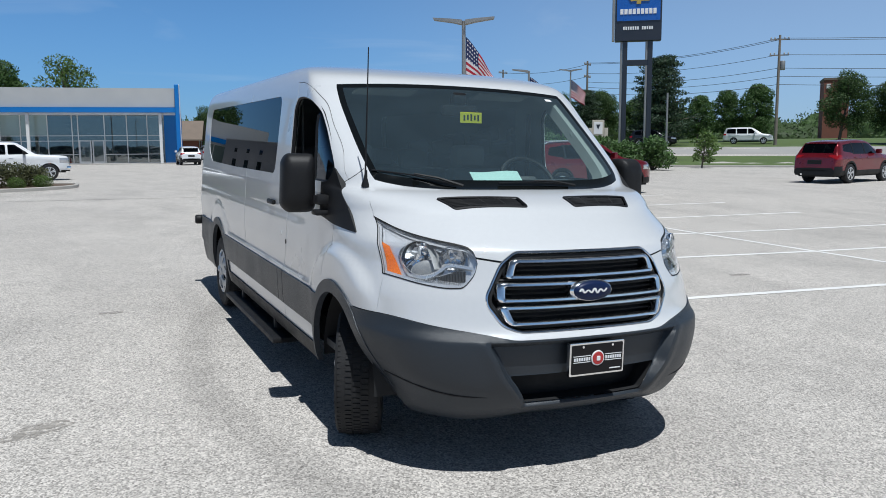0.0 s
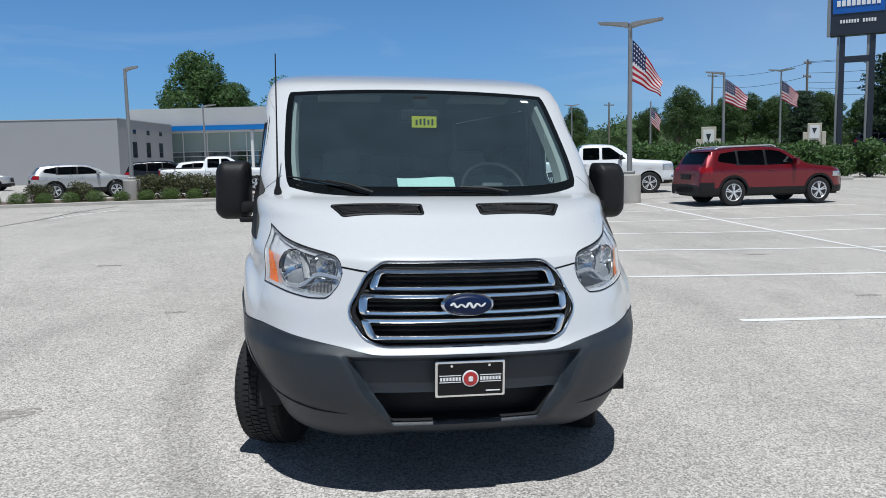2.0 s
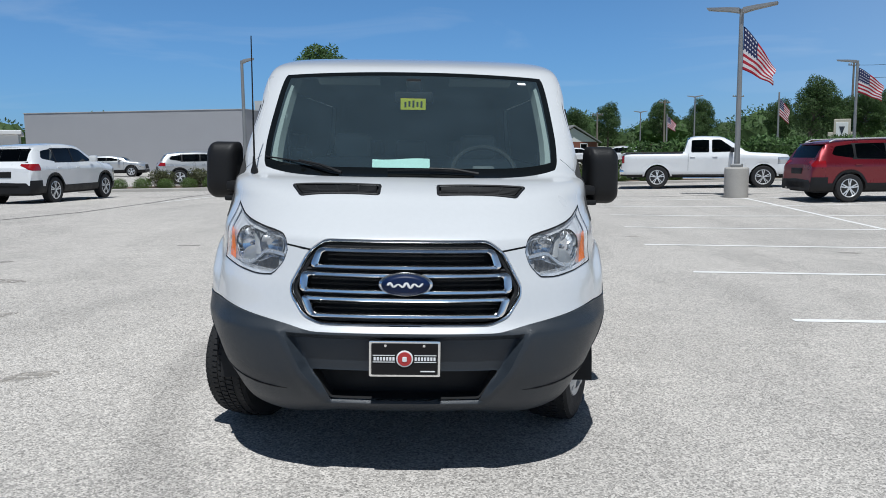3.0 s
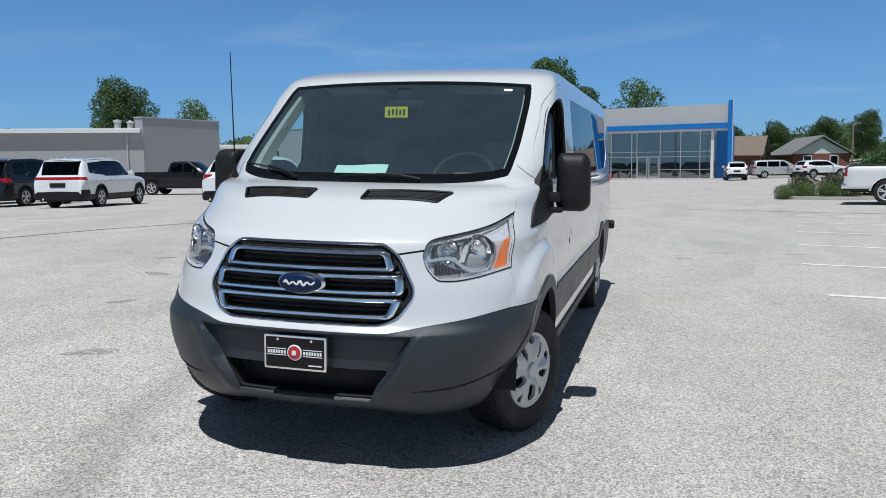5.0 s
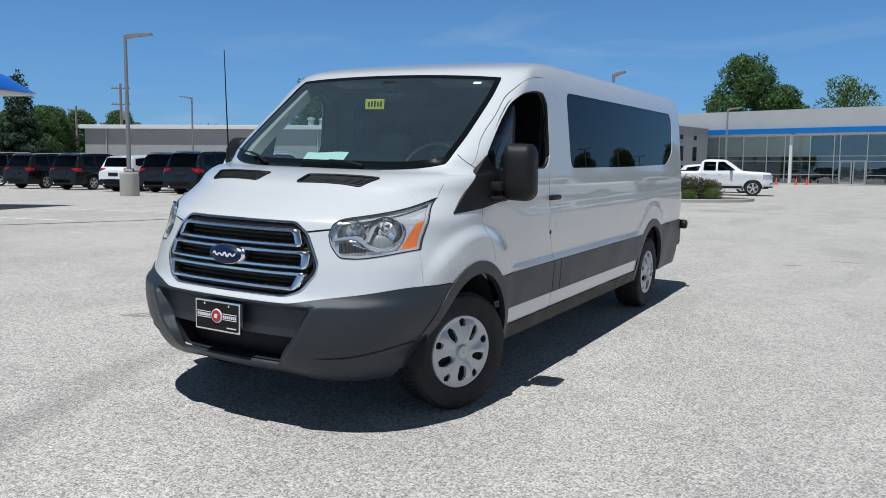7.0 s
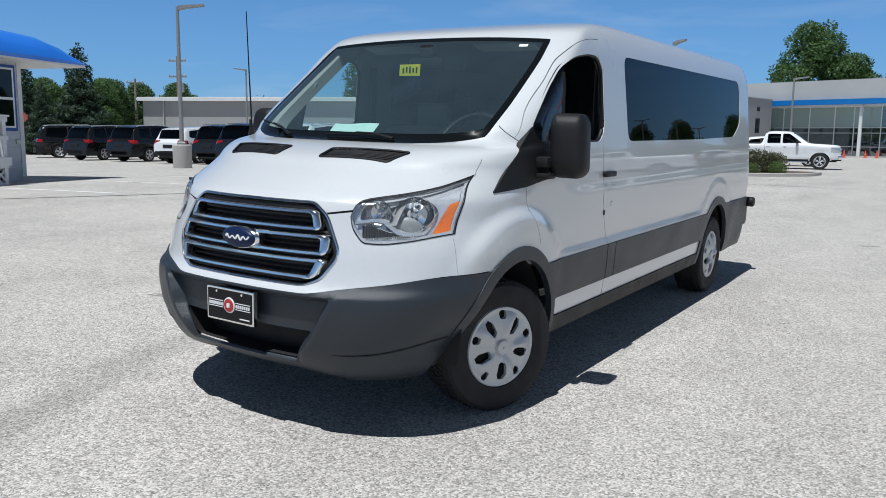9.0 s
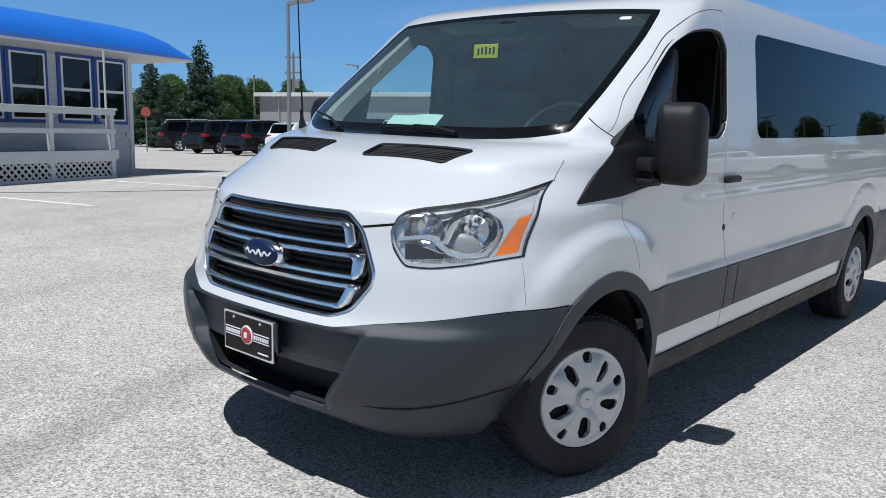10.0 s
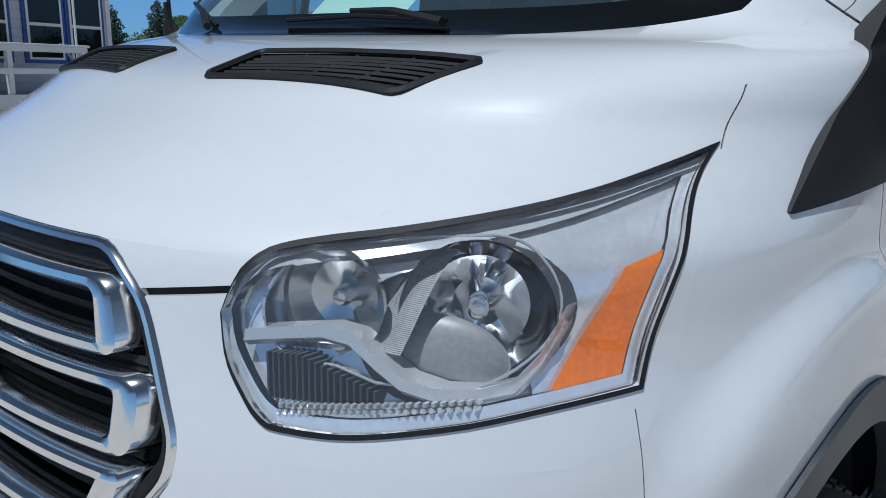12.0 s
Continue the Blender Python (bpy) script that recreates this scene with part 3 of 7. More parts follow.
# glass
part("windscreen", mesh_of(clear), GLASS, van, "large sloping windscreen").visible_shadow = False
part("windscreen_border", mesh_of(frit), FRIT, van, "black windscreen border")
for s in (1, -1):
    quarter, gap = cut(side_wins[s], lambda p: p[1] - (1.49 + .17 * (p[2] - 1.4)))
    part("quarter_window", shifted(quarter, -0.012), QUARTER, van, "small fixed window ahead of the open one").visible_shadow = False
    part("side_window", shifted(longs[s], -0.004), TINT, van, "long dark privacy window")
    frame_bm = bmesh.new()
    pts = [(s * (surf_x(y, z) - .016), y, z) for y, z in door_win]
    tube(pts, 0.012, 6, True, frame_bm)
    tube([(s * (surf_x(1.49 + .17 * (z - 1.4), z) - .016), 1.49 + .17 * (z - 1.4), z) for z in np.linspace(1.39, 1.765, 6)], 0.013, 6, False, frame_bm)
    part("window_frame", frame_bm, BLACK, van, "black window seal")
    plate_bm = mesh_of(sails[s])
    for v in plate_bm.verts:
        # a flat moulded plate over the corner of the door
        flat = .962 + (v.co.y - .77) * .115 - (v.co.z - 1.15) * .17
        v.co.x = s * max(abs(v.co.x) + .004, flat)
    part("mirror_sail", flange(plate_bm, lambda p, s=s: (-.05 * s, 0, 0)), BLACK, van, "black plastic plate at the mirror's foot")


def front_y(x, z):
    """How far back the van's face lies at a height."""
    y0, L, p, W = nose(z), sweep(z), power(z), wide(z)
    return y0 + L * (1 - (max(0.0, 1 - (min(abs(x) / W, 1)) ** p)) ** (1 / p))


# ---- grille ----
grille = part("grille", flange(shifted(grille_hole, -0.075), lambda p: (0, -0.045, 0)), DARK, van, "black grille with three chrome loops")


def band(outer, inner, front, back, bm=None):
    """A raised loop between two outlines that follows the van's face."""
    bm = bm or bmesh.new()
    n = len(outer)
    rows = []
    for i in range(n):
        (ox, oz), (ix, iz) = outer[i], inner[i]
        pts = []
        for u, d in ((0, back), (0, front * .35 + back * .65), (.12, front + .004), (.3, front), (.7, front), (.88, front + .004), (1, front * .35 + back * .65), (1, back)):
            x, z = ox + (ix - ox) * u, oz + (iz - oz) * u
            pts.append(bm.verts.new((x, front_y(x, z) + d, z)))
        rows.append(pts)
    for i in range(n):
        a, b = rows[i], rows[(i + 1) % n]
        for j in range(len(a) - 1):
            bm.faces.new((a[j], b[j], b[j + 1], a[j + 1]))
    bmesh.ops.recalc_face_normals(bm, faces=bm.faces)
    return bm


def dense(points, step=0.03):
    out = []
    for (ax, az), (bx, bz) in zip(points, points[1:] + points[:1]):
        n = max(1, int(math.hypot(bx - ax, bz - az) / step))
        out += [(ax + (bx - ax) * i / n, az + (bz - az) * i / n) for i in range(n)]
    return out


def shrink(points, d, cx=0.0, cz=0.0):
    """Move an outline inwards by d."""
    out = []
    n = len(points)
    for i in range(n):
        a, b = Vector((*points[i - 1], 0)), Vector((*points[(i + 1) % n], 0))
        t = (b - a).normalized()
        nrm = Vector((-t.y, t.x, 0))
        p = Vector((*points[i], 0))
        if nrm.dot(Vector((cx, cz, 0)) - p) < 0:
            nrm = -nrm
        out.append((p.x + nrm.x * d, p.y + nrm.y * d))
    return out


rim = dense(grille_out, .03)
part("grille_frame", band(rim, shrink(rim, .014, 0, .92), -0.004, 0.03), CHROME, grille, "thin chrome surround")
part("grille_inner_frame", band(shrink(rim, .015, 0, .92), shrink(rim, .040, 0, .92), 0.012, 0.05), BLACK, grille, "gloss black inner surround")
for zc, half, w, wb in ((1.029, .047, .405, .445), (.921, .047, .482, .490), (.814, .047, .485, .445)):
    out = rounded([(-w, zc + half), (w, zc + half), (wb, zc - half), (-wb, zc - half)], .034, 6)
    out = dense(out, .03)
    inn = shrink(out, .021, 0, zc)
    # the loop is broader at its ends
    inn = [(x * (1 - .055 * smooth(.30, .44, abs(x))), z) for x, z in inn]
    part("chrome_loop", band(out, inn, -0.016, 0.03), CHROME, grille, "bright chrome grille loop")
    for k in (-.012, .012):
        bar = [(x, front_y(x, zc) + .032, zc + k) for x in np.linspace(-w + .05, w - .05, 15)]
        part("slat", tube(bar, .0055, 5), BLACK, grille)
for zc in (.974, .868, 1.085):
    w = .40 if zc > 1 else .47
    part("slat", tube([(x, front_y(x, zc) + .022, zc) for x in np.linspace(-w, w, 15)], .007, 5), BLACK, grille)

badge = part("badge", lathe([(0.0, -.030), (.6, -.030), (.93, -.024), (1.0, -.012), (1.0, .03)], 40, "y"), CHROME, grille, "oval chrome-edged blue badge")
badge.matrix_basis = Matrix.Translation((0, front_y(0, .92) - .008, .921)) @ Matrix.Diagonal((.122, 1, .054, 1))
part("badge_field", lathe([(0.0, -.036), (.55, -.0345), (.88, -.028), (.90, -.02)], 40, "y"), BLUE, badge)
wave = [(-.64 + 1.28 * u, 0, .24 * math.sin(u * 27) * (.70 + .30 * math.cos(u * 11))) for u in np.linspace(0, 1, 70)]
mark_bm = tube(wave, .050, 6)
for v in mark_bm.verts:
    # it lies flat on the domed field
    v.co.y = v.co.y * .03 - .0378 + .0055 * min(1, v.co.x ** 2 + v.co.z ** 2)
part("badge_mark", mark_bm, WHITE, badge)

# ---- head lamps ----
for s in (1, -1):
    polys = lamp_holes[s]
    lamp = part("headlight", flange(mesh_of(polys), lambda p, s=s: (-.040 * s, .080, 0)), CHROME, van, "clear headlight with chrome reflectors and amber end")
    # the lens takes the outer faces, the housing the folded walls
    wall = bmesh.new()
    wall.from_mesh(lamp.data)
    flat = mesh_of(polys)
    keep = {tuple(round(c, 4) for c in f.calc_center_median()) for f in flat.faces}
    bmesh.ops.delete(wall, geom=[f for f in wall.faces if tuple(round(c, 4) for c in f.calc_center_median()) in keep], context="FACES")
    wall.to_mesh(lamp.data)
    wall.free()
    part("lens", flat, LENS, lamp, "clear curved lens").visible_shadow = False
    back = mesh_of(polys)
    for v in back.verts:
        v.co += Vector((-.040 * s, .080, 0))
    part("reflector", back, LAMPGREY, lamp, "bright grey lamp housing")
    # black seal and silver bezel just under the lens
    inner, seal = region(polys, [lambda p: p[2] - lamp_top(abs(p[0])) + .007, lambda p: lamp_low(abs(p[0])) + .006 - p[2], lambda p: p[1] - edge_y(p[2]) + .006], lambda p: True)
    part("lamp_seal", shifted(seal, .002), BLACK, lamp, "black lamp seal")
    deep, rimq = region(inner, [lambda p: p[2] - lamp_top(abs(p[0])) + .022, lambda p: lamp_low(abs(p[0])) + .020 - p[2], lambda p: p[1] - edge_y(p[2]) + .020], lambda p: True)
    part("lamp_bezel", shifted(rimq, -.012), LAMPGREY, lamp, "silver bezel")
    amber_in = lambda z: .427 + (z - .977) * .76
    amber, _ = region(deep, [lambda p: p[2] - 1.140, lambda p: .974 - p[2], lambda p: p[1] - edge_y(p[2]) + .021, lambda p: amber_in(p[2]) - p[1], lambda p: p[2] - 1.112 - .45 * (p[1] - amber_in(p[2]))], lambda p: p[1] > .35)
    part("amber_reflector", shifted(amber, -.013), AMBER, lamp, "amber side reflector")
    for x, z, r, d, turn, name, mat in ((.768, 1.056, .088, .060, 38, "main_bowl", BOWL), (.640, 1.066, .062, .040, 24, "side_bowl", BOWLDULL)):
        y = front_y(x, z) + .030
        prof = [(r, 0), (r * .985, .010), (r * .9, d * .45), (r * .68, d * .75), (r * .35, d * .95), (.012, d)]
        bowl_bm = lathe(prof, 48, "y", None, False)
        for v in bowl_bm.verts:
            # upright facets of the reflector
            rr = math.hypot(v.co.x, v.co.z)
            v.co.y += .0018 * math.sin(v.co.x * 150) * smooth(.01, .03, rr)
        bowl = part(name, bowl_bm, mat, lamp, "round reflector bowl", sharp=12)
        bowl.matrix_basis = pose(s * x, y, z, 0, 0, s * turn)
        cap = part("bulb_shield", lathe([(0, .014), (.008, .016), (.012, .024), (.012, .045), (.008, d)], 16, "y"), BOWLDULL, lamp)
        cap.matrix_basis = bowl.matrix_basis.copy()
    # one slim rim runs round both bowls
    loop = [(.752 + .080 * math.sin(a), 1.058 + .083 * math.cos(a)) for a in np.linspace(-.1, 2.9, 22)]
    loop += [(.70, .985), (.66, 1.000)]
    loop += [(.640 - .066 * math.sin(a), 1.064 - .064 * math.cos(a)) for a in np.linspace(.25, 2.8, 16)]
    loop += [(.70, 1.138)]
    part("bowl_rim", tube([(s * x, front_y(x, z) + .024, z) for x, z in loop], .0018, 6, True), SATIN, lamp, "slim bright rim round the bowls")
    mask, _ = region(deep, [lambda p: .088 - math.hypot((abs(p[0]) - .768) * 1.0, p[2] - 1.056), lambda p: .060 - math.hypot(abs(p[0]) - .640, p[2] - 1.066)], lambda p: True)
    inner_mask, wing = cut(mask, lambda p: abs(p[0]) - .815 + (p[2] - 1.05) * .35)
    part("lamp_mask", shifted(inner_mask, -.030), LAMPGREY, lamp, "silver lamp mask")
    part("chrome_wing", shifted(wing, -.020), LAMPGREY, lamp, "polished wing beside the amber end")
    # the rounded hump below the bowls
    hump = bmesh.new()
    bmesh.ops.create_uvsphere(hump, u_segments=24, v_segments=14, radius=1, matrix=Matrix.Translation((s * .712, front_y(.72, 1.0) + .072, .998)) @ Matrix.Rotation(s * .5, 4, "Z") @ Matrix.Diagonal((.098, .026, .056, 1)))
    part("lamp_hump", hump, LAMPMID, lamp, "smooth grey hump in the lamp")
    # the fluted strip between the bowls, leaning outwards
    strip_bm = bmesh.new()
    rows = []
    for i in range(110):
        u = i / 109
        x, z, half = .690 + .026 * u, 1.015 + .112 * u, .028 - .006 * u
        y = front_y(x, z) + .036 - .0006 * (i % 2)
        rows.append([strip_bm.verts.new((s * (x + k * half), y + .005 * k * k, z)) for k in (-1, -.6, 0, .6, 1)])
    for a, b in zip(rows, rows[1:]):
        for k in range(4):
            strip_bm.faces.new((a[k], a[k + 1], b[k + 1], b[k]))
    part("fluted_strip", strip_bm, LAMPMID, lamp, "finely ribbed grey strip between the bowls", sharp=15, recalc=True)
    low, _ = region(deep, [lambda p: p[2] - 1.02 + max(0, abs(p[0]) - .665) * .75], lambda p: True)
    part("lower_reflector", shifted(low, -.034), BOWLDULL, lamp, "grey lower reflector")
    # the running strip: level, then down, along and up
    path = [(.566, 1.022), (.60, 1.028), (.645, 1.034), (.672, 1.028), (.70, 1.004), (.726, .984), (.755, .974), (.79, .973), (.815, .982), (.828, 1.01), (.838, 1.06)]
    strip = bmesh.new()
    rows = []
    for x, z in path:
        y = front_y(x, z) + .018
        w = .010
        rows.append([strip.verts.new((s * x, y + dy, z + dz)) for dz, dy in ((w, .03), (w, .0), (-w * .3, -.003), (-w, .004), (-w, .03))])
    for a, b in zip(rows, rows[1:]):
        for j in range(4):
            strip.faces.new((a[j], a[j + 1], b[j + 1], b[j]))
    part("running_strip", strip, SATIN, lamp, "silver swept strip", recalc=True)
    ribs = bmesh.new()
    for i in range(18):
        x = .596 + i * .0062
        z1 = 1.012 - max(0, x - .63) * .50
        box(ribs, (s * x, front_y(x, .96) + .030, .957), (s * (x + .0036), front_y(x, .96) + .05, z1))
    part("ribbed_reflector", ribs, DASH, lamp)
    dots = bmesh.new()
    for i in range(26):
        for j in range(2):
            x, z = .622 + i * .0068, .9475 + j * .0065 + i * .0006
            box(dots, (s * x, front_y(x, z) + .014, z), (s * (x + .0045), front_y(x, z) + .022, z + .0045))
    part("prism_row", dots, SATIN, lamp)

# ---- bonnet vents ----
for s in (1, -1):
    tray = part("bonnet_vent", flange(shifted(vent_holes[s], -.022), lambda p: (0, 0, .024)), DARK, van, "black slatted air vent in the bonnet")
    out = rounded([(s * .143, .560), (s * .145, .446), (s * .530, .497), (s * .585, .611)], 0.015, 3)
    top_z = lambda x, y: next((z for z in np.arange(1.24, 1.37, .0005) if front_y(x, z) >= y), 1.36)
    loop = dense(out, .05)
    part("vent_frame", tube([(x, y, top_z(x, y) + .001) for x, y in loop], .007, 6, True), BLACK, tray)
    for k in range(7):
        u = (k + .5) / 7
        a = (s * .160, .453 + .100 * u)
        b = (s * (.527 + .051 * u - .012), .503 + .103 * u)
        pts = [(a[0] + (b[0] - a[0]) * i / 8, a[1] + (b[1] - a[1]) * i / 8) for i in range(9)]
        part("vent_slat", tube([(x, y, top_z(x, y) - .005) for x, y in pts], .0042, 5), DARK, tray)
    for u in (.25, .5, .75):
        a = (s * (.150 + .377 * u), .453 + .05 * u)
        b = (s * (.148 + .43 * u), .553 + .053 * u)
        part("vent_rib", tube([(a[0], a[1], top_z(*a) - .004), (b[0], b[1], top_z(*b) - .004)], .0035, 5), DARK, tray)

# ---- bumper mouth, plate ----
part("bumper_mouth", flange(mesh_of([[(x, y + .11, z) for x, y, z in q] for q in mouth]), lambda p: (0, -.112, 0)), DARK, van, "dark lower air intake")
for s in (1, -1):
    slit = []
    for x, z in ((.60, .432), (.68, .434), (.76, .440), (.83, .452), (.88, .466), (.925, .482), (.955, .494), (.975, .50)):
        q = Vector(shaped(x, front_y(x, z), z)) + Vector((.004, -.005, 0))
        slit.append((s * q.x, q.y, q.z))
    part("bumper_slit", tube(slit, [.002, .005, .006, .006, .006, .006, .006, .006], 6), DARK, van)
plate = part("plate_frame", prism(rounded([(-.158, .520), (.158, .520), (.158, .682), (-.158, .682)], .008, 3), (0, 2), -.012, .012, bevel=.003), CHROME, van, "silver-edged black dealer plate")
part("plate_face", prism(rounded([(-.147, .530), (.147, .530), (.147, .672), (-.147, .672)], .006, 3), (0, 2), -.0155, -.010), PLATE, plate)
part("plate_bracket", block((-.12, .010, .54), (.12, .075, .66), .006), BLACK, plate)
disc = part("plate_disc", lathe([(0, -.0195), (.036, -.0195), (.038, -.015)], 28, "y"), WHITE, plate)
disc.matrix_basis = Matrix.Translation((0, 0, .603))
d2 = part("plate_roundel", lathe([(0, -.0225), (.030, -.0225), (.032, -.018)], 28, "y"), REDPRINT, plate)
d2.matrix_basis = Matrix.Translation((0, 0, .603))
part("plate_mark", block((-.010, -.0255, .592), (.010, -.022, .614), .003), WHITE, plate)
for s in (1, -1):
    for k in range(7):
        x = s * (.049 + k * .0138)
        part("plate_bar", block((x - .0047, -.0185, .5955), (x + .0047, -.015, .6105)), WHITE, plate)
    part("plate_line", block((min(s * .042, s * .14), -.0180, .587), (max(s * .042, s * .14), -.015, .590)), WHITE, plate)
    part("plate_line", block((min(s * .042, s * .14), -.0180, .617), (max(s * .042, s * .14), -.015, .620)), WHITE, plate)
part("plate_bar", block((.07, -.0180, .544), (.135, -.015, .549)), WHITE, plate)
for x in (-.085, .085):
    part("plate_screw", lathe([(0, -.019), (.006, -.0185), (.007, -.015)], 10, "y"), CHROME, plate).matrix_basis = Matrix.Translation((x, 0, .662))

# ---- mirrors, handles, antenna, wipers ----
for s in (1, -1):
    mirror = part("door_mirror", bmesh.new(), BLACK, van, "large black door mirror on an arm")
    bm = bmesh.new()
    out = rounded([(-.098, -.165), (.060, -.168), (.098, -.130), (.092, .120), (.062, .165), (-.080, .165), (-.096, .130)], .05, 5)
    n = len(out)
    rows = []
    for d, k in ((.060, .93), (.052, 1.0), (.0, 1.0), (-.035, .97), (-.06, .88), (-.078, .70), (-.086, .45), (-.088, .1)):
        rows.append([bm.verts.new((s * x * k, d, z * k)) for x, z in out])
    for a, b in zip(rows, rows[1:]):
        for j in range(n):
            bm.faces.new((a[j], a[(j + 1) % n], b[(j + 1) % n], b[j]))
    bm.faces.new(rows[0]), bm.faces.new(rows[-1])
    bmesh.ops.recalc_face_normals(bm, faces=bm.faces)
    bm.to_mesh(mirror.data)
    bm.free()
    mirror.data.polygons.foreach_set("use_smooth", [True] * len(mirror.data.polygons))
    mirror.data.set_sharp_from_angle(angle=radians(40))
    mirror.matrix_basis = pose(s * 1.115, 1.275 if s > 0 else 1.345, 1.375, 0, 0, s * 8)
    part("mirror_glass", prism([(s * x * .86, z * .9) for x, z in out], (0, 2), .058, .064), CHROME, mirror, "mirror glass")
    arm = bmesh.new()
    box(arm, (.955, 1.14, 1.262), (1.06, 1.24, 1.318), None, .02, 2)
    box(arm, (.955, 1.14, 1.205), (1.07, 1.23, 1.235), None, .012, 2)
    arm_ob = part("mirror_arm", arm, BLACK, van)
    if s < 0:
        arm_ob.matrix_basis = Matrix.Diagonal((-1, 1, 1, 1))
    handle = bmesh.new()
    box(handle, (.998, 2.03, 1.172), (1.028, 2.20, 1.206), None, .012, 2)
    h_ob = part("door_handle", handle, BLACK, van, "black door handle")
    lock = part("door_lock", lathe([(0, .012), (.016, .011), (.021, 0), (.021, -.02)], 18, "x"), BLACK, van)
    lock.matrix_basis = Matrix.Translation((s * 1.0, 2.06, .955)) @ Matrix.Diagonal((s, 1, 1, 1))
    if s < 0:
        h_ob.matrix_basis = Matrix.Diagonal((-1, 1, 1, 1)) @ Matrix.Translation((0, 0.35, 0))
    for y in (2.16,):
        part("door_hinge", block((s * 1.0 - .012, y, .985), (s * 1.0 + .012, y + .035, 1.02), .005), PAINT, van)
part("antenna_base", lathe([(.022, 0), (.020, .015), (.010, .045), (.006, .09)], 14, "z"), BLACK, van).matrix_basis = pose(-.852, .945, 1.375, 8, 0, 0)
part("antenna", tube([(-.852, .945, 1.42), (-.852, .928, 1.75), (-.852, .912, 2.098)], [.0055, .004, .003], 6), BLACK, van, "tall thin black antenna")


def ws_pt(x, z, lift=0.0):
    y = front_y(x, z)
    n = Vector((0, -.56, .83))
    return Vector((x, y, z)) + n * lift


for x0, z0, x1, z1, xm, zm in ((-.36, 1.372, -.80, 1.455, -.60, 1.425), (.36, 1.374, -.12, 1.392, .10, 1.392)):
    w = part("wiper", tube([ws_pt(x0, z0, .02), ws_pt((x0 + xm) / 2, (z0 + zm) / 2, .035), ws_pt(xm, zm, .028)], [.009, .007, .005], 6), BLACK, van, "black wiper with its blade")
    part("blade", tube([ws_pt(x0 - .02, z0 + .012, .010), ws_pt(xm, zm + .004, .013), ws_pt(x1, z1, .010)], .0045, 5), BLACK, w)
tag = part("windscreen_tag", prism([(-.075, -.033), (.075, -.033), (.075, .033), (-.075, .033)], (0, 2), -.001, .001), YELLOW, van, "yellow tag with dark handwritten marks hanging behind the windscreen")
tag_m = pose(0.0, 1.405, 1.777, -4, 0, 0)
tag.matrix_basis = tag_m
INK = material("dark ink", (.02, .03, .02), .7)
for k in range(5):
    x = -.052 + k * .024
    part("tag_mark", block((x, -.0022, -.018 + .004 * (k % 2)), (x + .012, -.001, .014 + .004 * (k % 3))), INK, tag)

stick = part("windscreen_sticker", prism(rounded([(-.026, -.013), (.026, -.013), (.026, .013), (-.026, .013)], .005, 3), (0, 2), -.001, .001), WHITE, van, "small pale sticker in the windscreen's upper corner")
stick.matrix_basis = Matrix.Translation(ws_pt(.665, 1.915, .003)) @ pose(0, 0, 0, -56, 0, 12)

# ---- wheels ----
def make_wheel(x, y, turn, s):
    wheel = part("wheel", lathe([(.205, -.10), (.215, -.112), (.27, -.123), (.318, -.118), (.332, -.104), (.338, -.085), (.338, .085), (.332, .104), (.318, .118), (.27, .123), (.215, .112), (.205, .10)], 56, "x"), RUBBER, van, "black tyre with a silver wheel cover")
    wheel.matrix_basis = pose(x, y, HUB, 0, 0, turn) @ Matrix.Diagonal((s, 1, 1, 1))
    tread = bmesh.new()
    for k in range(72):
        a = 2 * math.pi * k / 72
        for j, (x0, x1) in enumerate(((-.104, -.068), (-.058, -.022), (-.014, .022), (.030, .062), (.070, .104))):
            m = Matrix.Rotation(a + (j % 2) * .04, 4, "X")
            box(tread, (x0, -.0105, .330), (x1, .0105, .3435 - (.006 if j in (0, 4) else 0)), m)
    part("tread", tread, RUBBER, wheel, smooth=False)
    # the cover: a shallow dish with ten openings
    prof = pchip([0, .036, .043, .052, .10, .16, .190, .205, .212], [.134, .133, .118, .122, .127, .119, .110, .114, .104])
    polys = []
    rs = [.004, .02, .033, .036, .040, .043, .052, .06, .08, .10, .12, .14, .16, .175, .19, .20, .206, .212]
    N = 80
    for r0, r1 in zip(rs, rs[1:]):
        for j in range(N):
            a0, a1 = 2 * math.pi * j / N, 2 * math.pi * (j + 1) / N
            q = []
            for r, a in ((r0, a0), (r1, a0), (r1, a1), (r0, a1)):
                ridge = (.009 * math.cos(5 * a) + .004 * math.cos(10 * a)) * smooth(.05, .09, r) * (1 - smooth(.16, .20, r))
                q.append((prof(r) + ridge, r * math.cos(a), r * math.sin(a)))
            polys.append(q)
    for k in range(10):
        a = 2 * math.pi * k / 10 + .31
        big = k % 2
        c, sn = math.cos(a), math.sin(a)
        rc, lr, lt = (.126, .046, .026) if big else (.170, .023, .022)
        out = []
        for u, v in ((-1, -.35), (-.75, -.75), (.4, -1), (1, -.5), (1, .5), (.4, 1), (-.75, .75), (-1, .35)):
            out.append(((rc + lr * u) * c - lt * v * sn, (rc + lr * u) * sn + lt * v * c))
        _, polys = cut_outline(polys, (1, 2), out)
    part("wheel_cover", flange(mesh_of(polys), lambda p: (-.022, p.y * .012, p.z * .012)), WHEEL, wheel, "silver wheel cover with ten openings", sharp=28, recalc=True)
    part("wheel_disc", lathe([(.0, .075), (.2, .075), (.207, .10)], 40, "x"), DARK, wheel)
    return wheel


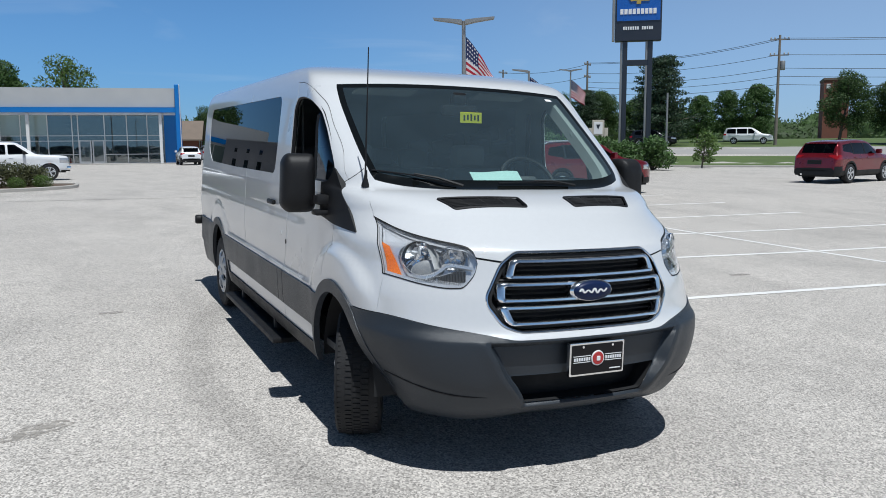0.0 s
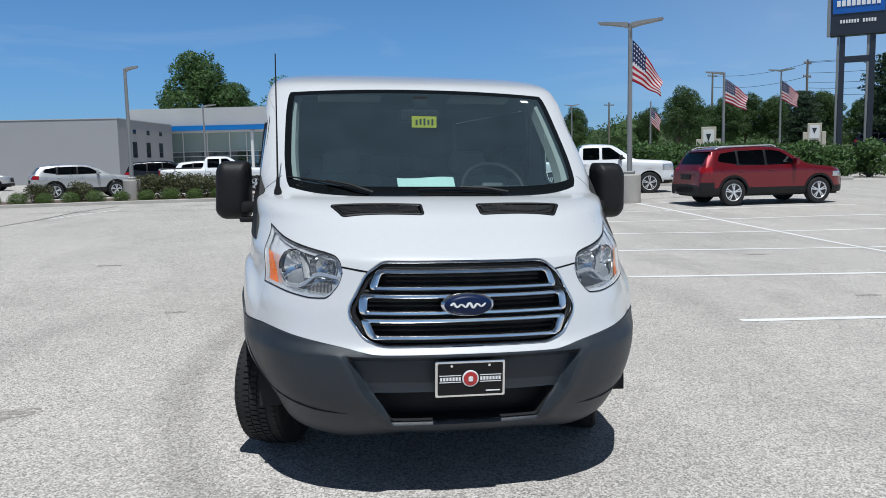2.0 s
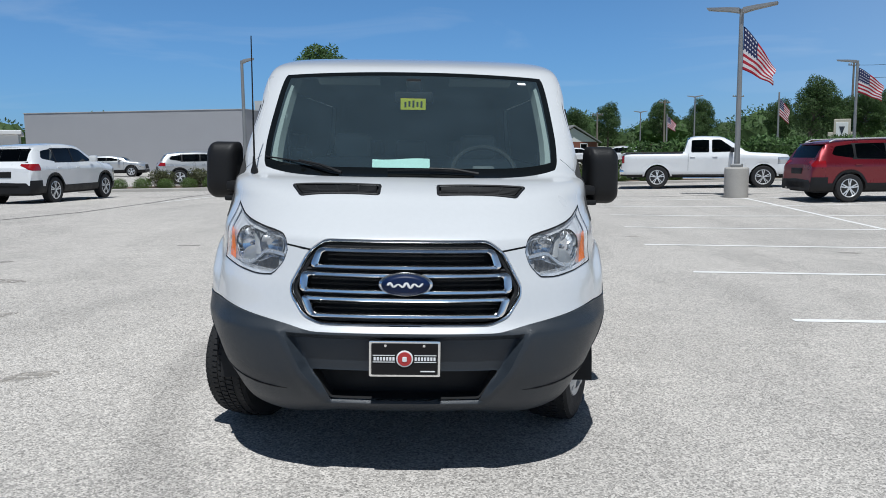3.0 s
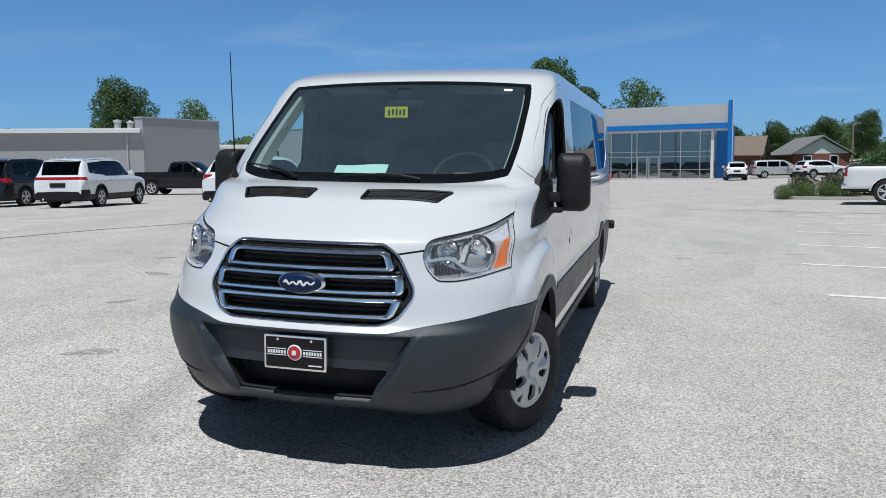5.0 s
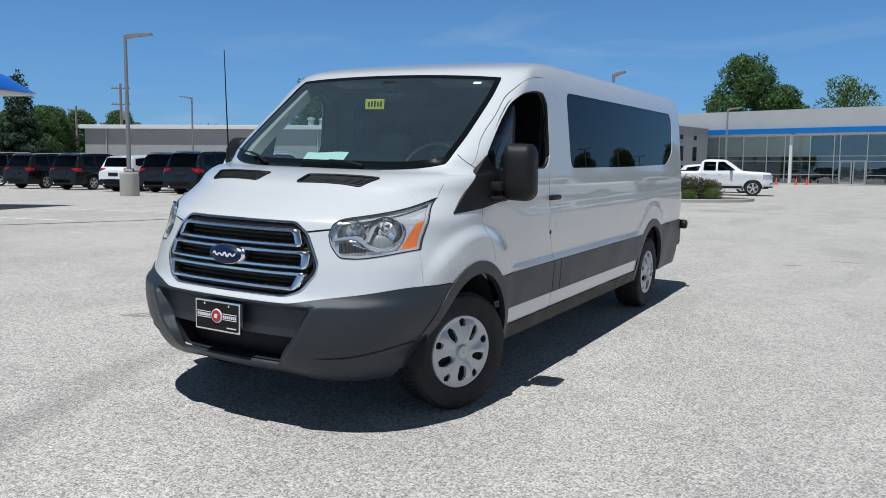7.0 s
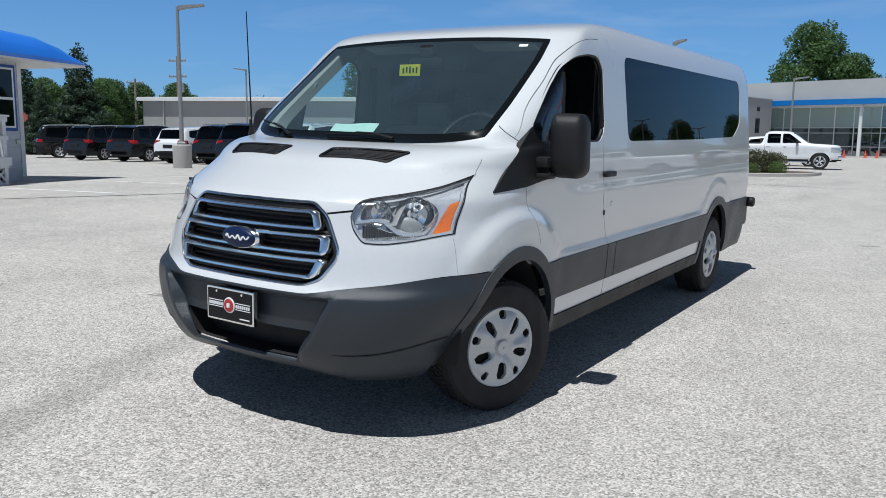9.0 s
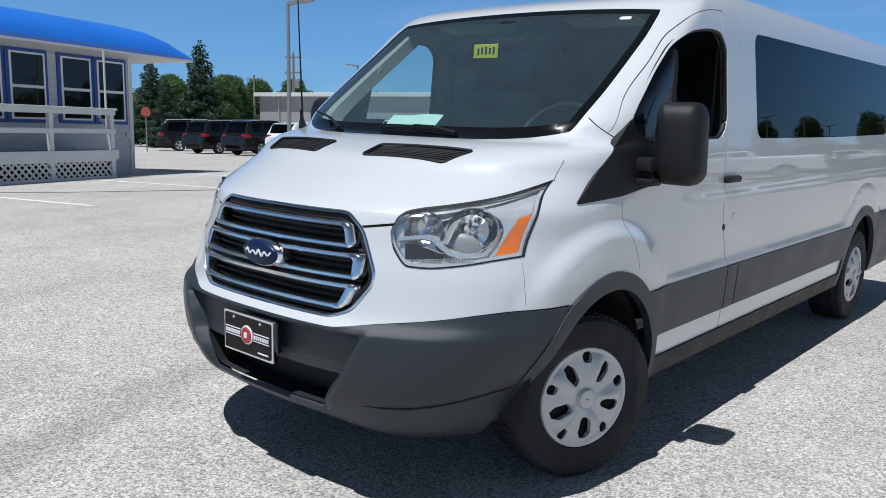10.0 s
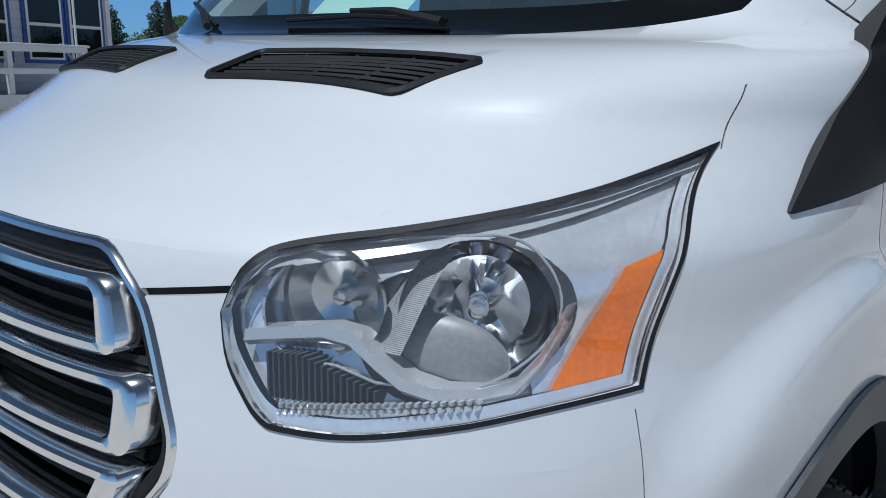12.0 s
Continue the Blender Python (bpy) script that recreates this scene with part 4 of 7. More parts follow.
make_wheel(.868, ARCH_R, 0, 1)
make_wheel(-.868, ARCH_R, 0, -1)
make_wheel(.845, .970, -22, 1)
make_wheel(-.855, .985, -22, -1)
for s in (1, -1):
    for c in (ARCH_F, ARCH_R):
        well = bmesh.new()
        rows = []
        for i in range(25):
            a = math.pi * i / 24
            y, z = c + .44 * math.cos(a), HUB + .475 * math.sin(a)
            rows.append([well.verts.new((s * x, y, z)) for x in (.45, .70, .945)])
        for a, b in zip(rows, rows[1:]):
            for j in range(2):
                well.faces.new((a[j], a[j + 1], b[j + 1], b[j]))
        well.faces.new([r[0] for r in rows])
        part("wheel_well", well, DARK, van)
step = part("side_step", block((-1.065, 2.2, .235), (-.88, 4.05, .272), .012, 2), BLACK, van, "black running board under the side door")
for y in (2.5, 3.7):
    part("step_bracket", block((-.98, y, .25), (-.90, y + .06, .40), .01), BLACK, step)
rb = part("rear_step_bumper", block((-.98, 5.90, .50), (.98, 6.08, .72), .04, 2), CLAD, van, "dark rear step bumper")
for s in (1, -1):
    part("bumper_peg", lathe([(.045, 0), (.05, .02), (.05, .07), (.04, .085)], 16, "x"), BLACK, rb).matrix_basis = Matrix.Translation((s * .97, 6.0, .74)) @ Matrix.Diagonal((s, 1, 1, 1))

# ---- cabin ----
dash = bmesh.new()
prism([(.84, 1.330), (.98, 1.350), (1.06, 1.350), (1.06, .90), (.84, .90)], (1, 2), -.58, .58, dash, .02)
prism([(1.0, 1.335), (1.16, 1.352), (1.25, 1.31), (1.27, 1.20), (1.22, 1.02), (1.12, .80), (1.0, .80)], (1, 2), -.84, .84, dash, .02)
dash_ob = part("dashboard", dash, DASH, van, "dark grey dashboard")
part("instrument_hood", block((.24, 1.02, 1.34), (.62, 1.24, 1.405), .03, 3), DASH, dash_ob)
part("centre_stack", block((-.16, 1.16, .95), (.16, 1.30, 1.345), .03, 2), DASH, dash_ob)
wheel_pts = []
for i in range(36):
    a = 2 * math.pi * i / 36
    wheel_pts.append((.19 * math.cos(a), .19 * math.sin(a), 0))
sw = part("steering_wheel", tube(wheel_pts, .015, 8, True), BLACK, van, "black steering wheel")
sw.matrix_basis = pose(.43, 1.40, 1.375, 52, 0, 0)
hub_bm = block((-.07, -.06, -.03), (.07, .05, .01), .02, 2)
box(hub_bm, (-.18, -.018, -.012), (.18, .018, .004), None, .006)
box(hub_bm, (-.02, -.18, -.012), (.02, 0, .004), None, .006)
part("wheel_hub", hub_bm, DASH, sw)
paper = bmesh.new()
bmesh.ops.create_grid(paper, x_segments=8, y_segments=6, size=.5)
for v in paper.verts:
    v.co = Vector((v.co.x * .315, v.co.y * .105, .006 * math.sin(v.co.x * 5) + .01 * v.co.y))
pp = part("paper_sheet", paper, PAPER, van, "pale green paper lying on the dashboard")
pp.matrix_basis = pose(-.055, .945, 1.425, 34, 0, 1)


def make_seat(x, y, wdt, high, name="front_seat"):
    seat = part(name, block((-wdt / 2, -.25, .62), (wdt / 2, .26, .80), .05, 3), SEAT, van, "grey cloth van seat with headrest")
    seat.matrix_basis = Matrix.Translation((x, y, 0))
    back = block((-wdt / 2 + .01, .18, .74), (wdt / 2 - .01, .32, high), .06, 3, pose(0, 0, 0) @ Matrix.Shear("XZ", 4, (0, .14)) @ Matrix.Translation((0, -.10, 0)))
    part("backrest", back, SEAT, seat)
    n = 1 if wdt < .7 else 3
    for k in range(n):
        cx = 0 if n == 1 else (-wdt / 3 + k * wdt / 3)
        part("headrest", block((cx - .13, .31, high + .02), (cx + .13, .42, high + .19), .05, 3), SEAT, seat)
    part("seat_base", block((-wdt / 2 + .05, -.2, .44), (wdt / 2 - .05, .2, .63)), DASH, seat)


make_seat(.45, 1.98, .54, 1.42)
make_seat(-.45, 1.98, .54, 1.42)
for y in (3.0, 3.85, 4.7, 5.4):
    make_seat(-.05, y, 1.45, 1.38, "bench_seat")
part("cabin_floor", block((-.93, 1.0, .42), (.93, 5.85, .46)), DASH, van)
part("firewall", block((-.88, 1.0, .46), (.88, 1.04, 1.28)), DASH, van)
part("engine_cover", block((-.55, .35, .46), (.55, .95, 1.05), .05, 2), DARK, van)
part("rear_view_mirror", block((-.12, -.02, -.035), (.12, .02, .035), .015, 2), BLACK, van).matrix_basis = Matrix.Translation(ws_pt(0, 1.90, -.09))
part("sensor_pod", block((-.05, -.03, -.04), (.05, .03, .04), .02, 2), BLACK, van).matrix_basis = Matrix.Translation(ws_pt(0, 1.93, -.035))
for s in (1, -1):
    trim_bm = bmesh.new()
    rows = []
    for z in np.linspace(1.41, 1.95, 14):
        a, b = ws_pt(s * (ws_side(z) - .006), z, -.012), ws_pt(s * (ws_side(z) - .075), z, -.012) + Vector((0, .16, -.01))
        m_ = (a + b) / 2 + Vector((-s * .018, -.012, .012))
        rows.append([trim_bm.verts.new(q) for q in (a, m_, b)])
    for a, b in zip(rows, rows[1:]):
        for j in range(2):
            trim_bm.faces.new((a[j], a[j + 1], b[j + 1], b[j]))
    part("pillar_trim", trim_bm, TRIM, van, "pale grey windscreen pillar trim")
    part("grab_handle", tube([(s * .80, 1.30, 1.55), (s * .77, 1.34, 1.60), (s * .765, 1.42, 1.70), (s * .79, 1.50, 1.76)], .014, 6), LINER, van)
    part("seat_belt", block((s * .87 - .004, 2.14, .9), (s * .87 + .004, 2.19, 1.85)), DASH, van)
    part("sun_visor", block((s * .42 - .2, 0, -.008), (s * .42 + .2, .15, .008), .006), LINER, van).matrix_basis = pose(0, 1.74, 1.955, -12, 0, 0)
fin = part("roof_aerial", lathe([(.04, 0), (.036, .012), (.02, .022), (0, .025)], 16, "z"), BLACK, van)
fin.matrix_basis = pose(.40, 2.35, 2.104)

# ---- ground ----
def pavement_material():
    m = material("pale exposed-aggregate pavement", (0.485, 0.453, 0.418), 0.92, 0, 0.10, 0.35, 3.0)
    t = m.node_tree
    b = t.nodes["Principled BSDF"]
    base = b.inputs["Base Color"].links[0].from_socket
    co = t.nodes.new("ShaderNodeTexCoord")
    vo = t.nodes.new("ShaderNodeTexVoronoi")
    vo.inputs["Scale"].default_value = 115
    vo2 = t.nodes.new("ShaderNodeTexVoronoi")
    vo2.inputs["Scale"].default_value = 55
    for n in (vo, vo2):
        t.links.new(co.outputs["Object"], n.inputs["Vector"])
    bw = t.nodes.new("ShaderNodeRGBToBW")
    t.links.new(vo.outputs["Color"], bw.inputs[0])
    mr = t.nodes.new("ShaderNodeMapRange")
    mr.inputs["From Min"].default_value, mr.inputs["From Max"].default_value = 0.15, 0.85
    mr.inputs["To Min"].default_value, mr.inputs["To Max"].default_value = 0.52, 1.40
    t.links.new(bw.outputs[0], mr.inputs["Value"])
    bw2 = t.nodes.new("ShaderNodeRGBToBW")
    t.links.new(vo2.outputs["Color"], bw2.inputs[0])
    mr2 = t.nodes.new("ShaderNodeMapRange")
    mr2.inputs["From Min"].default_value, mr2.inputs["From Max"].default_value = 0.1, 0.35
    mr2.inputs["To Min"].default_value, mr2.inputs["To Max"].default_value = 0.74, 1.03
    t.links.new(bw2.outputs[0], mr2.inputs["Value"])
    # worn bands and stains
    st = t.nodes.new("ShaderNodeTexNoise")
    st.inputs["Scale"].default_value, st.inputs["Detail"].default_value, st.inputs["Distortion"].default_value = 0.9, 6, 0.6
    mp = t.nodes.new("ShaderNodeMapping")
    mp.inputs["Scale"].default_value = (1.0, 0.35, 1.0)
    t.links.new(co.outputs["Object"], mp.inputs["Vector"])
    t.links.new(mp.outputs[0], st.inputs["Vector"])
    mr3 = t.nodes.new("ShaderNodeMapRange")
    mr3.inputs["From Min"].default_value, mr3.inputs["From Max"].default_value = 0.30, 0.55
    mr3.inputs["To Min"].default_value, mr3.inputs["To Max"].default_value = 0.86, 1.0
    t.links.new(st.outputs["Fac"], mr3.inputs["Value"])
    # the sweep of old tyre marks beside the van
    off = t.nodes.new("ShaderNodeVectorMath")
    off.operation = "DISTANCE"
    off.inputs[1].default_value = (3.936, 2.131, 0.0)
    flat = t.nodes.new("ShaderNodeVectorMath")
    flat.operation = "MULTIPLY"
    flat.inputs[1].default_value = (1, 1, 0)
    t.links.new(co.outputs["Object"], flat.inputs[0])
    t.links.new(flat.outputs[0], off.inputs[0])
    ring = t.nodes.new("ShaderNodeMath")
    ring.operation = "SUBTRACT"
    ring.inputs[1].default_value = 5.505
    t.links.new(off.outputs["Value"], ring.inputs[0])
    wob = t.nodes.new("ShaderNodeMath")
    wob.operation = "MULTIPLY_ADD"
    wob.inputs[1].default_value = 0.35
    t.links.new(st.outputs["Fac"], wob.inputs[0])
    t.links.new(ring.outputs[0], wob.inputs[2])
    wid = t.nodes.new("ShaderNodeMath")
    wid.operation = "ABSOLUTE"
    mid = t.nodes.new("ShaderNodeMath")
    mid.operation = "SUBTRACT"
    mid.inputs[1].default_value = 0.17
    t.links.new(wob.outputs[0], mid.inputs[0])
    t.links.new(mid.outputs[0], wid.inputs[0])
    mark = t.nodes.new("ShaderNodeMapRange")
    mark.interpolation_type = "SMOOTHSTEP"
    mark.inputs["From Min"].default_value, mark.inputs["From Max"].default_value = 0.03, 0.24
    mark.inputs["To Min"].default_value, mark.inputs["To Max"].default_value = 0.80, 1.0
    t.links.new(wid.outputs[0], mark.inputs["Value"])
    last = base
    sep = t.nodes.new("ShaderNodeSeparateXYZ")
    t.links.new(co.outputs["Object"], sep.inputs[0])
    fade = t.nodes.new("ShaderNodeMapRange")
    fade.inputs["From Min"].default_value, fade.inputs["From Max"].default_value = -0.7, 0.2
    fade.inputs["To Min"].default_value, fade.inputs["To Max"].default_value = 0.80, 1.0
    t.links.new(sep.outputs["X"], fade.inputs["Value"])
    seen = t.nodes.new("ShaderNodeMath")
    seen.operation = "MAXIMUM"
    t.links.new(mark.outputs["Result"], seen.inputs[0])
    t.links.new(fade.outputs["Result"], seen.inputs[1])
    for n in (mr, mr2, mr3, seen):
        vm = t.nodes.new("ShaderNodeVectorMath")
        vm.operation = "SCALE"
        t.links.new(last, vm.inputs[0])
        t.links.new(n.outputs[0], vm.inputs["Scale"])
        last = vm.outputs[0]
    t.links.new(last, b.inputs["Base Color"])
    bp = t.nodes.new("ShaderNodeBump")
    bp.inputs["Strength"].default_value, bp.inputs["Distance"].default_value = 0.5, 0.004
    t.links.new(vo.outputs["Distance"], bp.inputs["Height"])
    bp.invert = True
    t.links.new(bp.outputs["Normal"], b.inputs["Normal"])
    return m


PAVE = pavement_material()
GRASS = material("mown summer grass", (0.085, 0.125, 0.035), 0.95, 0, 0.3, 0.6, 14, 0.8, 30)
ASPHALT = material("sun-bleached road", (0.33, 0.32, 0.305), 0.9, 0, 0.14, 0.3, 20, 0.3, 60)
MULCH = material("brown mulch bed", (0.12, 0.085, 0.06), 0.95, 0, 0.3, 4, 40, 0.8, 60)
PAINTLINE = material("worn white line paint", (0.78, 0.77, 0.75), 0.7, 0, 0.10, 2.5, 25)
TAR = material("dark crack sealer", (0.10, 0.095, 0.09), 0.7, 0, 0.3, 3, 30)
OILY = material("dark damp stain", (0.34, 0.315, 0.285), 0.85, 0, 0.3, 6, 40)
# ragged: the bare pavement shows through
_t = OILY.node_tree
_n, _r, _c, _a, _m = (_t.nodes.new(k) for k in ("ShaderNodeTexNoise", "ShaderNodeMapRange", "ShaderNodeTexCoord", "ShaderNodeBsdfTransparent", "ShaderNodeMixShader"))
_n.inputs["Scale"].default_value, _n.inputs["Detail"].default_value = 22, 6
_r.inputs["From Min"].default_value, _r.inputs["From Max"].default_value = 0.36, 0.62
_r.inputs["To Min"].default_value, _r.inputs["To Max"].default_value = 0.0, 0.85
_t.links.new(_c.outputs["Object"], _n.inputs["Vector"])
_t.links.new(_n.outputs["Fac"], _r.inputs["Value"])
_t.links.new(_r.outputs["Result"], _m.inputs[0])
_t.links.new(_a.outputs[0], _m.inputs[1])
_t.links.new(_t.nodes["Principled BSDF"].outputs[0], _m.inputs[2])
_t.links.new(_m.outputs[0], _t.nodes["Material Output"].inputs["Surface"])

AHEAD = Vector((0.72, 0.69))


def land(x, y):
    """The ground's height anywhere: the lot, and the bank up to the street beyond it."""
    d = x * AHEAD.x + y * AHEAD.y
    side = smooth(20, 32, x)
    return fall(x, y) + side * (1.15 * smooth(52, 72, d) + 0.9 * smooth(74, 110, d)) + 0.12 * smooth(6, 13, x) * smooth(8, 20, y)


def put(x, y, turn=0.0, up=0.0):
    return pose(x, y, land(x, y) + up, 0, 0, turn)


bm = bmesh.new()
N = 180
bmesh.ops.create_grid(bm, x_segments=N, y_segments=N, size=1.0)
for v in bm.verts:
    k = lambda a: math.copysign(24 * abs(a) + abs(a) ** 6 * 1100, a)
    x, y = k(v.co.x), k(v.co.y) + 10
    v.co = Vector((x, y, land(x, y)))
tagged(part("ground", bm, PAVE), "pale worn parking lot of exposed aggregate, with stains", "pavement", "", "structure")


def ribbon(name, pts, width, mat, label, category, lift=0.004, kind="structure", fine=0.6, widths=None):
    """A flat strip that follows the ground along points."""
    bm = bmesh.new()
    rows = []
    path = []
    for (ax, ay), (bx, by) in zip(pts, pts[1:]):
        n = max(1, int(math.hypot(bx - ax, by - ay) / fine))
        path += [(ax + (bx - ax) * i / n, ay + (by - ay) * i / n) for i in range(n)]
    path.append(pts[-1])
    for i, (x, y) in enumerate(path):
        a, b = path[max(0, i - 1)], path[min(len(path) - 1, i + 1)]
        d = Vector((b[0] - a[0], b[1] - a[1])).normalized()
        w = (widths(i / max(1, len(path) - 1)) if widths else width) / 2
        row = []
        k = max(1, int(w * 2 / 4))
        for j in range(k + 1):
            u = -w + 2 * w * j / k
            px, py = x - d.y * u, y + d.x * u
            row.append(bm.verts.new((px, py, land(px, py) + lift)))
        rows.append(row)
    for a, b in zip(rows, rows[1:]):
        for j in range(len(a) - 1):
            bm.faces.new((a[j + 1], a[j], b[j], b[j + 1]))
    return tagged(part(name, bm, mat), label, category, "", kind)


# parking lines right of the van, and the long line along their ends
for k in range(7):
    y = 3.48 + 2.72 * k
    x0 = 3.4 + max(0, y - 8) * .13
    ribbon("parking_line", [(x0, y + .05), (8.66 + .035 * k, y - .12)], .11, PAINTLINE, "worn white parking line on the pavement", "road marking")
    ribbon("parking_line", [(8.80 + .035 * k, y - .12), (14.2 + .1 * k, y - .22)], .11, PAINTLINE, "worn white parking line on the pavement", "road marking")
ribbon("parking_line", [(9.42, 19.9), (9.0, 14.0), (8.74, 9.4), (8.72, 4.8), (8.8, -3)], .11, PAINTLINE, "long white line across the parking bays", "road marking")
ribbon("parking_line", [(-7.15, 18.2), (-6.5, 23.2)], .10, PAINTLINE, "worn white parking line on the pavement", "road marking")
for x0, y0, x1, y1 in ((-12.4, 2.4, -8.8, 3.5), (-14.2, 5.45, -10.3, 6.55), (-17.3, 7.75, -10.7, 9.25), (-15.0, 11.1, -11.4, 12.0), (-15.4, 14.1, -11.8, 15.0)):
    ribbon("parking_line", [(x0, y0), (x1, y1)], .11, PAINTLINE, "worn white parking line on the pavement", "road marking")
# sealed cracks, stains
ribbon("crack_seal", [(-12.6, 1.6), (-10.9, 4.1), (-10.1, 5.9), (-9.5, 7.4), (-9.0, 9.9), (-8.1, 12.2), (-7.5, 14.2), (-7.3, 18), (-7.5, 22), (-7.2, 26.4)], .06, TAR, "long dark sealed joint in the pavement", "crack")
ribbon("crack_seal", [(-9.0, 21.9), (-3, 21.7), (3, 22.1), (7, 21.3), (14, 21.9)], .07, TAR, "thin dark sealed crack in the pavement", "crack")
ribbon("crack_seal", [(-7.4, 25.0), (-4.5, 25.3), (-1.0, 26.2), (3.0, 27.0)], .05, TAR, "thin dark sealed crack in the pavement", "crack")


def stain(x, y, rx, ry, turn):
    bm = bmesh.new()
    vs = []
    for k in range(26):
        a = 2 * math.pi * k / 26
        r = 1 + .35 * noise.noise((math.cos(a) * 1.5 + x, math.sin(a) * 1.5 + y, 3.1))
        q = Matrix.Rotation(radians(turn), 2) @ Vector((math.cos(a) * rx * r, math.sin(a) * ry * r))
        vs.append(bm.verts.new((x + q.x, y + q.y, land(x + q.x, y + q.y) + .003)))
    bm.faces.new(vs)
    tagged(part("oil_stain", bm, OILY), "small dark stain on the pavement", "stain", "", "structure")


for q in ((-2.48, 1.62, .20, .09, 30), (-2.0, 4.7, .12, .05, 0), (3.6, 10.1, .16, .06, 10), (1.9, 9.0, .13, .05, 20), (2.5, 9.9, .2, .05, 0), (-3.4, 8.2, .18, .07, 0),
          (-4.4, 5.1, .22, .09, -20), (-5.2, 6.4, .16, .07, 30), (5.6, 4.6, .18, .06, 0), (6.4, 8.2, .2, .07, 0), (-3.6, 3.4, .16, .07, 60)):
    stain(*q)

# street, verge and kerbs beyond the lot
right = Vector((AHEAD.y, -AHEAD.x))
line = lambda d, a, b: [tuple(AHEAD * d + right * a), tuple(AHEAD * d + right * b)]
ribbon("grass_verge", line(56.5, -26, 45), 11, GRASS, "strip of mown grass beside the lot", "grass", .006, fine=3)
ribbon("road", line(70, -70, 110), 13, ASPHALT, "sun-bleached street beyond the grass", "road", .010, fine=4)
ribbon("grass_field", line(104, -110, 150), 54, GRASS, "mown grass across the street", "grass", .012, fine=6)


def kerb(name, pts, closed=False, w=.15, high=.13):
    bm = bmesh.new()
    rows = []
    n = len(pts)
    for i, (x, y) in enumerate(pts):
        a, b = pts[i - 1 if (i or closed) else 0], pts[(i + 1) % n if closed else min(n - 1, i + 1)]
        d = Vector((b[0] - a[0], b[1] - a[1])).normalized()
        row = []
        for u, z in ((-w / 2, -.05), (-w / 2, high - .02), (-w / 2 + .02, high), (w / 2 - .02, high), (w / 2, high - .02), (w / 2, -.05)):
            row.append(bm.verts.new((x - d.y * u, y + d.x * u, land(x, y) + z)))
        rows.append(row)
    for i in range(n if closed else n - 1):
        a, b = rows[i], rows[(i + 1) % n]
        for j in range(5):
            bm.faces.new((a[j], a[j + 1], b[j + 1], b[j]))
    return tagged(part(name, bm, CONCRETE, recalc=True), "pale concrete kerb, worn", "kerb", "", "structure")


kerb("kerb", [tuple(AHEAD * 51 + right * a) for a in range(-24, 46, 3)])

# ---- parked vehicles ----
CAR_GLASS = glass("dark car glass", (0.10, 0.115, 0.12), 1.4)
RIM = material("alloy rim", (0.70, 0.71, 0.72), 0.28, 0.5, 0.08)
LAMPLENS = material("pale lamp unit", (0.55, 0.57, 0.6), 0.15, 0.6, 0.1, coat=1)
PAINTS = {"white": material("white car paint", (0.74, 0.75, 0.76), 0.3, 0, 0.02, 2, 40, coat=1), "black": material("black car paint", (0.008, 0.008, 0.009), 0.25, 0, 0.05, 2, 40, coat=.5, spec=.25),
          "navy": material("dark blue car paint", (0.009, 0.011, 0.017), 0.25, 0.0, 0.05, 2, 40, coat=.5, spec=.25), "red": material("deep red car paint", (0.175, 0.006, 0.013), 0.30, 0.45, 0.05, 2, 40, coat=.8),
          "silver": material("silver car paint", (0.47, 0.48, 0.49), 0.3, 0.4, 0.04, 2, 40, coat=1), "maroon": material("dark maroon car paint", (0.06, 0.012, 0.016), 0.28, 0.2, 0.05, 2, 40, coat=1)}


CARS = {}


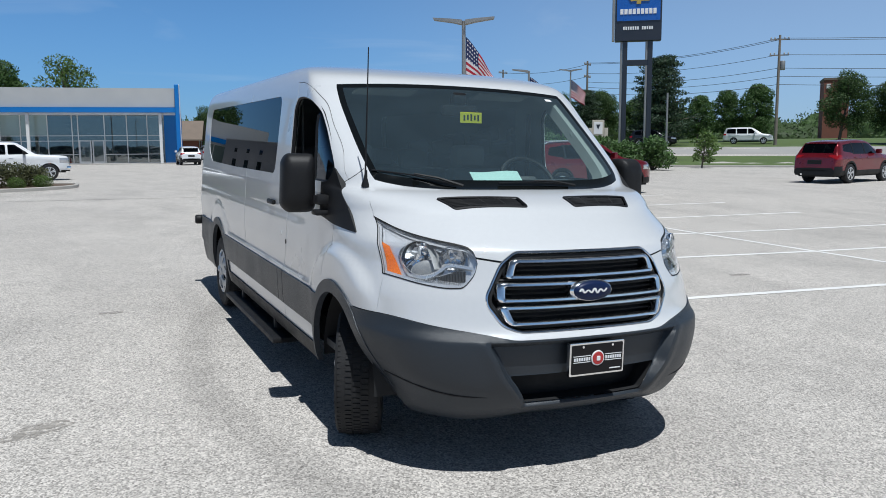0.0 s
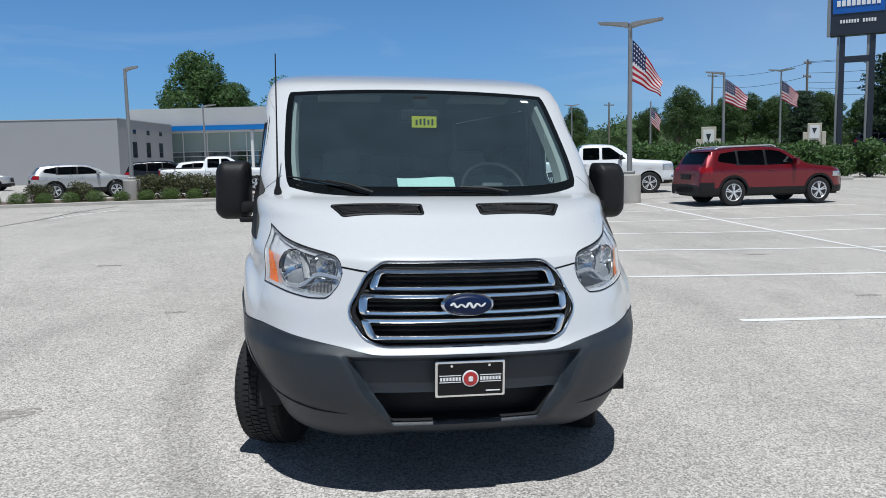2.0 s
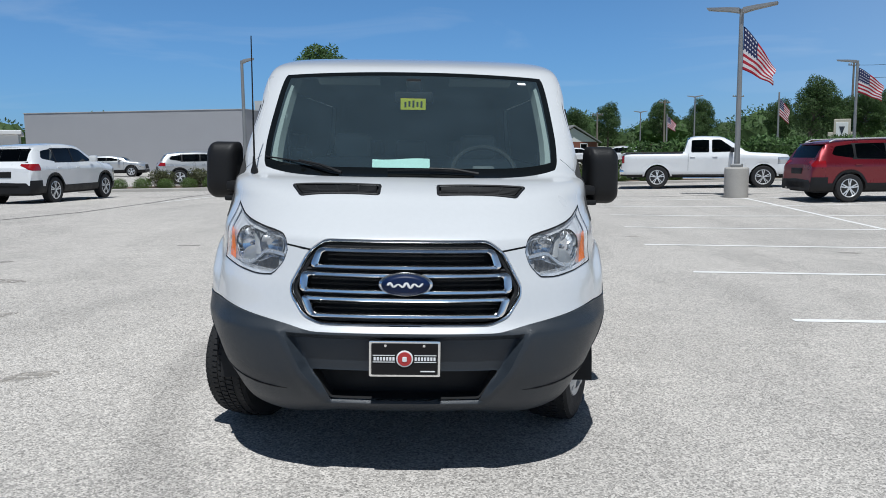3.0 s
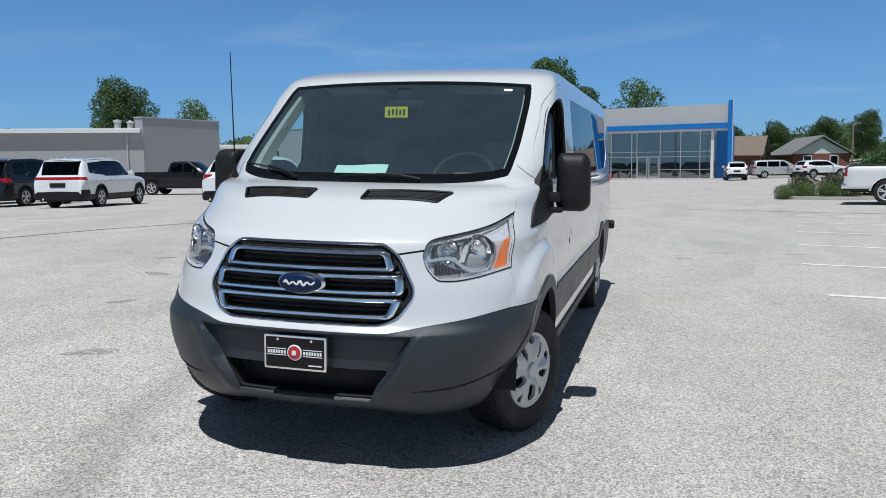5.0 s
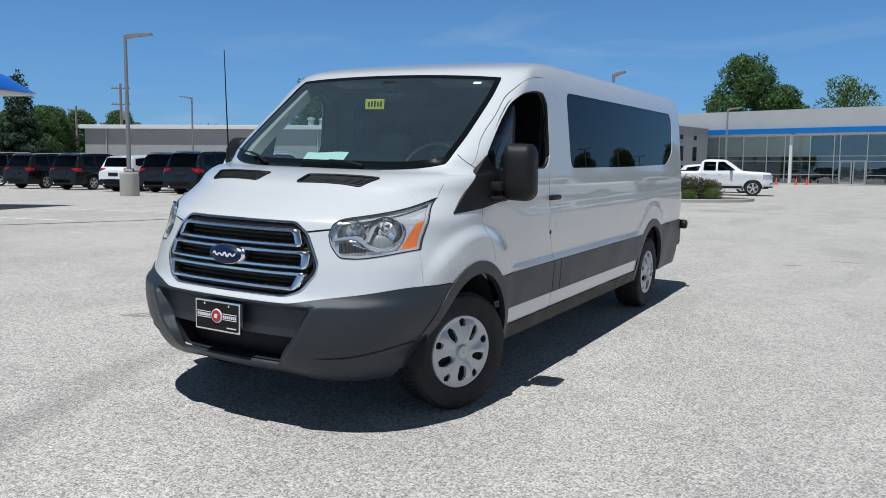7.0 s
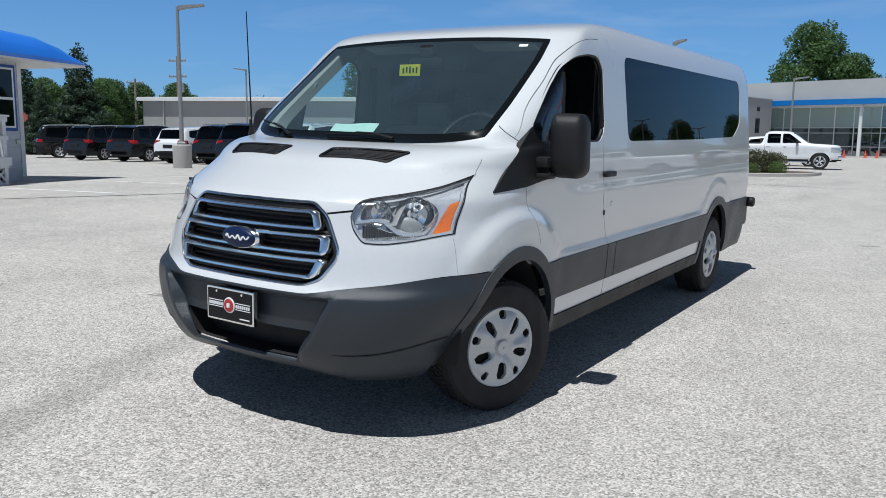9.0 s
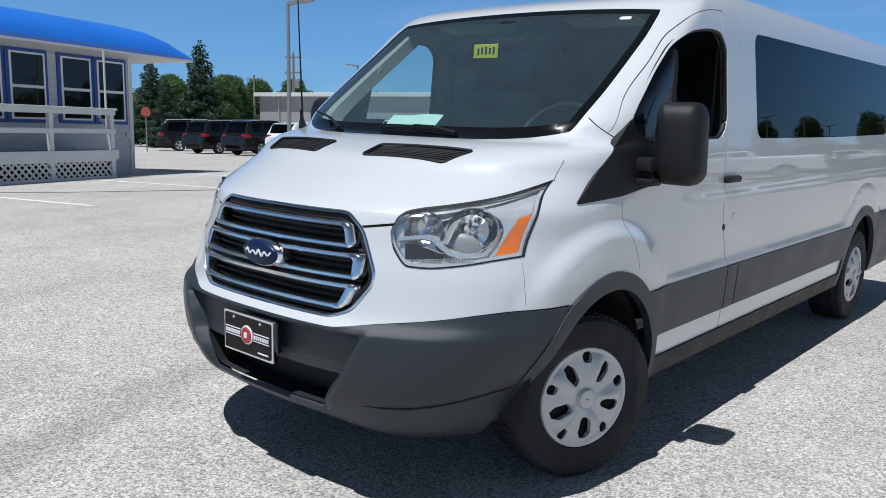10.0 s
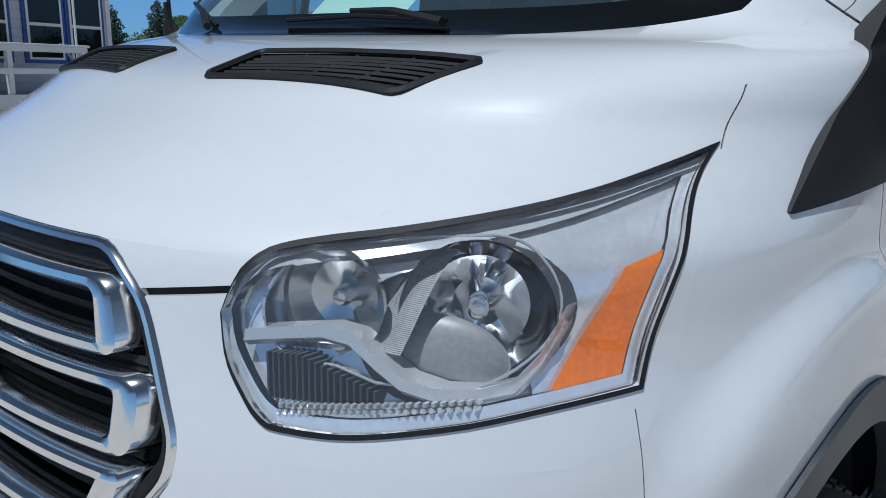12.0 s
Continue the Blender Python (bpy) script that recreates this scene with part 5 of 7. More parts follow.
def make_car(kind, paint, m, label, category, length=4.65, width=1.86, high=1.68, rails=False, light_bar=False):
    """A parked car, van-backed car or pickup: its nose towards -y, resting on z = 0."""
    key = (kind, paint, length, width, high, rails, light_bar)
    if key in CARS:
        return tagged(copy_thing(CARS[key], m), label)
    L, W, H = length, width / 2, high
    car = CARS[key] = thing({"pickup": "pickup_truck", "suv": "parked_suv", "minivan": "parked_minivan"}[kind], label, category, m, "parked vehicles")
    if kind == "pickup":
        top = pchip([0, .02, .06, .14, .6, 1.30, 1.48, 1.85, 2.2, 2.45, 3.1, 3.42, 3.54, 3.60, 3.66, 3.8, L - .1, L - .02, L],
                    [.70, .98, 1.12, 1.19, 1.24, 1.28, 1.31, 1.57, H - .08, H - .02, H, H - .03, H - .10, 1.50, 1.32, 1.29, 1.29, 1.24, .75])
        belt, cowl, roof0, roof1, back = 1.22, 1.40, 2.28, 3.42, 3.60
        panes = [[(1.80, 1.31), (2.20, 1.30), (2.70, 1.29), (2.70, H - .13), (2.40, H - .13)], [(2.80, 1.29), (3.42, 1.29), (3.40, H - .14), (2.80, H - .13)]]
        axles, wr, doors = (.95, 4.60), .40, (1.62, 2.75, 3.52)
    elif kind == "suv":
        top = pchip([0, .02, .06, .16, .5, 1.0, 1.22, 1.6, 1.92, 2.15, 2.7, 3.5, L - .60, L - .46, L - .34, L - .16, L - .07, L - .02, L],
                    [.58, .78, .91, .98, 1.05, 1.11, 1.15, 1.38, H - .10, H - .035, H, H - .025, H - .075, H - .11, H - .22, 1.14, 1.02, .96, .60])
        belt, cowl, roof0, roof1, back = 1.07, 1.18, 2.0, L - .47, L - .14
        panes = [[(1.50, 1.145), (2.55, 1.125), (2.55, H - .125), (2.33, H - .13), (2.05, H - .18)], [(2.62, 1.125), (3.42, 1.15), (3.42, H - .145), (2.62, H - .125)],
                 [(3.49, 1.155), (L - .62, 1.23), (L - .55, 1.27), (L - .66, H - .21), (3.49, H - .15)]]
        axles, wr, doors = (.90, .90 + L * .585), .37, (1.40, 2.585, 3.55)
    else:
        top = pchip([0, .03, .15, .5, .9, 1.1, 1.6, 2.0, 2.4, 3.2, 4.2, L - .35, L - .2, L - .06, L], [.5, .74, .90, 1.0, 1.06, 1.10, 1.45, H - .07, H - .01, H, H - .02, H - .08, H - .25, 1.0, .6])
        belt, cowl, roof0, roof1, back = 1.02, 1.1, 2.1, L - .3, L - .1
        panes = [[(1.6, 1.09), (2.5, 1.08), (2.5, H - .15), (2.15, H - .15)], [(2.6, 1.08), (3.6, 1.08), (3.6, H - .15), (2.6, H - .14)], [(3.7, 1.08), (L - .35, 1.12), (L - .45, H - .17), (3.7, H - .15)]]
        axles, wr, doors = (.95, .95 + L * .59), .335, (1.4, 2.55, 3.65)
    sill = .44 if kind == "pickup" else .31
    ss = sorted({round(float(y), 3) for y in (*np.linspace(0, .3, 10), *np.linspace(.3, L - .7, 36), *np.linspace(L - .7, L, 18), *(c + d for c in axles for d in np.linspace(-.52, .52, 17)))})
    rows = []
    for y in ss:
        zt = top(y)
        w = W * (1 - .30 * (1 - min(1, y / .60)) ** 2.6 - .13 * (1 - min(1, (L - y) / .42)) ** 2.4)
        b = min(belt, zt - .07)
        cab = smooth(.05, .45, zt - belt)
        row = [(w * .93, sill), (w * .975, sill + .08), (w * .985, sill + .20), (w * .975, (sill + .22) * .55 + b * .45), (w * 1.0, b - .16), (w * .990, b - .06), (w * .960, b)]
        for u, xf in ((.35, .885), (.70, .805), (.90, .735)):
            row.append((w * (xf * cab + (1 - cab) * (.965 - .10 * u)), b + (zt - b) * u))
        row += [(w * (.655 * cab + (1 - cab) * .80), zt - .022), (w * .52, zt - .004), (w * .25, zt + .006), (0, zt + .010)]
        rows.append([(x, y, z) for x, z in row])
    polys = []
    for r0, r1 in zip(rows, rows[1:]):
        for j in range(len(r0) - 1):
            q = [r0[j], r1[j], r1[j + 1], r0[j + 1]]
            polys += [q, [(-x, y, z) for x, y, z in reversed(q)]]
    for r, rev in ((rows[0], False), (rows[-1], True)):
        for a, b in zip(r, r[1:]):
            q = [a, b, (0, b[1], b[2]), (0, a[1], a[2])]
            if a[0] > 1e-6:
                q = [p for i, p in enumerate(q) if p not in q[:i]]
                polys += [q[::-1] if rev else q, [(-x, y, z) for x, y, z in (q if rev else reversed(q))]]
    shift = lambda qs: [[(x, y - L / 2, z) for x, y, z in q] for q in qs]
    parts = []
    for c in axles:
        beside = lambda p: abs(p[0]) > W * .5 and p[2] < 1.05 and abs(p[1] - c) < .95
        _, polys = region(polys, [lambda p: math.hypot(p[1] - c, p[2] - wr) - wr * 1.16], beside)
        for s in (1, -1):
            lip, polys = region(polys, [lambda p: math.hypot(p[1] - c, p[2] - wr) - wr * 1.16 - .06], lambda p: beside(p) and p[0] * s > 0)
            parts.append(("arch_trim", lip, BLACK if kind == "suv" else PAINTS[paint], .010))
    for s in (1, -1):
        for pane in panes:
            got, polys = cut_outline(polys, (1, 2), rounded(pane, .05, 3), lambda p: p[0] * s > W * .45)
            parts.append(("side_window", got, CAR_GLASS, -.004))
        if kind == "suv":
            lo, hi = panes[0][0][0] + .05, panes[2][2][0]
            pillar, polys = region(polys, [lambda p: p[1] - panes[2][0][0] - .04, lambda p: panes[0][1][0] - .04 - p[1], lambda p: p[2] - H + .13, lambda p: 1.125 - p[2]], lambda p: p[0] * s > W * .45 and lo < p[1] < hi)
            parts.append(("door_pillar", pillar, BLACK, 0))
        for y0 in doors:
            gap, polys = region(polys, [lambda p: abs(p[1] - y0) - .006, lambda p: p[2] - belt - .03, lambda p: sill + .20 - p[2]], lambda p: p[0] * s > W * .6 and abs(p[1] - y0) < .3)
            parts.append(("door_gap", gap, DARK, -.003))
    wx = W * .69
    scr, polys = region(polys, [lambda p: abs(p[0]) - wx, lambda p: cowl + .10 - p[1], lambda p: p[1] - roof0 + .06], lambda p: cowl - .2 < p[1] < roof0 + .2 and p[2] > belt)
    parts.append(("windscreen", scr, CAR_GLASS, -.002))
    rear, polys = region(polys, [lambda p: abs(p[0]) - wx * 1.03, lambda p: roof1 + .03 - p[1], lambda p: p[1] - back + .02, lambda p: belt + .10 - p[2]], lambda p: roof1 - .3 < p[1] and p[2] > belt)
    parts.append(("rear_window", rear, CAR_GLASS, -.002))
    for s in (1, -1):
        if kind == "pickup":
            tests = [lambda p: L - .12 - p[1], lambda p: W * .80 - abs(p[0]), lambda p: p[2] - 1.20, lambda p: .92 - p[2]]
        elif light_bar:
            tests = [lambda p: L - .30 - p[1], lambda p: p[2] - 1.10, lambda p: 1.00 - p[2]]
        else:
            # a blade that widens towards the car's flank
            tests = [lambda p: L - .36 - p[1], lambda p: W * .55 - abs(p[0]), lambda p: p[2] - 1.10, lambda p: 1.05 - .13 * smooth(W * .55, W * .95, abs(p[0])) - p[2]]
        tl, polys = region(polys, tests, lambda p: p[0] * s > -1e-6 and p[1] > L - .7)
        parts.append(("tail_light", tl, RED, .004))
        hl, polys = region(polys, [lambda p: p[1] - .48, lambda p: W * .48 - abs(p[0]), lambda p: p[2] - (1.10 if kind == "pickup" else .90), lambda p: (.86 if kind == "pickup" else .76) - p[2]], lambda p: p[0] * s > 0 and p[1] < .8)
        parts.append(("headlight", hl, LAMPLENS, .003))
    gr, polys = region(polys, [lambda p: p[1] - .14, lambda p: abs(p[0]) - W * .50, lambda p: p[2] - (1.08 if kind == "pickup" else .86), lambda p: .56 - p[2]], lambda p: p[1] < .4)
    parts.append(("grille", gr, DARK, .003))
    if kind == "suv":
        rb, polys = region(polys, [lambda p: L - .42 - p[1], lambda p: p[2] - .66], lambda p: p[1] > L - .8 and p[2] < .9)
        parts.append(("rear_bumper", rb, BLACK, .008))
    trim, polys = region(polys, [lambda p: p[2] - (sill + (.19 if kind == "suv" else .06))], lambda p: True)
    for s in (1, -1):
        for y0, y1 in ((-1, axles[0]), (axles[0], axles[1]), (axles[1], L + 1)):
            side = [q for q in trim if sum(p[0] for p in q) * s > 0 and y0 <= sum(p[1] for p in q) / len(q) < y1]
            parts += [("lower_trim", piece, BLACK, .006) for piece in islands(side) if len(piece) > 2]
    part("body", flange(mesh_of(shift(polys), .002), lambda p: (-.02 if p.x > 0 else .02, 0, 0), lambda p: p.z < belt + .6), PAINTS[paint], car)
    for name, got, mat, d in parts:
        if got:
            part(name, shifted(shift(got), d), mat, car)
    part("underside", block((-W * .80, -L / 2 + .2, sill - .06), (W * .80, L / 2 - .2, sill + .35)), DARK, car)
    part("cabin_interior", block((-W * .70, cowl - L / 2 + .45, belt - .35), (W * .70, min(roof1 + .1, back) - L / 2, belt + .12), .1, 2), SEAT, car)
    for s in (1, -1):
        for c in axles:
            wh = part("wheel", lathe([(wr * .64, -.09), (wr * .70, -.115), (wr * .93, -.115), (wr, -.085), (wr, .085), (wr * .93, .115), (wr * .70, .115), (wr * .66, .10)], 32, "x"), RUBBER, car)
            wh.matrix_basis = pose(s * (W - .125), c - L / 2, wr) @ Matrix.Diagonal((s, 1, 1, 1))
            rim = lathe([(wr * .68, .105), (wr * .63, .112), (wr * .60, .10), (wr * .585, .04)], 32, "x", None, False)
            for k in range(10):
                lean = .16 * (1 if k % 2 else -1)
                box(rim, (.070, -.016, .03), (.104, .016, wr * .62), Matrix.Rotation(2 * math.pi * (k // 2) / 5, 4, "X") @ Matrix.Rotation(lean, 4, "X"))
            lathe([(0, .108), (.05, .105), (.06, .06)], 14, "x", rim)
            part("rim", rim, RIM, wh)
            # a dark disc put in for the shade behind the spokes
            part("shade_disc", lathe([(0, .035), (wr * .60, .035), (wr * .60, -.02)], 20, "x"), DARK, wh)
        my = panes[0][0][0] + .16 - L / 2
        part("mirror", block((min(s * W * .97, s * (W + .19)), my, belt + .06), (max(s * W * .97, s * (W + .19)), my + .13, belt + .24), .04, 2), BLACK if kind == "pickup" else PAINTS[paint], car)
        for y0 in doors[1:]:
            part("handle", block((min(s * W * .985, s * (W + .022)), y0 - .24 - L / 2, belt - .10), (max(s * W * .985, s * (W + .022)), y0 - .07 - L / 2, belt - .065), .01), PAINTS[paint], car)
        if rails:
            xs = s * W * .70
            part("roof_rail", tube([(xs, roof0 + .15 - L / 2, top(roof0 + .15) - .01), (xs, roof0 + .3 - L / 2, top(roof0 + .3) + .035), (xs, roof1 - .25 - L / 2, top(roof1 - .25) + .035), (xs, roof1 - .08 - L / 2, top(roof1 - .08) - .01)], .020, 6), SATIN, car)
    if kind == "suv":
        part("spoiler", prism([(roof1 - .22 - L / 2, H - .085), (roof1 + .10 - L / 2, H - .135), (roof1 + .11 - L / 2, H - .155), (roof1 - .05 - L / 2, H - .15)], (1, 2), -W * .66, W * .66, bevel=.006), PAINTS[paint], car)
        part("plate_recess", block((-.28, L / 2 - .06, .74), (.28, L / 2 + .004, .90), .01), BLACK, car)
        part("exhaust", lathe([(.035, 0), (.04, .12), (.03, .12)], 12, "y"), CHROME, car).matrix_basis = pose(W * .55, L / 2 - .10, .34)
    if kind == "pickup":
        # a dark slab drawn in place of the shaded hollow of the bed
        part("bed_shade", block((-W * .80, 3.84 - L / 2, 1.282), (W * .80, L / 2 - .12, 1.312)), DARK, car)
        for s in (1, -1):
            part("bed_rail_cap", block((s * W * .90 - .05, 3.70 - L / 2, 1.285), (s * W * .90 + .05, L / 2 - .06, 1.315), .01), BLACK, car)
            part("side_step", block((s * W * .93 - .06, 1.5 - L / 2, .34), (s * W * .93 + .06, 3.7 - L / 2, .40), .02, 2), CHROME, car)
        for z in (.66, .82, .98):
            part("grille_bar", block((-W * .48, -L / 2 - .012, z), (W * .48, -L / 2 + .05, z + .055), .01), CHROME, car)
        part("front_bumper", block((-W * .90, -L / 2 - .05, .50), (W * .90, -L / 2 + .16, .70), .05, 2), CHROME, car)
        part("rear_bumper", block((-W * .92, L / 2 - .10, .50), (W * .92, L / 2 + .06, .68), .04, 2), CHROME, car)
    return car


def heading(dx, dy):
    """The turn that points a car's nose along a direction."""
    return math.degrees(math.atan2(dx, -dy))


make_car("suv", "red", put(12.55, 18.4, heading(.999, .02)), "deep red compact suv with silver roof rails, parked in a bay", "suv", 4.62, 1.86, 1.68, True)
make_car("suv", "red", put(26.3, 19.6, heading(.98, .20)), "deep red suv parked near the grass verge", "suv", 4.77, 1.84, 1.69)
make_car("pickup", "white", put(10.4, 26.3, heading(.962, -.273)), "white crew cab pickup truck with chrome bumpers", "pickup truck", 5.9, 2.03, 1.88)
make_car("suv", "white", put(-11.0, 20.35, heading(.11, .994)), "white suv parked with its tail to the lot", "suv", 4.65, 1.84, 1.66)
make_car("suv", "white", put(-19.1, 22.0, heading(-.20, .98)), "large white suv with a full-width tail light", "suv", 5.1, 1.92, 1.80, True, True)
row = ((-23.2, 22.9, "navy"), (-26.4, 24.3, "black"), (-29.0, 24.2, "white"), (-33.3, 24.6, "black"), (-37.1, 24.6, "black"))
for x, y, c in row:
    make_car("suv", c, put(x, y, heading(-.16, .99)), ("white" if c == "white" else "dark") + " suv parked in a row, tail outwards", "suv", 4.85, 1.93, 1.76 if c == "white" else 1.86, c != "white")
make_car("suv", "black", put(-42.3, 26.2, heading(.42, .91)), "long black suv at the end of the row", "suv", 5.2, 2.0, 1.95, True)
make_car("pickup", "white", put(-5.4, 41.5, heading(1, .12)), "white pickup truck parked behind the planted island", "pickup truck", 5.9, 2.03, 1.90)
make_car("suv", "white", put(-6.2, 47.0, heading(1, .1)), "white suv parked beside a pickup truck", "suv", 4.7, 1.86, 1.70)
make_car("suv", "silver", put(-11.3, 37.6, heading(.92, .38)), "silver suv parked behind the planted island", "suv", 4.6, 1.84, 1.62)
make_car("suv", "navy", put(-9.0, 47.5, heading(1, .15)), "dark suv parked before the showroom", "suv", 4.8, 1.9, 1.75)
make_car("suv", "silver", put(-22.4, 54.5, heading(1, .1)), "silver car parked by the grey wall", "suv", 4.5, 1.8, 1.5)
make_car("pickup", "black", put(-25.5, 37.5, heading(1, .2)), "black crew cab pickup truck on the lot", "pickup truck", 5.9, 2.03, 1.92)
make_car("suv", "white", put(7.4, 73.5, heading(0, 1)), "white suv standing before the blue column", "suv", 4.5, 1.84, 1.68)
make_car("minivan", "silver", put(11.6, 78.4, heading(1, .1)), "silver minivan parked by the houses", "minivan", 5.0, 1.95, 1.72)
make_car("suv", "white", put(15.0, 76.5, heading(.9, .4)), "white suv parked by the houses", "suv", 4.6, 1.84, 1.65)
make_car("suv", "white", put(18.2, 71.5, heading(-.7, .7)), "white suv parked behind the hedge", "suv", 4.7, 1.86, 1.7)
make_car("pickup", "maroon", put(20.8, 70.8, heading(1, .1)), "dark red pickup truck parked behind the hedge", "pickup truck", 5.6, 2.0, 1.88)
make_car("minivan", "white", put(63.2, 61.0, heading(.69, -.72)), "white minivan out on the street", "minivan", 5.0, 1.95, 1.75)
make_car("suv", "navy", put(52.2, 63.0, heading(.69, -.72)), "dark suv out on the street", "suv", 4.7, 1.86, 1.75)

# ---- showroom and the buildings round the lot ----
ROOFGREY = material("pale grey metal fascia", (0.50, 0.50, 0.49), 0.5, 0.2, 0.05, 1, 20)
BLUEBAND = material("bright blue facade panel", (0.010, 0.165, 0.50), 0.4, 0, 0.06, 1, 20)
GREYWALL = material("grey painted block wall", (0.33, 0.332, 0.35), 0.85, 0, 0.06, 0.7, 12, 0.2, 20)
METALWALL = material("light grey metal siding", (0.36, 0.36, 0.36), 0.6, 0.1, 0.06, 0.7, 12)
WHITETRIM = material("white painted trim", (0.72, 0.72, 0.71), 0.5, 0, 0.05, 2, 30)
STORE_GLASS = glass("showroom glass", (0.62, 0.70, 0.69), 2.3)
FROST = material("pale green spandrel glass", (0.30, 0.38, 0.36), 0.12, 0, 0.05, 0.5, 8, coat=1)
INSIDE = material("dim showroom interior", (0.5, 0.5, 0.49), 0.9, 0, 0.3, 0.5, 3)
BRICK = material("red brown brick", (0.22, 0.085, 0.06), 0.9, 0, 0.2, 1.2, 30, 0.4, 30)
SHINGLE = material("brown roof shingles", (0.19, 0.15, 0.12), 0.95, 0, 0.2, 1.2, 25, 0.5, 20)
SHINGLEG = material("grey roof shingles", (0.20, 0.20, 0.20), 0.95, 0, 0.2, 1.2, 25, 0.5, 20)


def facade(x0, y0, x1, y1):
    """A frame along a facade: x runs from the first point to the second, y goes into the building."""
    return pose(x0, y0, land((x0 + x1) / 2, (y0 + y1) / 2), 0, 0, math.degrees(math.atan2(y1 - y0, x1 - x0))), math.hypot(x1 - x0, y1 - y0)


m, n = facade(-18.3, 86.27, 7.7, 80.25)
show = thing("car_showroom", "glass-fronted showroom with grey fascia, blue band and blue end column", "showroom", m)
part("fascia", prism([(0, -1.6), (n + .1, -1.6), (n - 3.2, 16), (0, 16)], (0, 1), 5.45, 7.25), ROOFGREY, show, "pale grey metal fascia")
part("blue_band", prism([(0, -1.9), (n + .05, -1.9), (n - 3.2, 14), (0, 14)], (0, 1), 4.95, 5.42), BLUEBAND, show, "bright blue band")
part("roof_slab", prism([(.2, -1.2), (n - .3, -1.2), (n - 3.6, 15.4), (.2, 15.4)], (0, 1), 4.75, 4.95), WHITETRIM, show)
part("rear_wall", block((0, 15.5, 0), (n - 4.2, 16, 5.5)), GREYWALL, show)
part("floor_slab", block((-.5, -1.6, -.2), (n + .2, 15.8, .10), .02), CONCRETE, show)
part("interior_wall", block((.3, 9, .1), (n - 2.6, 9.2, 4.8)), INSIDE, show)
part("column", block((n - .25, -2.1, 0), (n + .15, -1.7, 7.6), .05), BLUEBAND, show, "bright blue end column")
part("column_edge", block((n + .155, -2.05, 0), (n + .21, -1.75, 7.6), .02), WHITETRIM, show)
part("blue_wall", block((n - 1.6, -.1, 0), (n + .05, .15, 4.9)), BLUEBAND, show)
door_at = n - 8.35
bays = [0, 2.6, 5.2, 7.8, 10.2, 12.0, 14.4, 16.6, door_at - 1.2, door_at + 1.2, 21.6, 23.5, n - 1.7]
bays = sorted(b for b in bays if b <= n - 1.7)
for a, b in zip(bays, bays[1:]):
    low = 11.9 > a
    z_mid = 2.75
    part("pane", block((a + .04, -.01, .15), (b - .04, .01, .95)), STORE_GLASS, show)
    part("pane", block((a + .04, -.01, 1.0), (b - .04, .01, z_mid - .5)), STORE_GLASS, show)
    part("pane", block((a + .04, -.01, z_mid - .44), (b - .04, .01, z_mid)), STORE_GLASS, show)
    part("pane", block((a + .04, -.01, z_mid + .06), (b - .04, .01, 4.75)), FROST if a < n - 14 else STORE_GLASS, show)
    part("mullion", block((a - .04, -.07, .1), (a + .04, .05, 4.8)), WHITETRIM, show)
for z in (.12, .97, 2.28, 2.78):
    part("rail", block((0, -.06, z - .03), (n - 1.7, .05, z + .03)), WHITETRIM, show)
for x in (n - 13.65, n - 1.75):
    part("post", block((x - .14, -1.5, 0), (x + .14, -1.25, 4.9), .02), WHITETRIM, show)
for s in (-1.15, .05):
    dr = part("glass_door", block((door_at + s, -.16, .1), (door_at + s + 1.1, -.10, 2.35)), WHITETRIM, show, "white-framed glass door")
    part("door_pane", block((door_at + s + .12, -.18, .3), (door_at + s + .98, -.08, 2.22)), STORE_GLASS, dr)
for k in range(3):
    x, y = ((-6.7, 78.6), (-5.1, 80.0), (-4.1, 79.2))[k]
    cone = part("traffic_cone", lathe([(.19, .0), (.19, .03), (.12, .04), (.03, .68), (0, .70)], 16, "z"), material("orange cone plastic", (.75, .09, .04), .5), None)
    cone.matrix_basis = put(x, y)
    tagged(cone, "small orange traffic cone by the showroom", "traffic cone", "cones")

m, n = facade(-37.6, 72.6, -16.3, 69.05)
annex = thing("service_wing", "tall windowless grey block wing beside the showroom", "building", m)
part("wall", block((0, 0, -.2), (n, 14, 5.5), .02), GREYWALL, annex)
part("parapet_cap", block((-.05, -.05, 5.5), (n + .05, 14, 5.56)), ROOFGREY, annex)
for y in (3.2, 6.6, 10.0):
    part("window", block((n - .02, y, 2.2), (n + .03, y + 1.0, 3.6)), CAR_GLASS, annex)
    part("window", block((n - .02, y + .2, 4.3), (n + .03, y + .9, 4.7)), CAR_GLASS, annex)

m, n = facade(-58.6, 42.6, -38.4, 51.3)
longb = thing("long_building", "long low light-grey metal building with a white roof edge", "building", m)
part("wall", block((0, 0, -.2), (n, 22, 4.5)), METALWALL, longb)
bm = bmesh.new()
prism([(-.4, 4.5), (-.4, 4.68), (11, 4.95), (22.5, 4.68), (22.5, 4.5)], (1, 2), -.4, n - .1, bm)
part("roof", bm, WHITETRIM, longb, "white low-pitched metal roof")
part("gutter", block((-.3, -.46, 4.40), (n - .1, -.28, 4.74), .02), WHITETRIM, longb)
for k in range(26):
    part("siding_rib", block((k * n / 26, -.008, 0), (k * n / 26 + .05, 0, 4.45)), METALWALL, longb)
for x in (2.0, n - 1.2):
    part("downpipe", tube([(x, -.1, 0), (x, -.1, 4.45)], .06, 8), ROOFGREY, longb)
part("roof_vent", lathe([(.45, 0), (.45, .9), (.6, .95), (.6, 1.2), (0, 1.35)], 16, "z"), ROOFGREY, longb).matrix_basis = Matrix.Translation((n - 2.9, 4, 4.9)) @ Matrix.Diagonal((.6, .6, .6, 1))
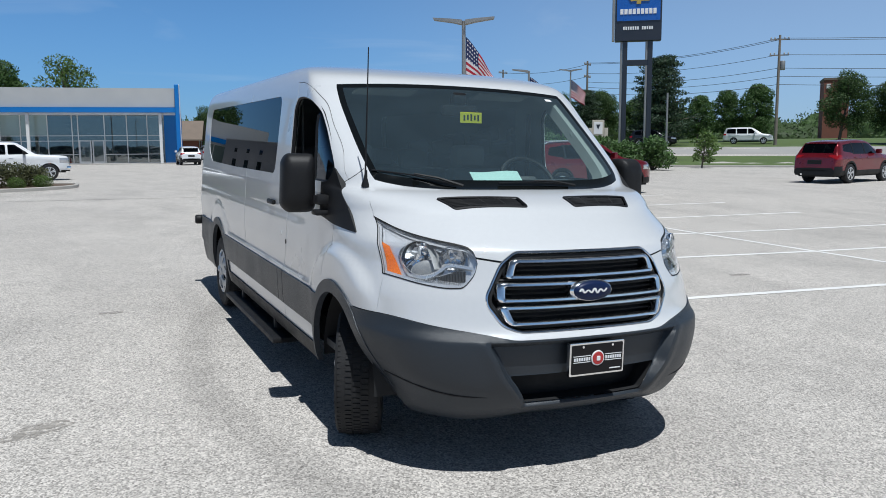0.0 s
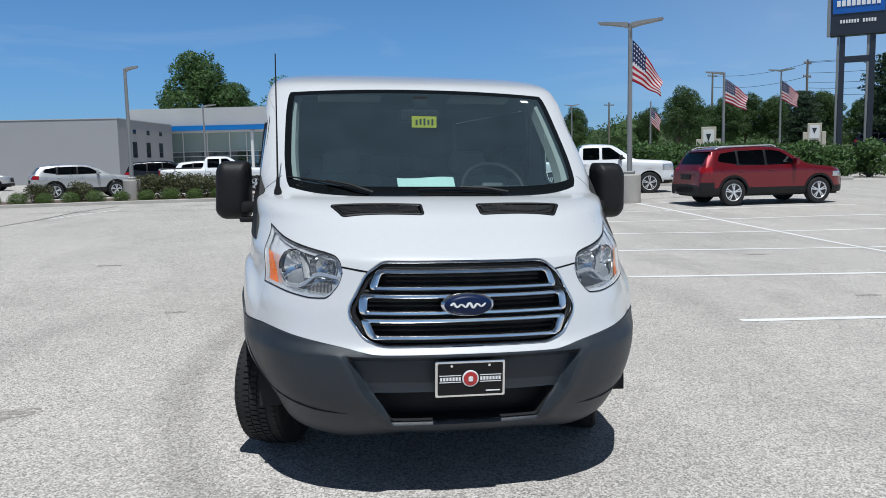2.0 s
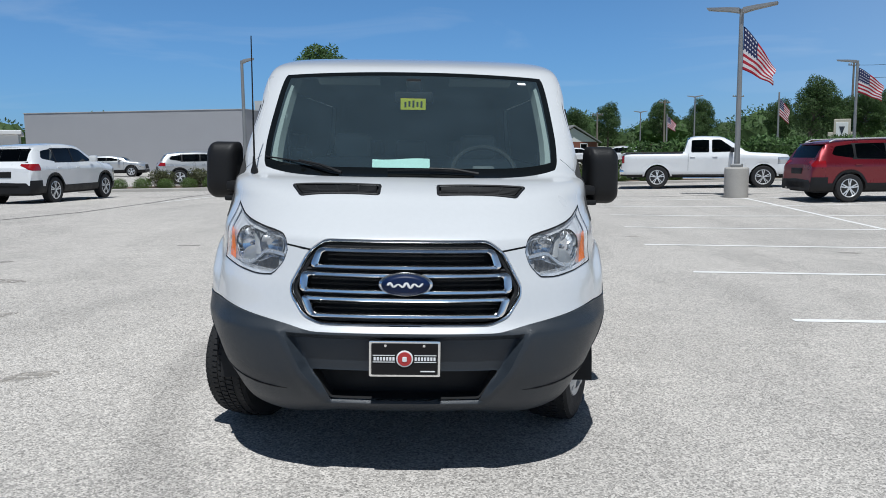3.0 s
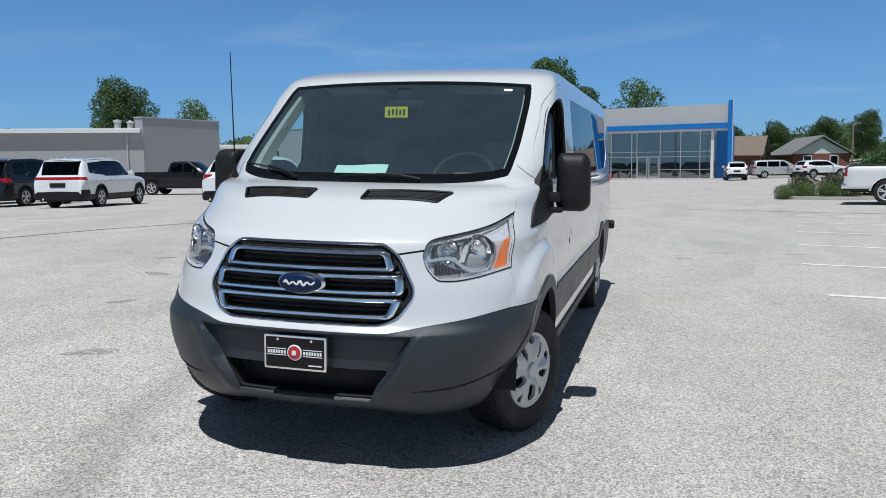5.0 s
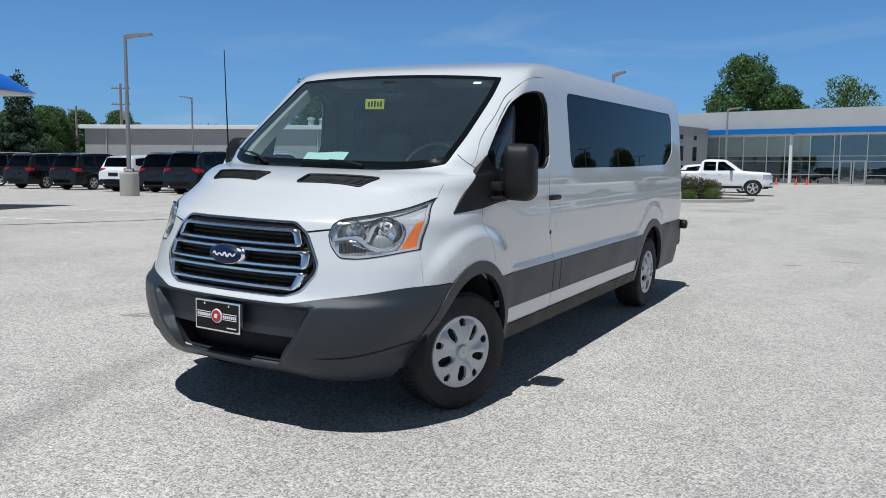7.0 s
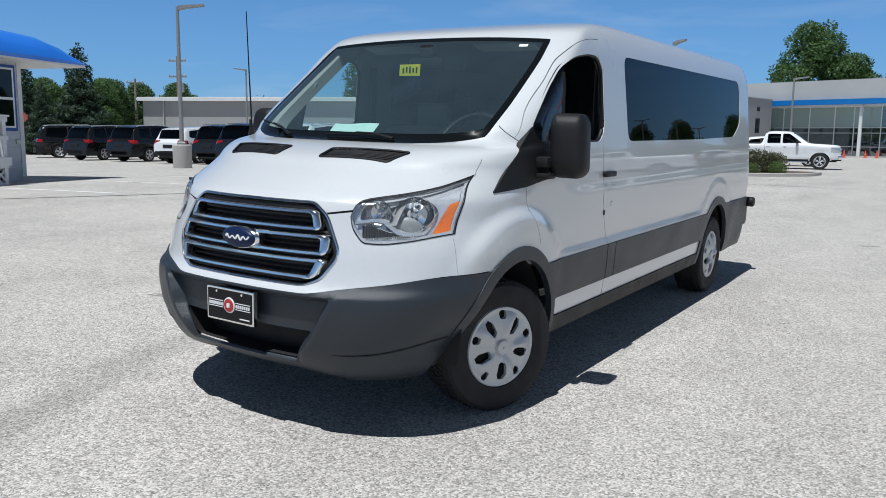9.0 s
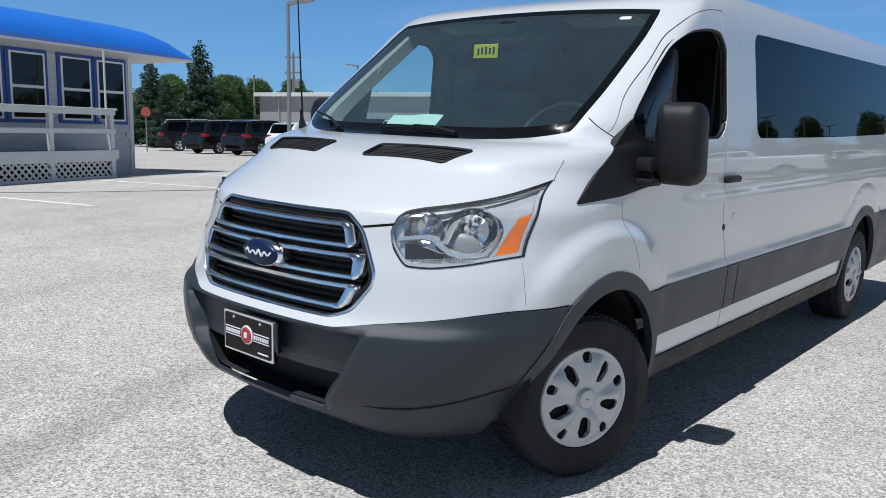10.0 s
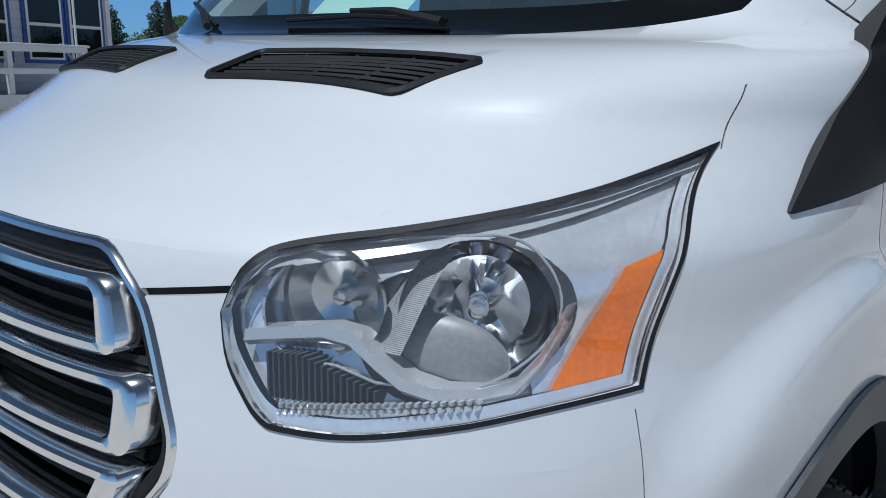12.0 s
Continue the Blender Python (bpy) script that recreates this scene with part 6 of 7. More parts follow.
part("roof_vent", lathe([(.25, 0), (.25, .5), (.35, .55), (0, .75)], 12, "z"), ROOFGREY, longb).matrix_basis = Matrix.Translation((n - 1.9, 4, 4.9))
m, n = facade(-38.4, 51.3, -36.4, 59.2)
boxb = thing("workshop_block", "taller plain grey block at the end of the long building", "building", m)
part("wall", block((0, 0, -.2), (n, .9, 5.6), .02), GREYWALL, boxb)
part("parapet_cap", block((-.06, -.06, 5.6), (n + .06, .96, 5.68)), ROOFGREY, boxb)
m, n = facade(-49.0, 67.6, -38.3, 72.7)
link = thing("low_building", "low white-roofed building behind the wing", "building", m)
part("wall", block((0, 0, 0), (n, 10, 3.6)), WHITETRIM, link)
part("roof", block((-.3, -.4, 3.6), (n + .3, 10, 4.0), .05), WHITETRIM, link)


def make_house(x, y, turn, w, d, eave, ridge, wall, gable, roofm, label):
    h = thing("house", label, "house", put(x, y, turn))
    part("wall", block((-w / 2, 0, 0), (w / 2, d, eave)), wall, h)
    for yy in (0, d - .1):
        part("gable", prism([(-w / 2, eave), (w / 2, eave), (0, ridge - .1)], (0, 2), yy, yy + .1), gable, h)
    bm = bmesh.new()
    prism([(-w / 2 - .5, eave - .2), (0, ridge + .1), (w / 2 + .5, eave - .2), (w / 2 + .5, eave - .05), (0, ridge + .28), (-w / 2 - .5, eave - .05)], (0, 2), -.5, d + .5, bm)
    part("roof", bm, roofm, h)
    for x in (-w * .25, w * .22):
        wd = part("window", block((x - .5, -.06, 1.0), (x + .5, .02, 2.3)), WHITETRIM, h)
        part("pane", block((x - .4, -.08, 1.1), (x + .4, -.03, 2.2)), CAR_GLASS, wd)


make_house(19.2, 101.5, 8, 6.4, 10, 2.5, 4.4, BRICK, WHITETRIM, SHINGLEG, "brick house with a white gable and grey roof")
make_house(13.0, 105.0, 78, 8.0, 6.5, 2.5, 4.6, BRICK, METALWALL, SHINGLE, "brick house with a brown shingle roof")
bb = thing("brick_block", "square brown brick building beyond the trees", "building", put(93.5, 75.2, -45))
part("wall", block((-1.5, 0, 0), (1.7, 6, 8.0)), BRICK, bb)
part("parapet", block((-1.6, -.1, 8.0), (1.8, 6.1, 8.3)), SHINGLE, bb)
part("sign_panel", block((-1.2, -.12, 6.8), (-.7, -.02, 7.5)), WHITETRIM, bb)

# ---- the sales cabin with its deck ----
KWALL = material("light grey painted boards", (0.46, 0.48, 0.52), 0.7, 0, 0.06, 1, 20)
AWN = material("glossy blue awning", (0.03, 0.19, 0.72), 0.4, 0, 0.06, 1, 20, coat=.3)
FRAMEB = material("blue window frame", (0.02, 0.07, 0.28), 0.5, 0, 0.06, 2, 30)
DECKW = material("white painted deck timber", (0.60, 0.61, 0.62), 0.7, 0, 0.10, 2, 30, 0.2, 60)
BOARD = material("weathered deck boards", (0.22, 0.20, 0.18), 0.85, 0, 0.2, 2, 30)
m, n = facade(-11.55, -3.72, -15.46, 7.62)
kiosk = thing("sales_cabin", "grey sales cabin with blue rounded awning roof and white deck", "cabin", m)
KW = n
part("wall", block((0, 0, .25), (KW, 6, 2.75)), KWALL, kiosk)
for k in range(15):
    part("board", block((0, -.012, .30 + k * .165), (KW, 0, .44 + k * .165), .004), KWALL, kiosk)
part("skirting", block((.05, .02, -.1), (KW - .05, 5.9, .3)), KWALL, kiosk)
part("corner_post", block((KW - .06, -.03, .1), (KW + .06, .09, 2.72)), DECKW, kiosk)
part("ceiling_soffit", block((-.9, -.75, 2.68), (KW + 1.35, 6.6, 2.74)), WHITETRIM, kiosk)
bm = bmesh.new()
prof = [(-.78, 2.72), (-.80, 2.80), (-.72, 2.98), (-.52, 3.18), (-.20, 3.32), (.3, 3.42), (1.2, 3.46), (4.6, 3.46), (5.6, 3.42), (6.1, 3.25), (6.5, 2.98), (6.58, 2.80), (6.55, 2.72)]
rows = []
for x, k in ((-.9, 0), (-.82, .35), (-.6, .75), (-.2, 1), (KW * .3, 1), (KW * .6, 1), (KW - .3, 1), (KW + .35, .95), (KW + .75, .78), (KW + 1.1, .5), (KW + 1.32, .2), (KW + 1.38, 0)):
    rows.append([bm.verts.new((x, y, 2.74 + (z - 2.74) * k)) for y, z in prof])
for a, b in zip(rows, rows[1:]):
    for j in range(len(a) - 1):
        bm.faces.new((a[j], a[j + 1], b[j + 1], b[j]))
part("awning_roof", bm, AWN, kiosk, "bright blue rounded awning roof", recalc=True)
for x0, x1 in ((KW - 1.00, KW - .22), (KW - 1.98, KW - 1.20), (KW - 3.22, KW - 2.40), (KW - 4.24, KW - 3.42), (KW - 5.50, KW - 4.66), (KW - 6.54, KW - 5.70)):
    w = part("window", block((x0 - .09, -.045, 1.15), (x1 + .09, .0, 2.62), .01), FRAMEB, kiosk, "sash window in a blue frame")
    part("sash", block((x0 - .01, -.06, 1.22), (x1 + .01, -.015, 2.55)), WHITETRIM, w)
    part("pane", block((x0 + .04, -.066, 1.26), (x1 - .04, -.05, 1.84)), CAR_GLASS, w)
    part("pane", block((x0 + .04, -.066, 1.90), (x1 - .04, -.05, 2.51)), CAR_GLASS, w)
part("meter_box", block((KW - .2, -.05, .85), (KW - .05, 0, .95)), ROOFGREY, kiosk)
part("roof_antenna", tube([(KW - 2.7, 1.5, 3.4), (KW - 2.7, 1.5, 4.3)] + [(KW - 2.7 + .16 * math.sin(a), 1.5, 4.46 - .16 * math.cos(a)) for a in np.linspace(0, 6.2, 14)], .02, 6), ROOFGREY, kiosk)
deck = thing("timber_deck", "white painted timber deck with rails and lattice skirt", "deck", m)
DX0, DX1, DY = -1.0, KW - 1.65, -1.12
part("floor_boards", block((DX0, DY, .53), (DX1, -.03, .59)), BOARD, deck)
part("rim_board", block((DX0, DY - .05, .42), (DX1 + .05, DY, .61), .006), DECKW, deck)
part("rim_board", block((DX1, DY, .42), (DX1 + .05, -.03, .61), .006), DECKW, deck)
for x in np.arange(DX1 - .06, DX0, -1.55):
    part("post", block((x - .05, DY, .0), (x + .05, DY + .09, 1.43), .006), DECKW, deck)
for z, t in ((1.33, .10), (.95, .10)):
    part("rail", block((DX0, DY - .02, z), (DX1 + .02, DY + .05, z + t), .006), DECKW, deck)
part("cap_rail", block((DX0, DY - .05, 1.43), (DX1 + .05, DY + .11, 1.47), .006), DECKW, deck)
part("rail_brace", tube([(DX1 - .05, DY + .6, 1.5), (DX1 - .05, DY + .1, 1.05)], .035, 4), DECKW, deck)
part("back_post", tube([(DX1 - .12, DY + .10, .59), (DX1 - .12, DY + .10, 2.68)], .022, 8), DECKW, deck)
# dark sheet behind the lattice stands in for the shade under the deck
part("skirt_shade", block((DX0 + .1, DY + .12, .02), (DX1 - .05, DY + .16, .42)), DARK, deck)
k = 0
x = DX1 - .20
while x > DX0 and k < 130:
    for s in (1, -1):
        a = block((-.019, -.006, -.27), (.019, .006, .27))
        lat = part("lattice_slat", a, DECKW, deck, smooth=False)
        lat.matrix_basis = pose(x, DY + .02 + .012 * s, .22, 0, 45 * s, 0)
    x -= .15
    k += 1
for z in (.045, .41):
    part("lattice_frame", block((DX0, DY - .01, z - .035), (DX1, DY + .05, z + .03)), DECKW, deck)

# ---- lamps, flags, signs, poles ----
POLE = material("galvanised pole", (0.30, 0.30, 0.295), 0.5, 0.5, 0.08, 3, 40)
WOODPOLE = material("weathered utility pole", (0.21, 0.18, 0.15), 0.9, 0, 0.2, 3, 40, 0.4, 40)
FLAGRED, FLAGWHITE, FLAGBLUE = (material(a, b, 0.8, 0, 0.06, 4, 60) for a, b in (("red flag cloth", (.36, .014, .03)), ("white flag cloth", (.62, .60, .61)), ("blue flag cloth", (.012, .02, .08))))


def make_lamp(x, y, high, arms, turn, base=True, label="tall grey parking lot lamp on a round concrete base", reach=1.0):
    lamp = thing("street_lamp", label, "street lamp", put(x, y, turn), "lot lamps")
    z0 = 0
    if base:
        part("concrete_base", lathe([(.34, -.05), (.35, 0), (.35, .86), (.32, .90), (0, .90)], 24, "z"), CONCRETE, lamp)
        z0 = .90
    part("pole", tube([(0, 0, z0), (0, 0, high)], [.085, .06], 10), POLE, lamp)
    part("base_plate", block((-.16, -.16, z0), (.16, .16, z0 + .10), .02), POLE, lamp)
    for s in arms:
        bm = bmesh.new()
        prism([(s * .05, high - .12), (s * .35 * reach, high - .05), (s * .95 * reach, high + .04), (s * .98 * reach, high + .10), (s * .4 * reach, high + .06), (s * .05, high + .02)], (0, 2), -.16, .16, bm)
        part("lamp_head", bm, POLE, lamp, "flat lamp head", recalc=True)
    return lamp


def make_flag(x, y, z, turn, w=1.7, h=1.4, top=.95, low=.30):
    bm = bmesh.new()
    NX, NY = 24, 26
    grid = []
    for i in range(NX + 1):
        col = []
        for j in range(NY + 1):
            u, v = i / NX, j / NY
            sag = u ** 1.15 * (top * (1 - v) + low * v)
            col.append(bm.verts.new((u * w * (1 - .08 * v) + .03 * math.sin(v * 9 + u * 6) * u, .09 * math.sin(u * 9 + v * 3) * u, -v * h - sag + .02 * math.sin(u * 12 + v * 4) * u)))
        grid.append(col)
    for i in range(NX):
        for j in range(NY):
            f = bm.faces.new((grid[i][j], grid[i + 1][j], grid[i + 1][j + 1], grid[i][j + 1]))
            f.material_index = 2 if (i < NX * .42 and j < 14) else (j // 2) % 2
            if f.material_index == 2 and i % 2 == 1 and j % 3 == 1:
                f.material_index = 1
    fl = part("flag", bm, [FLAGRED, FLAGWHITE, FLAGBLUE])
    fl.matrix_basis = put(x, y, turn, z)
    sol = fl.modifiers.new("thickness", "SOLIDIFY")
    sol.thickness = .006
    tagged(fl, "striped red and white flag with a starred blue corner", "flag", "flags on the lamp poles")


make_lamp(9.35, 20.3, 5.5, (1, -1), -30)
make_flag(9.41, 20.26, 5.0, -25, .90, 1.25, 1.25, .5)
make_lamp(22.0, 37.4, 5.75, (-1,), -30)
make_flag(22.05, 37.35, 5.4, -30, 1.15, 1.25, .95, .5)
make_lamp(36.7, 55.1, 7.0, (1, -1), -35)
make_flag(36.75, 55.05, 6.2, -35, 1.2, 1.5, 1.1, .7)
make_lamp(27.3, 58.5, 5.4, (), -35, False, "thin grey flag pole")
make_flag(27.35, 58.5, 4.9, -35, .75, 1.3, .9, .7)
make_lamp(-22.3, 17.6, 6.0, (1,), 40)
make_lamp(-45.3, 42.4, 6.6, (-1,), 35)
make_lamp(-7.5, 30.2, 5.25, (1,), 5, reach=.5)
make_lamp(-8.1, 60, 5.9, (1,), 5)
make_lamp(34.3, 39.9, 4.9, (), -35, False, "slim dark post beside the grass")
# farther along the street
make_lamp(27.0, 77.2, 5.9, (1, -1), -20, False, "tall grey street lamp beyond the hedge", reach=.8)
make_lamp(24.5, 88.4, 5.3, (1, -1), -20, False, "tall grey street lamp beyond the hedge", reach=.8)
make_lamp(24.0, 76.5, 4.6, (), -20, False, "thin grey flag pole")
make_flag(24.0, 76.5, 4.4, -30, .9, 1.1, .8, .5)


def make_pole(x, y, high, turn, arms=1, trans=False):
    p = thing("utility_pole", "tall weathered wooden utility pole with cross-arms", "utility pole", put(x, y, turn), "utility poles")
    part("pole", tube([(0, 0, 0), (0, 0, high)], [.17, .11], 10), WOODPOLE, p)
    for k in range(arms):
        z = high - .5 - 1.5 * k
        part("cross_arm", block((-.9, -.05, z), (.9, .05, z + .11)), WOODPOLE, p)
        for xx in (-.82, -.45, .45, .82):
            part("insulator", lathe([(.05, 0), (.07, .05), (.05, .16), (0, .2)], 8, "z"), CONCRETE, p).matrix_basis = Matrix.Translation((xx, 0, z + .13))
    if trans:
        part("transformer", lathe([(.22, 0), (.25, .05), (.25, .8), (.2, .9), (0, .92)], 14, "z"), POLE, p).matrix_basis = Matrix.Translation((.35, 0, high - 3.4))


POLES = [(62, 56.2, 10.8, -40), (56.5, 81, 10.0, 30), (53.6, 97.3, 10.0, 20), (-74.8, 53.6, 7.6, 40), (-61.8, 49, 9.0, 25), (46, 115, 7.4, 10), (36, 118, 6.8, 10), (26, 119, 6.2, 10)]
for i, (x, y, hgt, tn) in enumerate(POLES):
    make_pole(x, y, hgt, tn, 2 if i in (0, 1, 4) else 1, i in (0, 4))
CABLE = material("dark cable", (.03, .03, .03), .7)


def wire(a, b, sag):
    pts = []
    for i in range(15):
        u = i / 14
        pts.append((a[0] + (b[0] - a[0]) * u, a[1] + (b[1] - a[1]) * u, a[2] + (b[2] - a[2]) * u - sag * 4 * u * (1 - u)))
    tagged(part("overhead_cable", tube(pts, .022, 4), CABLE), "thin dark overhead cable between utility poles", "cable")


zt = lambda i: land(POLES[i][0], POLES[i][1]) + POLES[i][2]
for dz in (-.3, -.45, -1.9, -3.2, -4.0, -4.8):
    wire((62, 56.2, zt(0) + dz), (108, 10, zt(0) + dz + .6), 1.0)
    wire((62, 56.2, zt(0) + dz), (56.5, 81, zt(1) + dz * .8), .6)
wire((56.5, 81, zt(1) - .4), (53.6, 97.3, zt(2) - .4), .5)
wire((56.5, 81, zt(1) - 1.9), (53.6, 97.3, zt(2) - 1.9), .5)

SIGNBLUE = material("bright blue sign face", (.012, .10, .42), .3, 0, .04, 2, 20, coat=.6)
SIGNBLACK = material("dark sign cladding", (.02, .022, .03), .35, 0, .05, 2, 20, coat=.4)
GOLD = material("gold emblem", (.62, .42, .10), .35, .4, .06)
m, n = facade(34.45, 44.9, 36.0, 43.9)
sign = thing("pylon_sign", "tall blue and black dealer sign on two posts", "sign", pose(35.13, 44.25, land(35.13, 44.25), 0, 0, -36))
for x in (-.88, .88):
    part("post", block((x - .17, -.30, 0), (x + .17, .12, 8.7), .02), SIGNBLACK, sign)
    part("post_side", block((x - .33 if x < 0 else x - .33, -.26, 0), (x - .18, .10, 8.7), .02), POLE, sign)
part("cross_bar", block((-.75, -.28, 7.0), (.75, .08, 7.4), .02), SIGNBLACK, sign)
part("sign_foot", block((-1.25, -.9, -.1), (1.25, .6, .45), .02), CONCRETE, sign)
part("cabinet", block((-1.62, -.45, 8.7), (1.62, .25, 14.7), .04), SIGNBLACK, sign, "dark sign cabinet")
part("cabinet_edge", block((-1.82, -.43, 8.75), (-1.64, .23, 14.7), .02), POLE, sign)
part("blue_face", block((-1.50, -.50, 10.1), (1.50, -.44, 14.5), .01), SIGNBLUE, sign)
part("emblem", prism([(-.75, 11.80), (-.55, 11.45), (-.15, 11.45), (-.15, 11.25), (.15, 11.25), (.15, 11.45), (.75, 11.45), (.55, 11.80), (.15, 11.80), (.15, 12.0), (-.15, 12.0), (-.15, 11.80)], (0, 2), -.56, -.50), GOLD, sign)
for k in range(9):
    x = -1.27 + k * .285
    part("sign_bar", block((x, -.54, 10.55), (x + .22, -.50, 10.92), .01), WHITE, sign)
for k in range(13):
    x = -1.05 + k * .163
    if k != 7:
        part("sign_bar", block((x, -.48, 9.48), (x + .11, -.45, 9.70), .01), WHITE, sign)
BEIGE = material("pale beige stone", (0.50, 0.46, 0.38), 0.85, 0, 0.12, 2, 40, 0.3, 60)
for x, y, tn, w, h in ((28.9, 51.9, -30, 1.05, 3.2), (42.3, 58.8, -35, 1.1, 2.6)):
    sg = thing("monument_sign", "pale stone monument sign beside the street", "sign", put(x, y, tn))
    part("slab", block((-w / 2, -.25, 0), (w / 2, .25, h), .03), BEIGE, sg)
    part("pier", block((-w / 2 - .35, -.35, 0), (-w / 2, .35, h * .72), .03), BEIGE, sg)
    part("pier", block((w / 2, -.35, 0), (w / 2 + .35, .35, h * .72), .03), BEIGE, sg)
    part("panel", block((-w * .36, -.28, h * .50), (w * .36, -.24, h * .93), .01), WHITETRIM, sg)
    part("emblem", prism([(-w * .17, h * .84), (w * .17, h * .84), (0, h * .66)], (0, 2), -.30, -.28), SIGNBLACK, sg)
    for k in range(3):
        part("sign_bar", block((-w * .3, -.29, h * (.42 - .08 * k)), (w * .3, -.25, h * (.45 - .08 * k))), SIGNBLACK, sg)
stop = thing("stop_sign", "red stop sign seen past the cabin", "road sign", put(-41.2, 22.0, 60))
part("post", tube([(0, 0, 0), (0, 0, 2.4)], .03, 6), POLE, stop)
part("face", prism([(.28 * math.cos(math.pi / 8 + k * math.pi / 4), 2.3 + .28 * math.sin(math.pi / 8 + k * math.pi / 4)) for k in range(8)], (0, 2), -.05, -.03), material("faded red sign", (.5, .10, .08), .5), stop)

# ---- trees, hedges, shrubs ----
def leaf_material(name, color):
    m = material(name, color, 0.65, 0, 0.30, 0.8, 9)
    t = m.node_tree
    b = t.nodes["Principled BSDF"]
    last = b.inputs["Base Color"].links[0].from_socket
    g = t.nodes.new("ShaderNodeNewGeometry")
    mr = t.nodes.new("ShaderNodeMapRange")
    mr.inputs["To Min"].default_value, mr.inputs["To Max"].default_value = 0.55, 1.45
    t.links.new(g.outputs["Random Per Island"], mr.inputs["Value"])
    vm = t.nodes.new("ShaderNodeVectorMath")
    vm.operation = "SCALE"
    t.links.new(last, vm.inputs[0])
    t.links.new(mr.outputs["Result"], vm.inputs["Scale"])
    t.links.new(vm.outputs[0], b.inputs["Base Color"])
    # light also passes through the blades
    tl, mx = t.nodes.new("ShaderNodeBsdfTranslucent"), t.nodes.new("ShaderNodeMixShader")
    mx.inputs[0].default_value = 0.42
    t.links.new(vm.outputs[0], tl.inputs["Color"])
    t.links.new(b.outputs[0], mx.inputs[1])
    t.links.new(tl.outputs[0], mx.inputs[2])
    t.links.new(mx.outputs[0], t.nodes["Material Output"].inputs["Surface"])
    return m


LEAF = leaf_material("green leaves", (0.080, 0.148, 0.042))
LEAFDARK = leaf_material("dark green leaves", (0.074, 0.128, 0.040))
LEAFYOUNG = leaf_material("fresh green leaves", (0.115, 0.185, 0.045))
NEEDLE = leaf_material("blue green needles", (0.048, 0.082, 0.045))
BARK = material("grey brown bark", (0.13, 0.105, 0.085), 0.95, 0, 0.25, 3, 40, 0.6, 40)


def leaves(rng, blobs, count, size):
    """Many small leaf blades about a set of clumps (centre, radii)."""
    vol = np.array([b[1][0] * b[1][1] * b[1][2] for b in blobs])
    pick = rng.choice(len(blobs), size=count, p=vol / vol.sum())
    c, r = np.array([b[0] for b in blobs])[pick], np.array([b[1] for b in blobs])[pick]
    unit = lambda v: v / np.maximum(1e-6, np.linalg.norm(v, axis=1, keepdims=True))
    d = unit(rng.normal(size=(count, 3)))
    rad = rng.uniform(.45, 1.05, size=(count, 1)) ** .5 * np.where(rng.random((count, 1)) < .10, 1.14, 1.0)
    p = c + d * r * rad
    u = unit(rng.normal(size=(count, 3)))
    w = unit(np.cross(u, d + .3 * rng.normal(size=(count, 3))))
    s = size * rng.uniform(.6, 1.35, size=(count, 1))
    verts = np.stack([p - u * s, p + w * s * .42 - u * s * .1, p + u * s, p - w * s * .42 + u * s * .1], axis=1).reshape(-1, 3)
    me = bpy.data.meshes.new("crown")
    me.from_pydata(verts.tolist(), [], np.arange(count * 4).reshape(-1, 4).tolist())
    return me


def crown(me, mat, parent):
    me.materials.append(mat)
    ob = new("crown", me)
    ob.parent = parent
    return ob


def make_tree(seed, high, spread, mat, name, label, first=.28, size=.17, count=16000, open_=0.0):
    """A broad-leaved tree: tapered trunk, limbs, and an uneven crown with gaps."""
    rng = np.random.default_rng(seed)
    tree = thing(name, label, "tree", None, "trees")
    tr = bmesh.new()
    bend = rng.normal(size=2) * .03 * high
    top = Vector((bend[0], bend[1], high * .72))
    tube([(0, 0, -.1), (bend[0] * .3, bend[1] * .3, high * .25), (bend[0] * .7, bend[1] * .7, high * .5), tuple(top)], [high * .024, high * .019, high * .012, high * .004], 8, False, tr)
    blobs = []
    n = 24
    for k in range(n):
        a = k * 2.4 + rng.uniform(-.4, .4)
        zf = first + (1 - first) * ((k * 7) % n + .5) / n
        out = spread * (.95 * math.sin(math.pi * min(1, max(.12, (zf - first) / (1 - first) * .86 + .12))) ** .7) * rng.uniform(.55, 1.05)
        end = Vector((math.cos(a) * out * .72 + bend[0], math.sin(a) * out * .72 + bend[1], high * (zf * .92 + .02)))
        s = Vector((bend[0] * zf, bend[1] * zf, high * max(first * .7, zf - .20)))
        tube([tuple(s), tuple((s + end) / 2 + Vector((0, 0, high * .02))), tuple(end)], [high * .009, high * .006, high * .002], 5, False, tr)
        r = spread * rng.uniform(.24, .42)
        blobs.append((tuple(end), (r, r, r * rng.uniform(.65, .95))))
        if rng.random() < .6 - open_:
            q = end + Vector(tuple(rng.normal(size=3) * spread * .16))
            blobs.append((tuple(q), (r * .6, r * .6, r * .5)))
    part("trunk", tr, BARK, tree)
    crown(leaves(rng, blobs, count, size), mat, tree)
    return tree


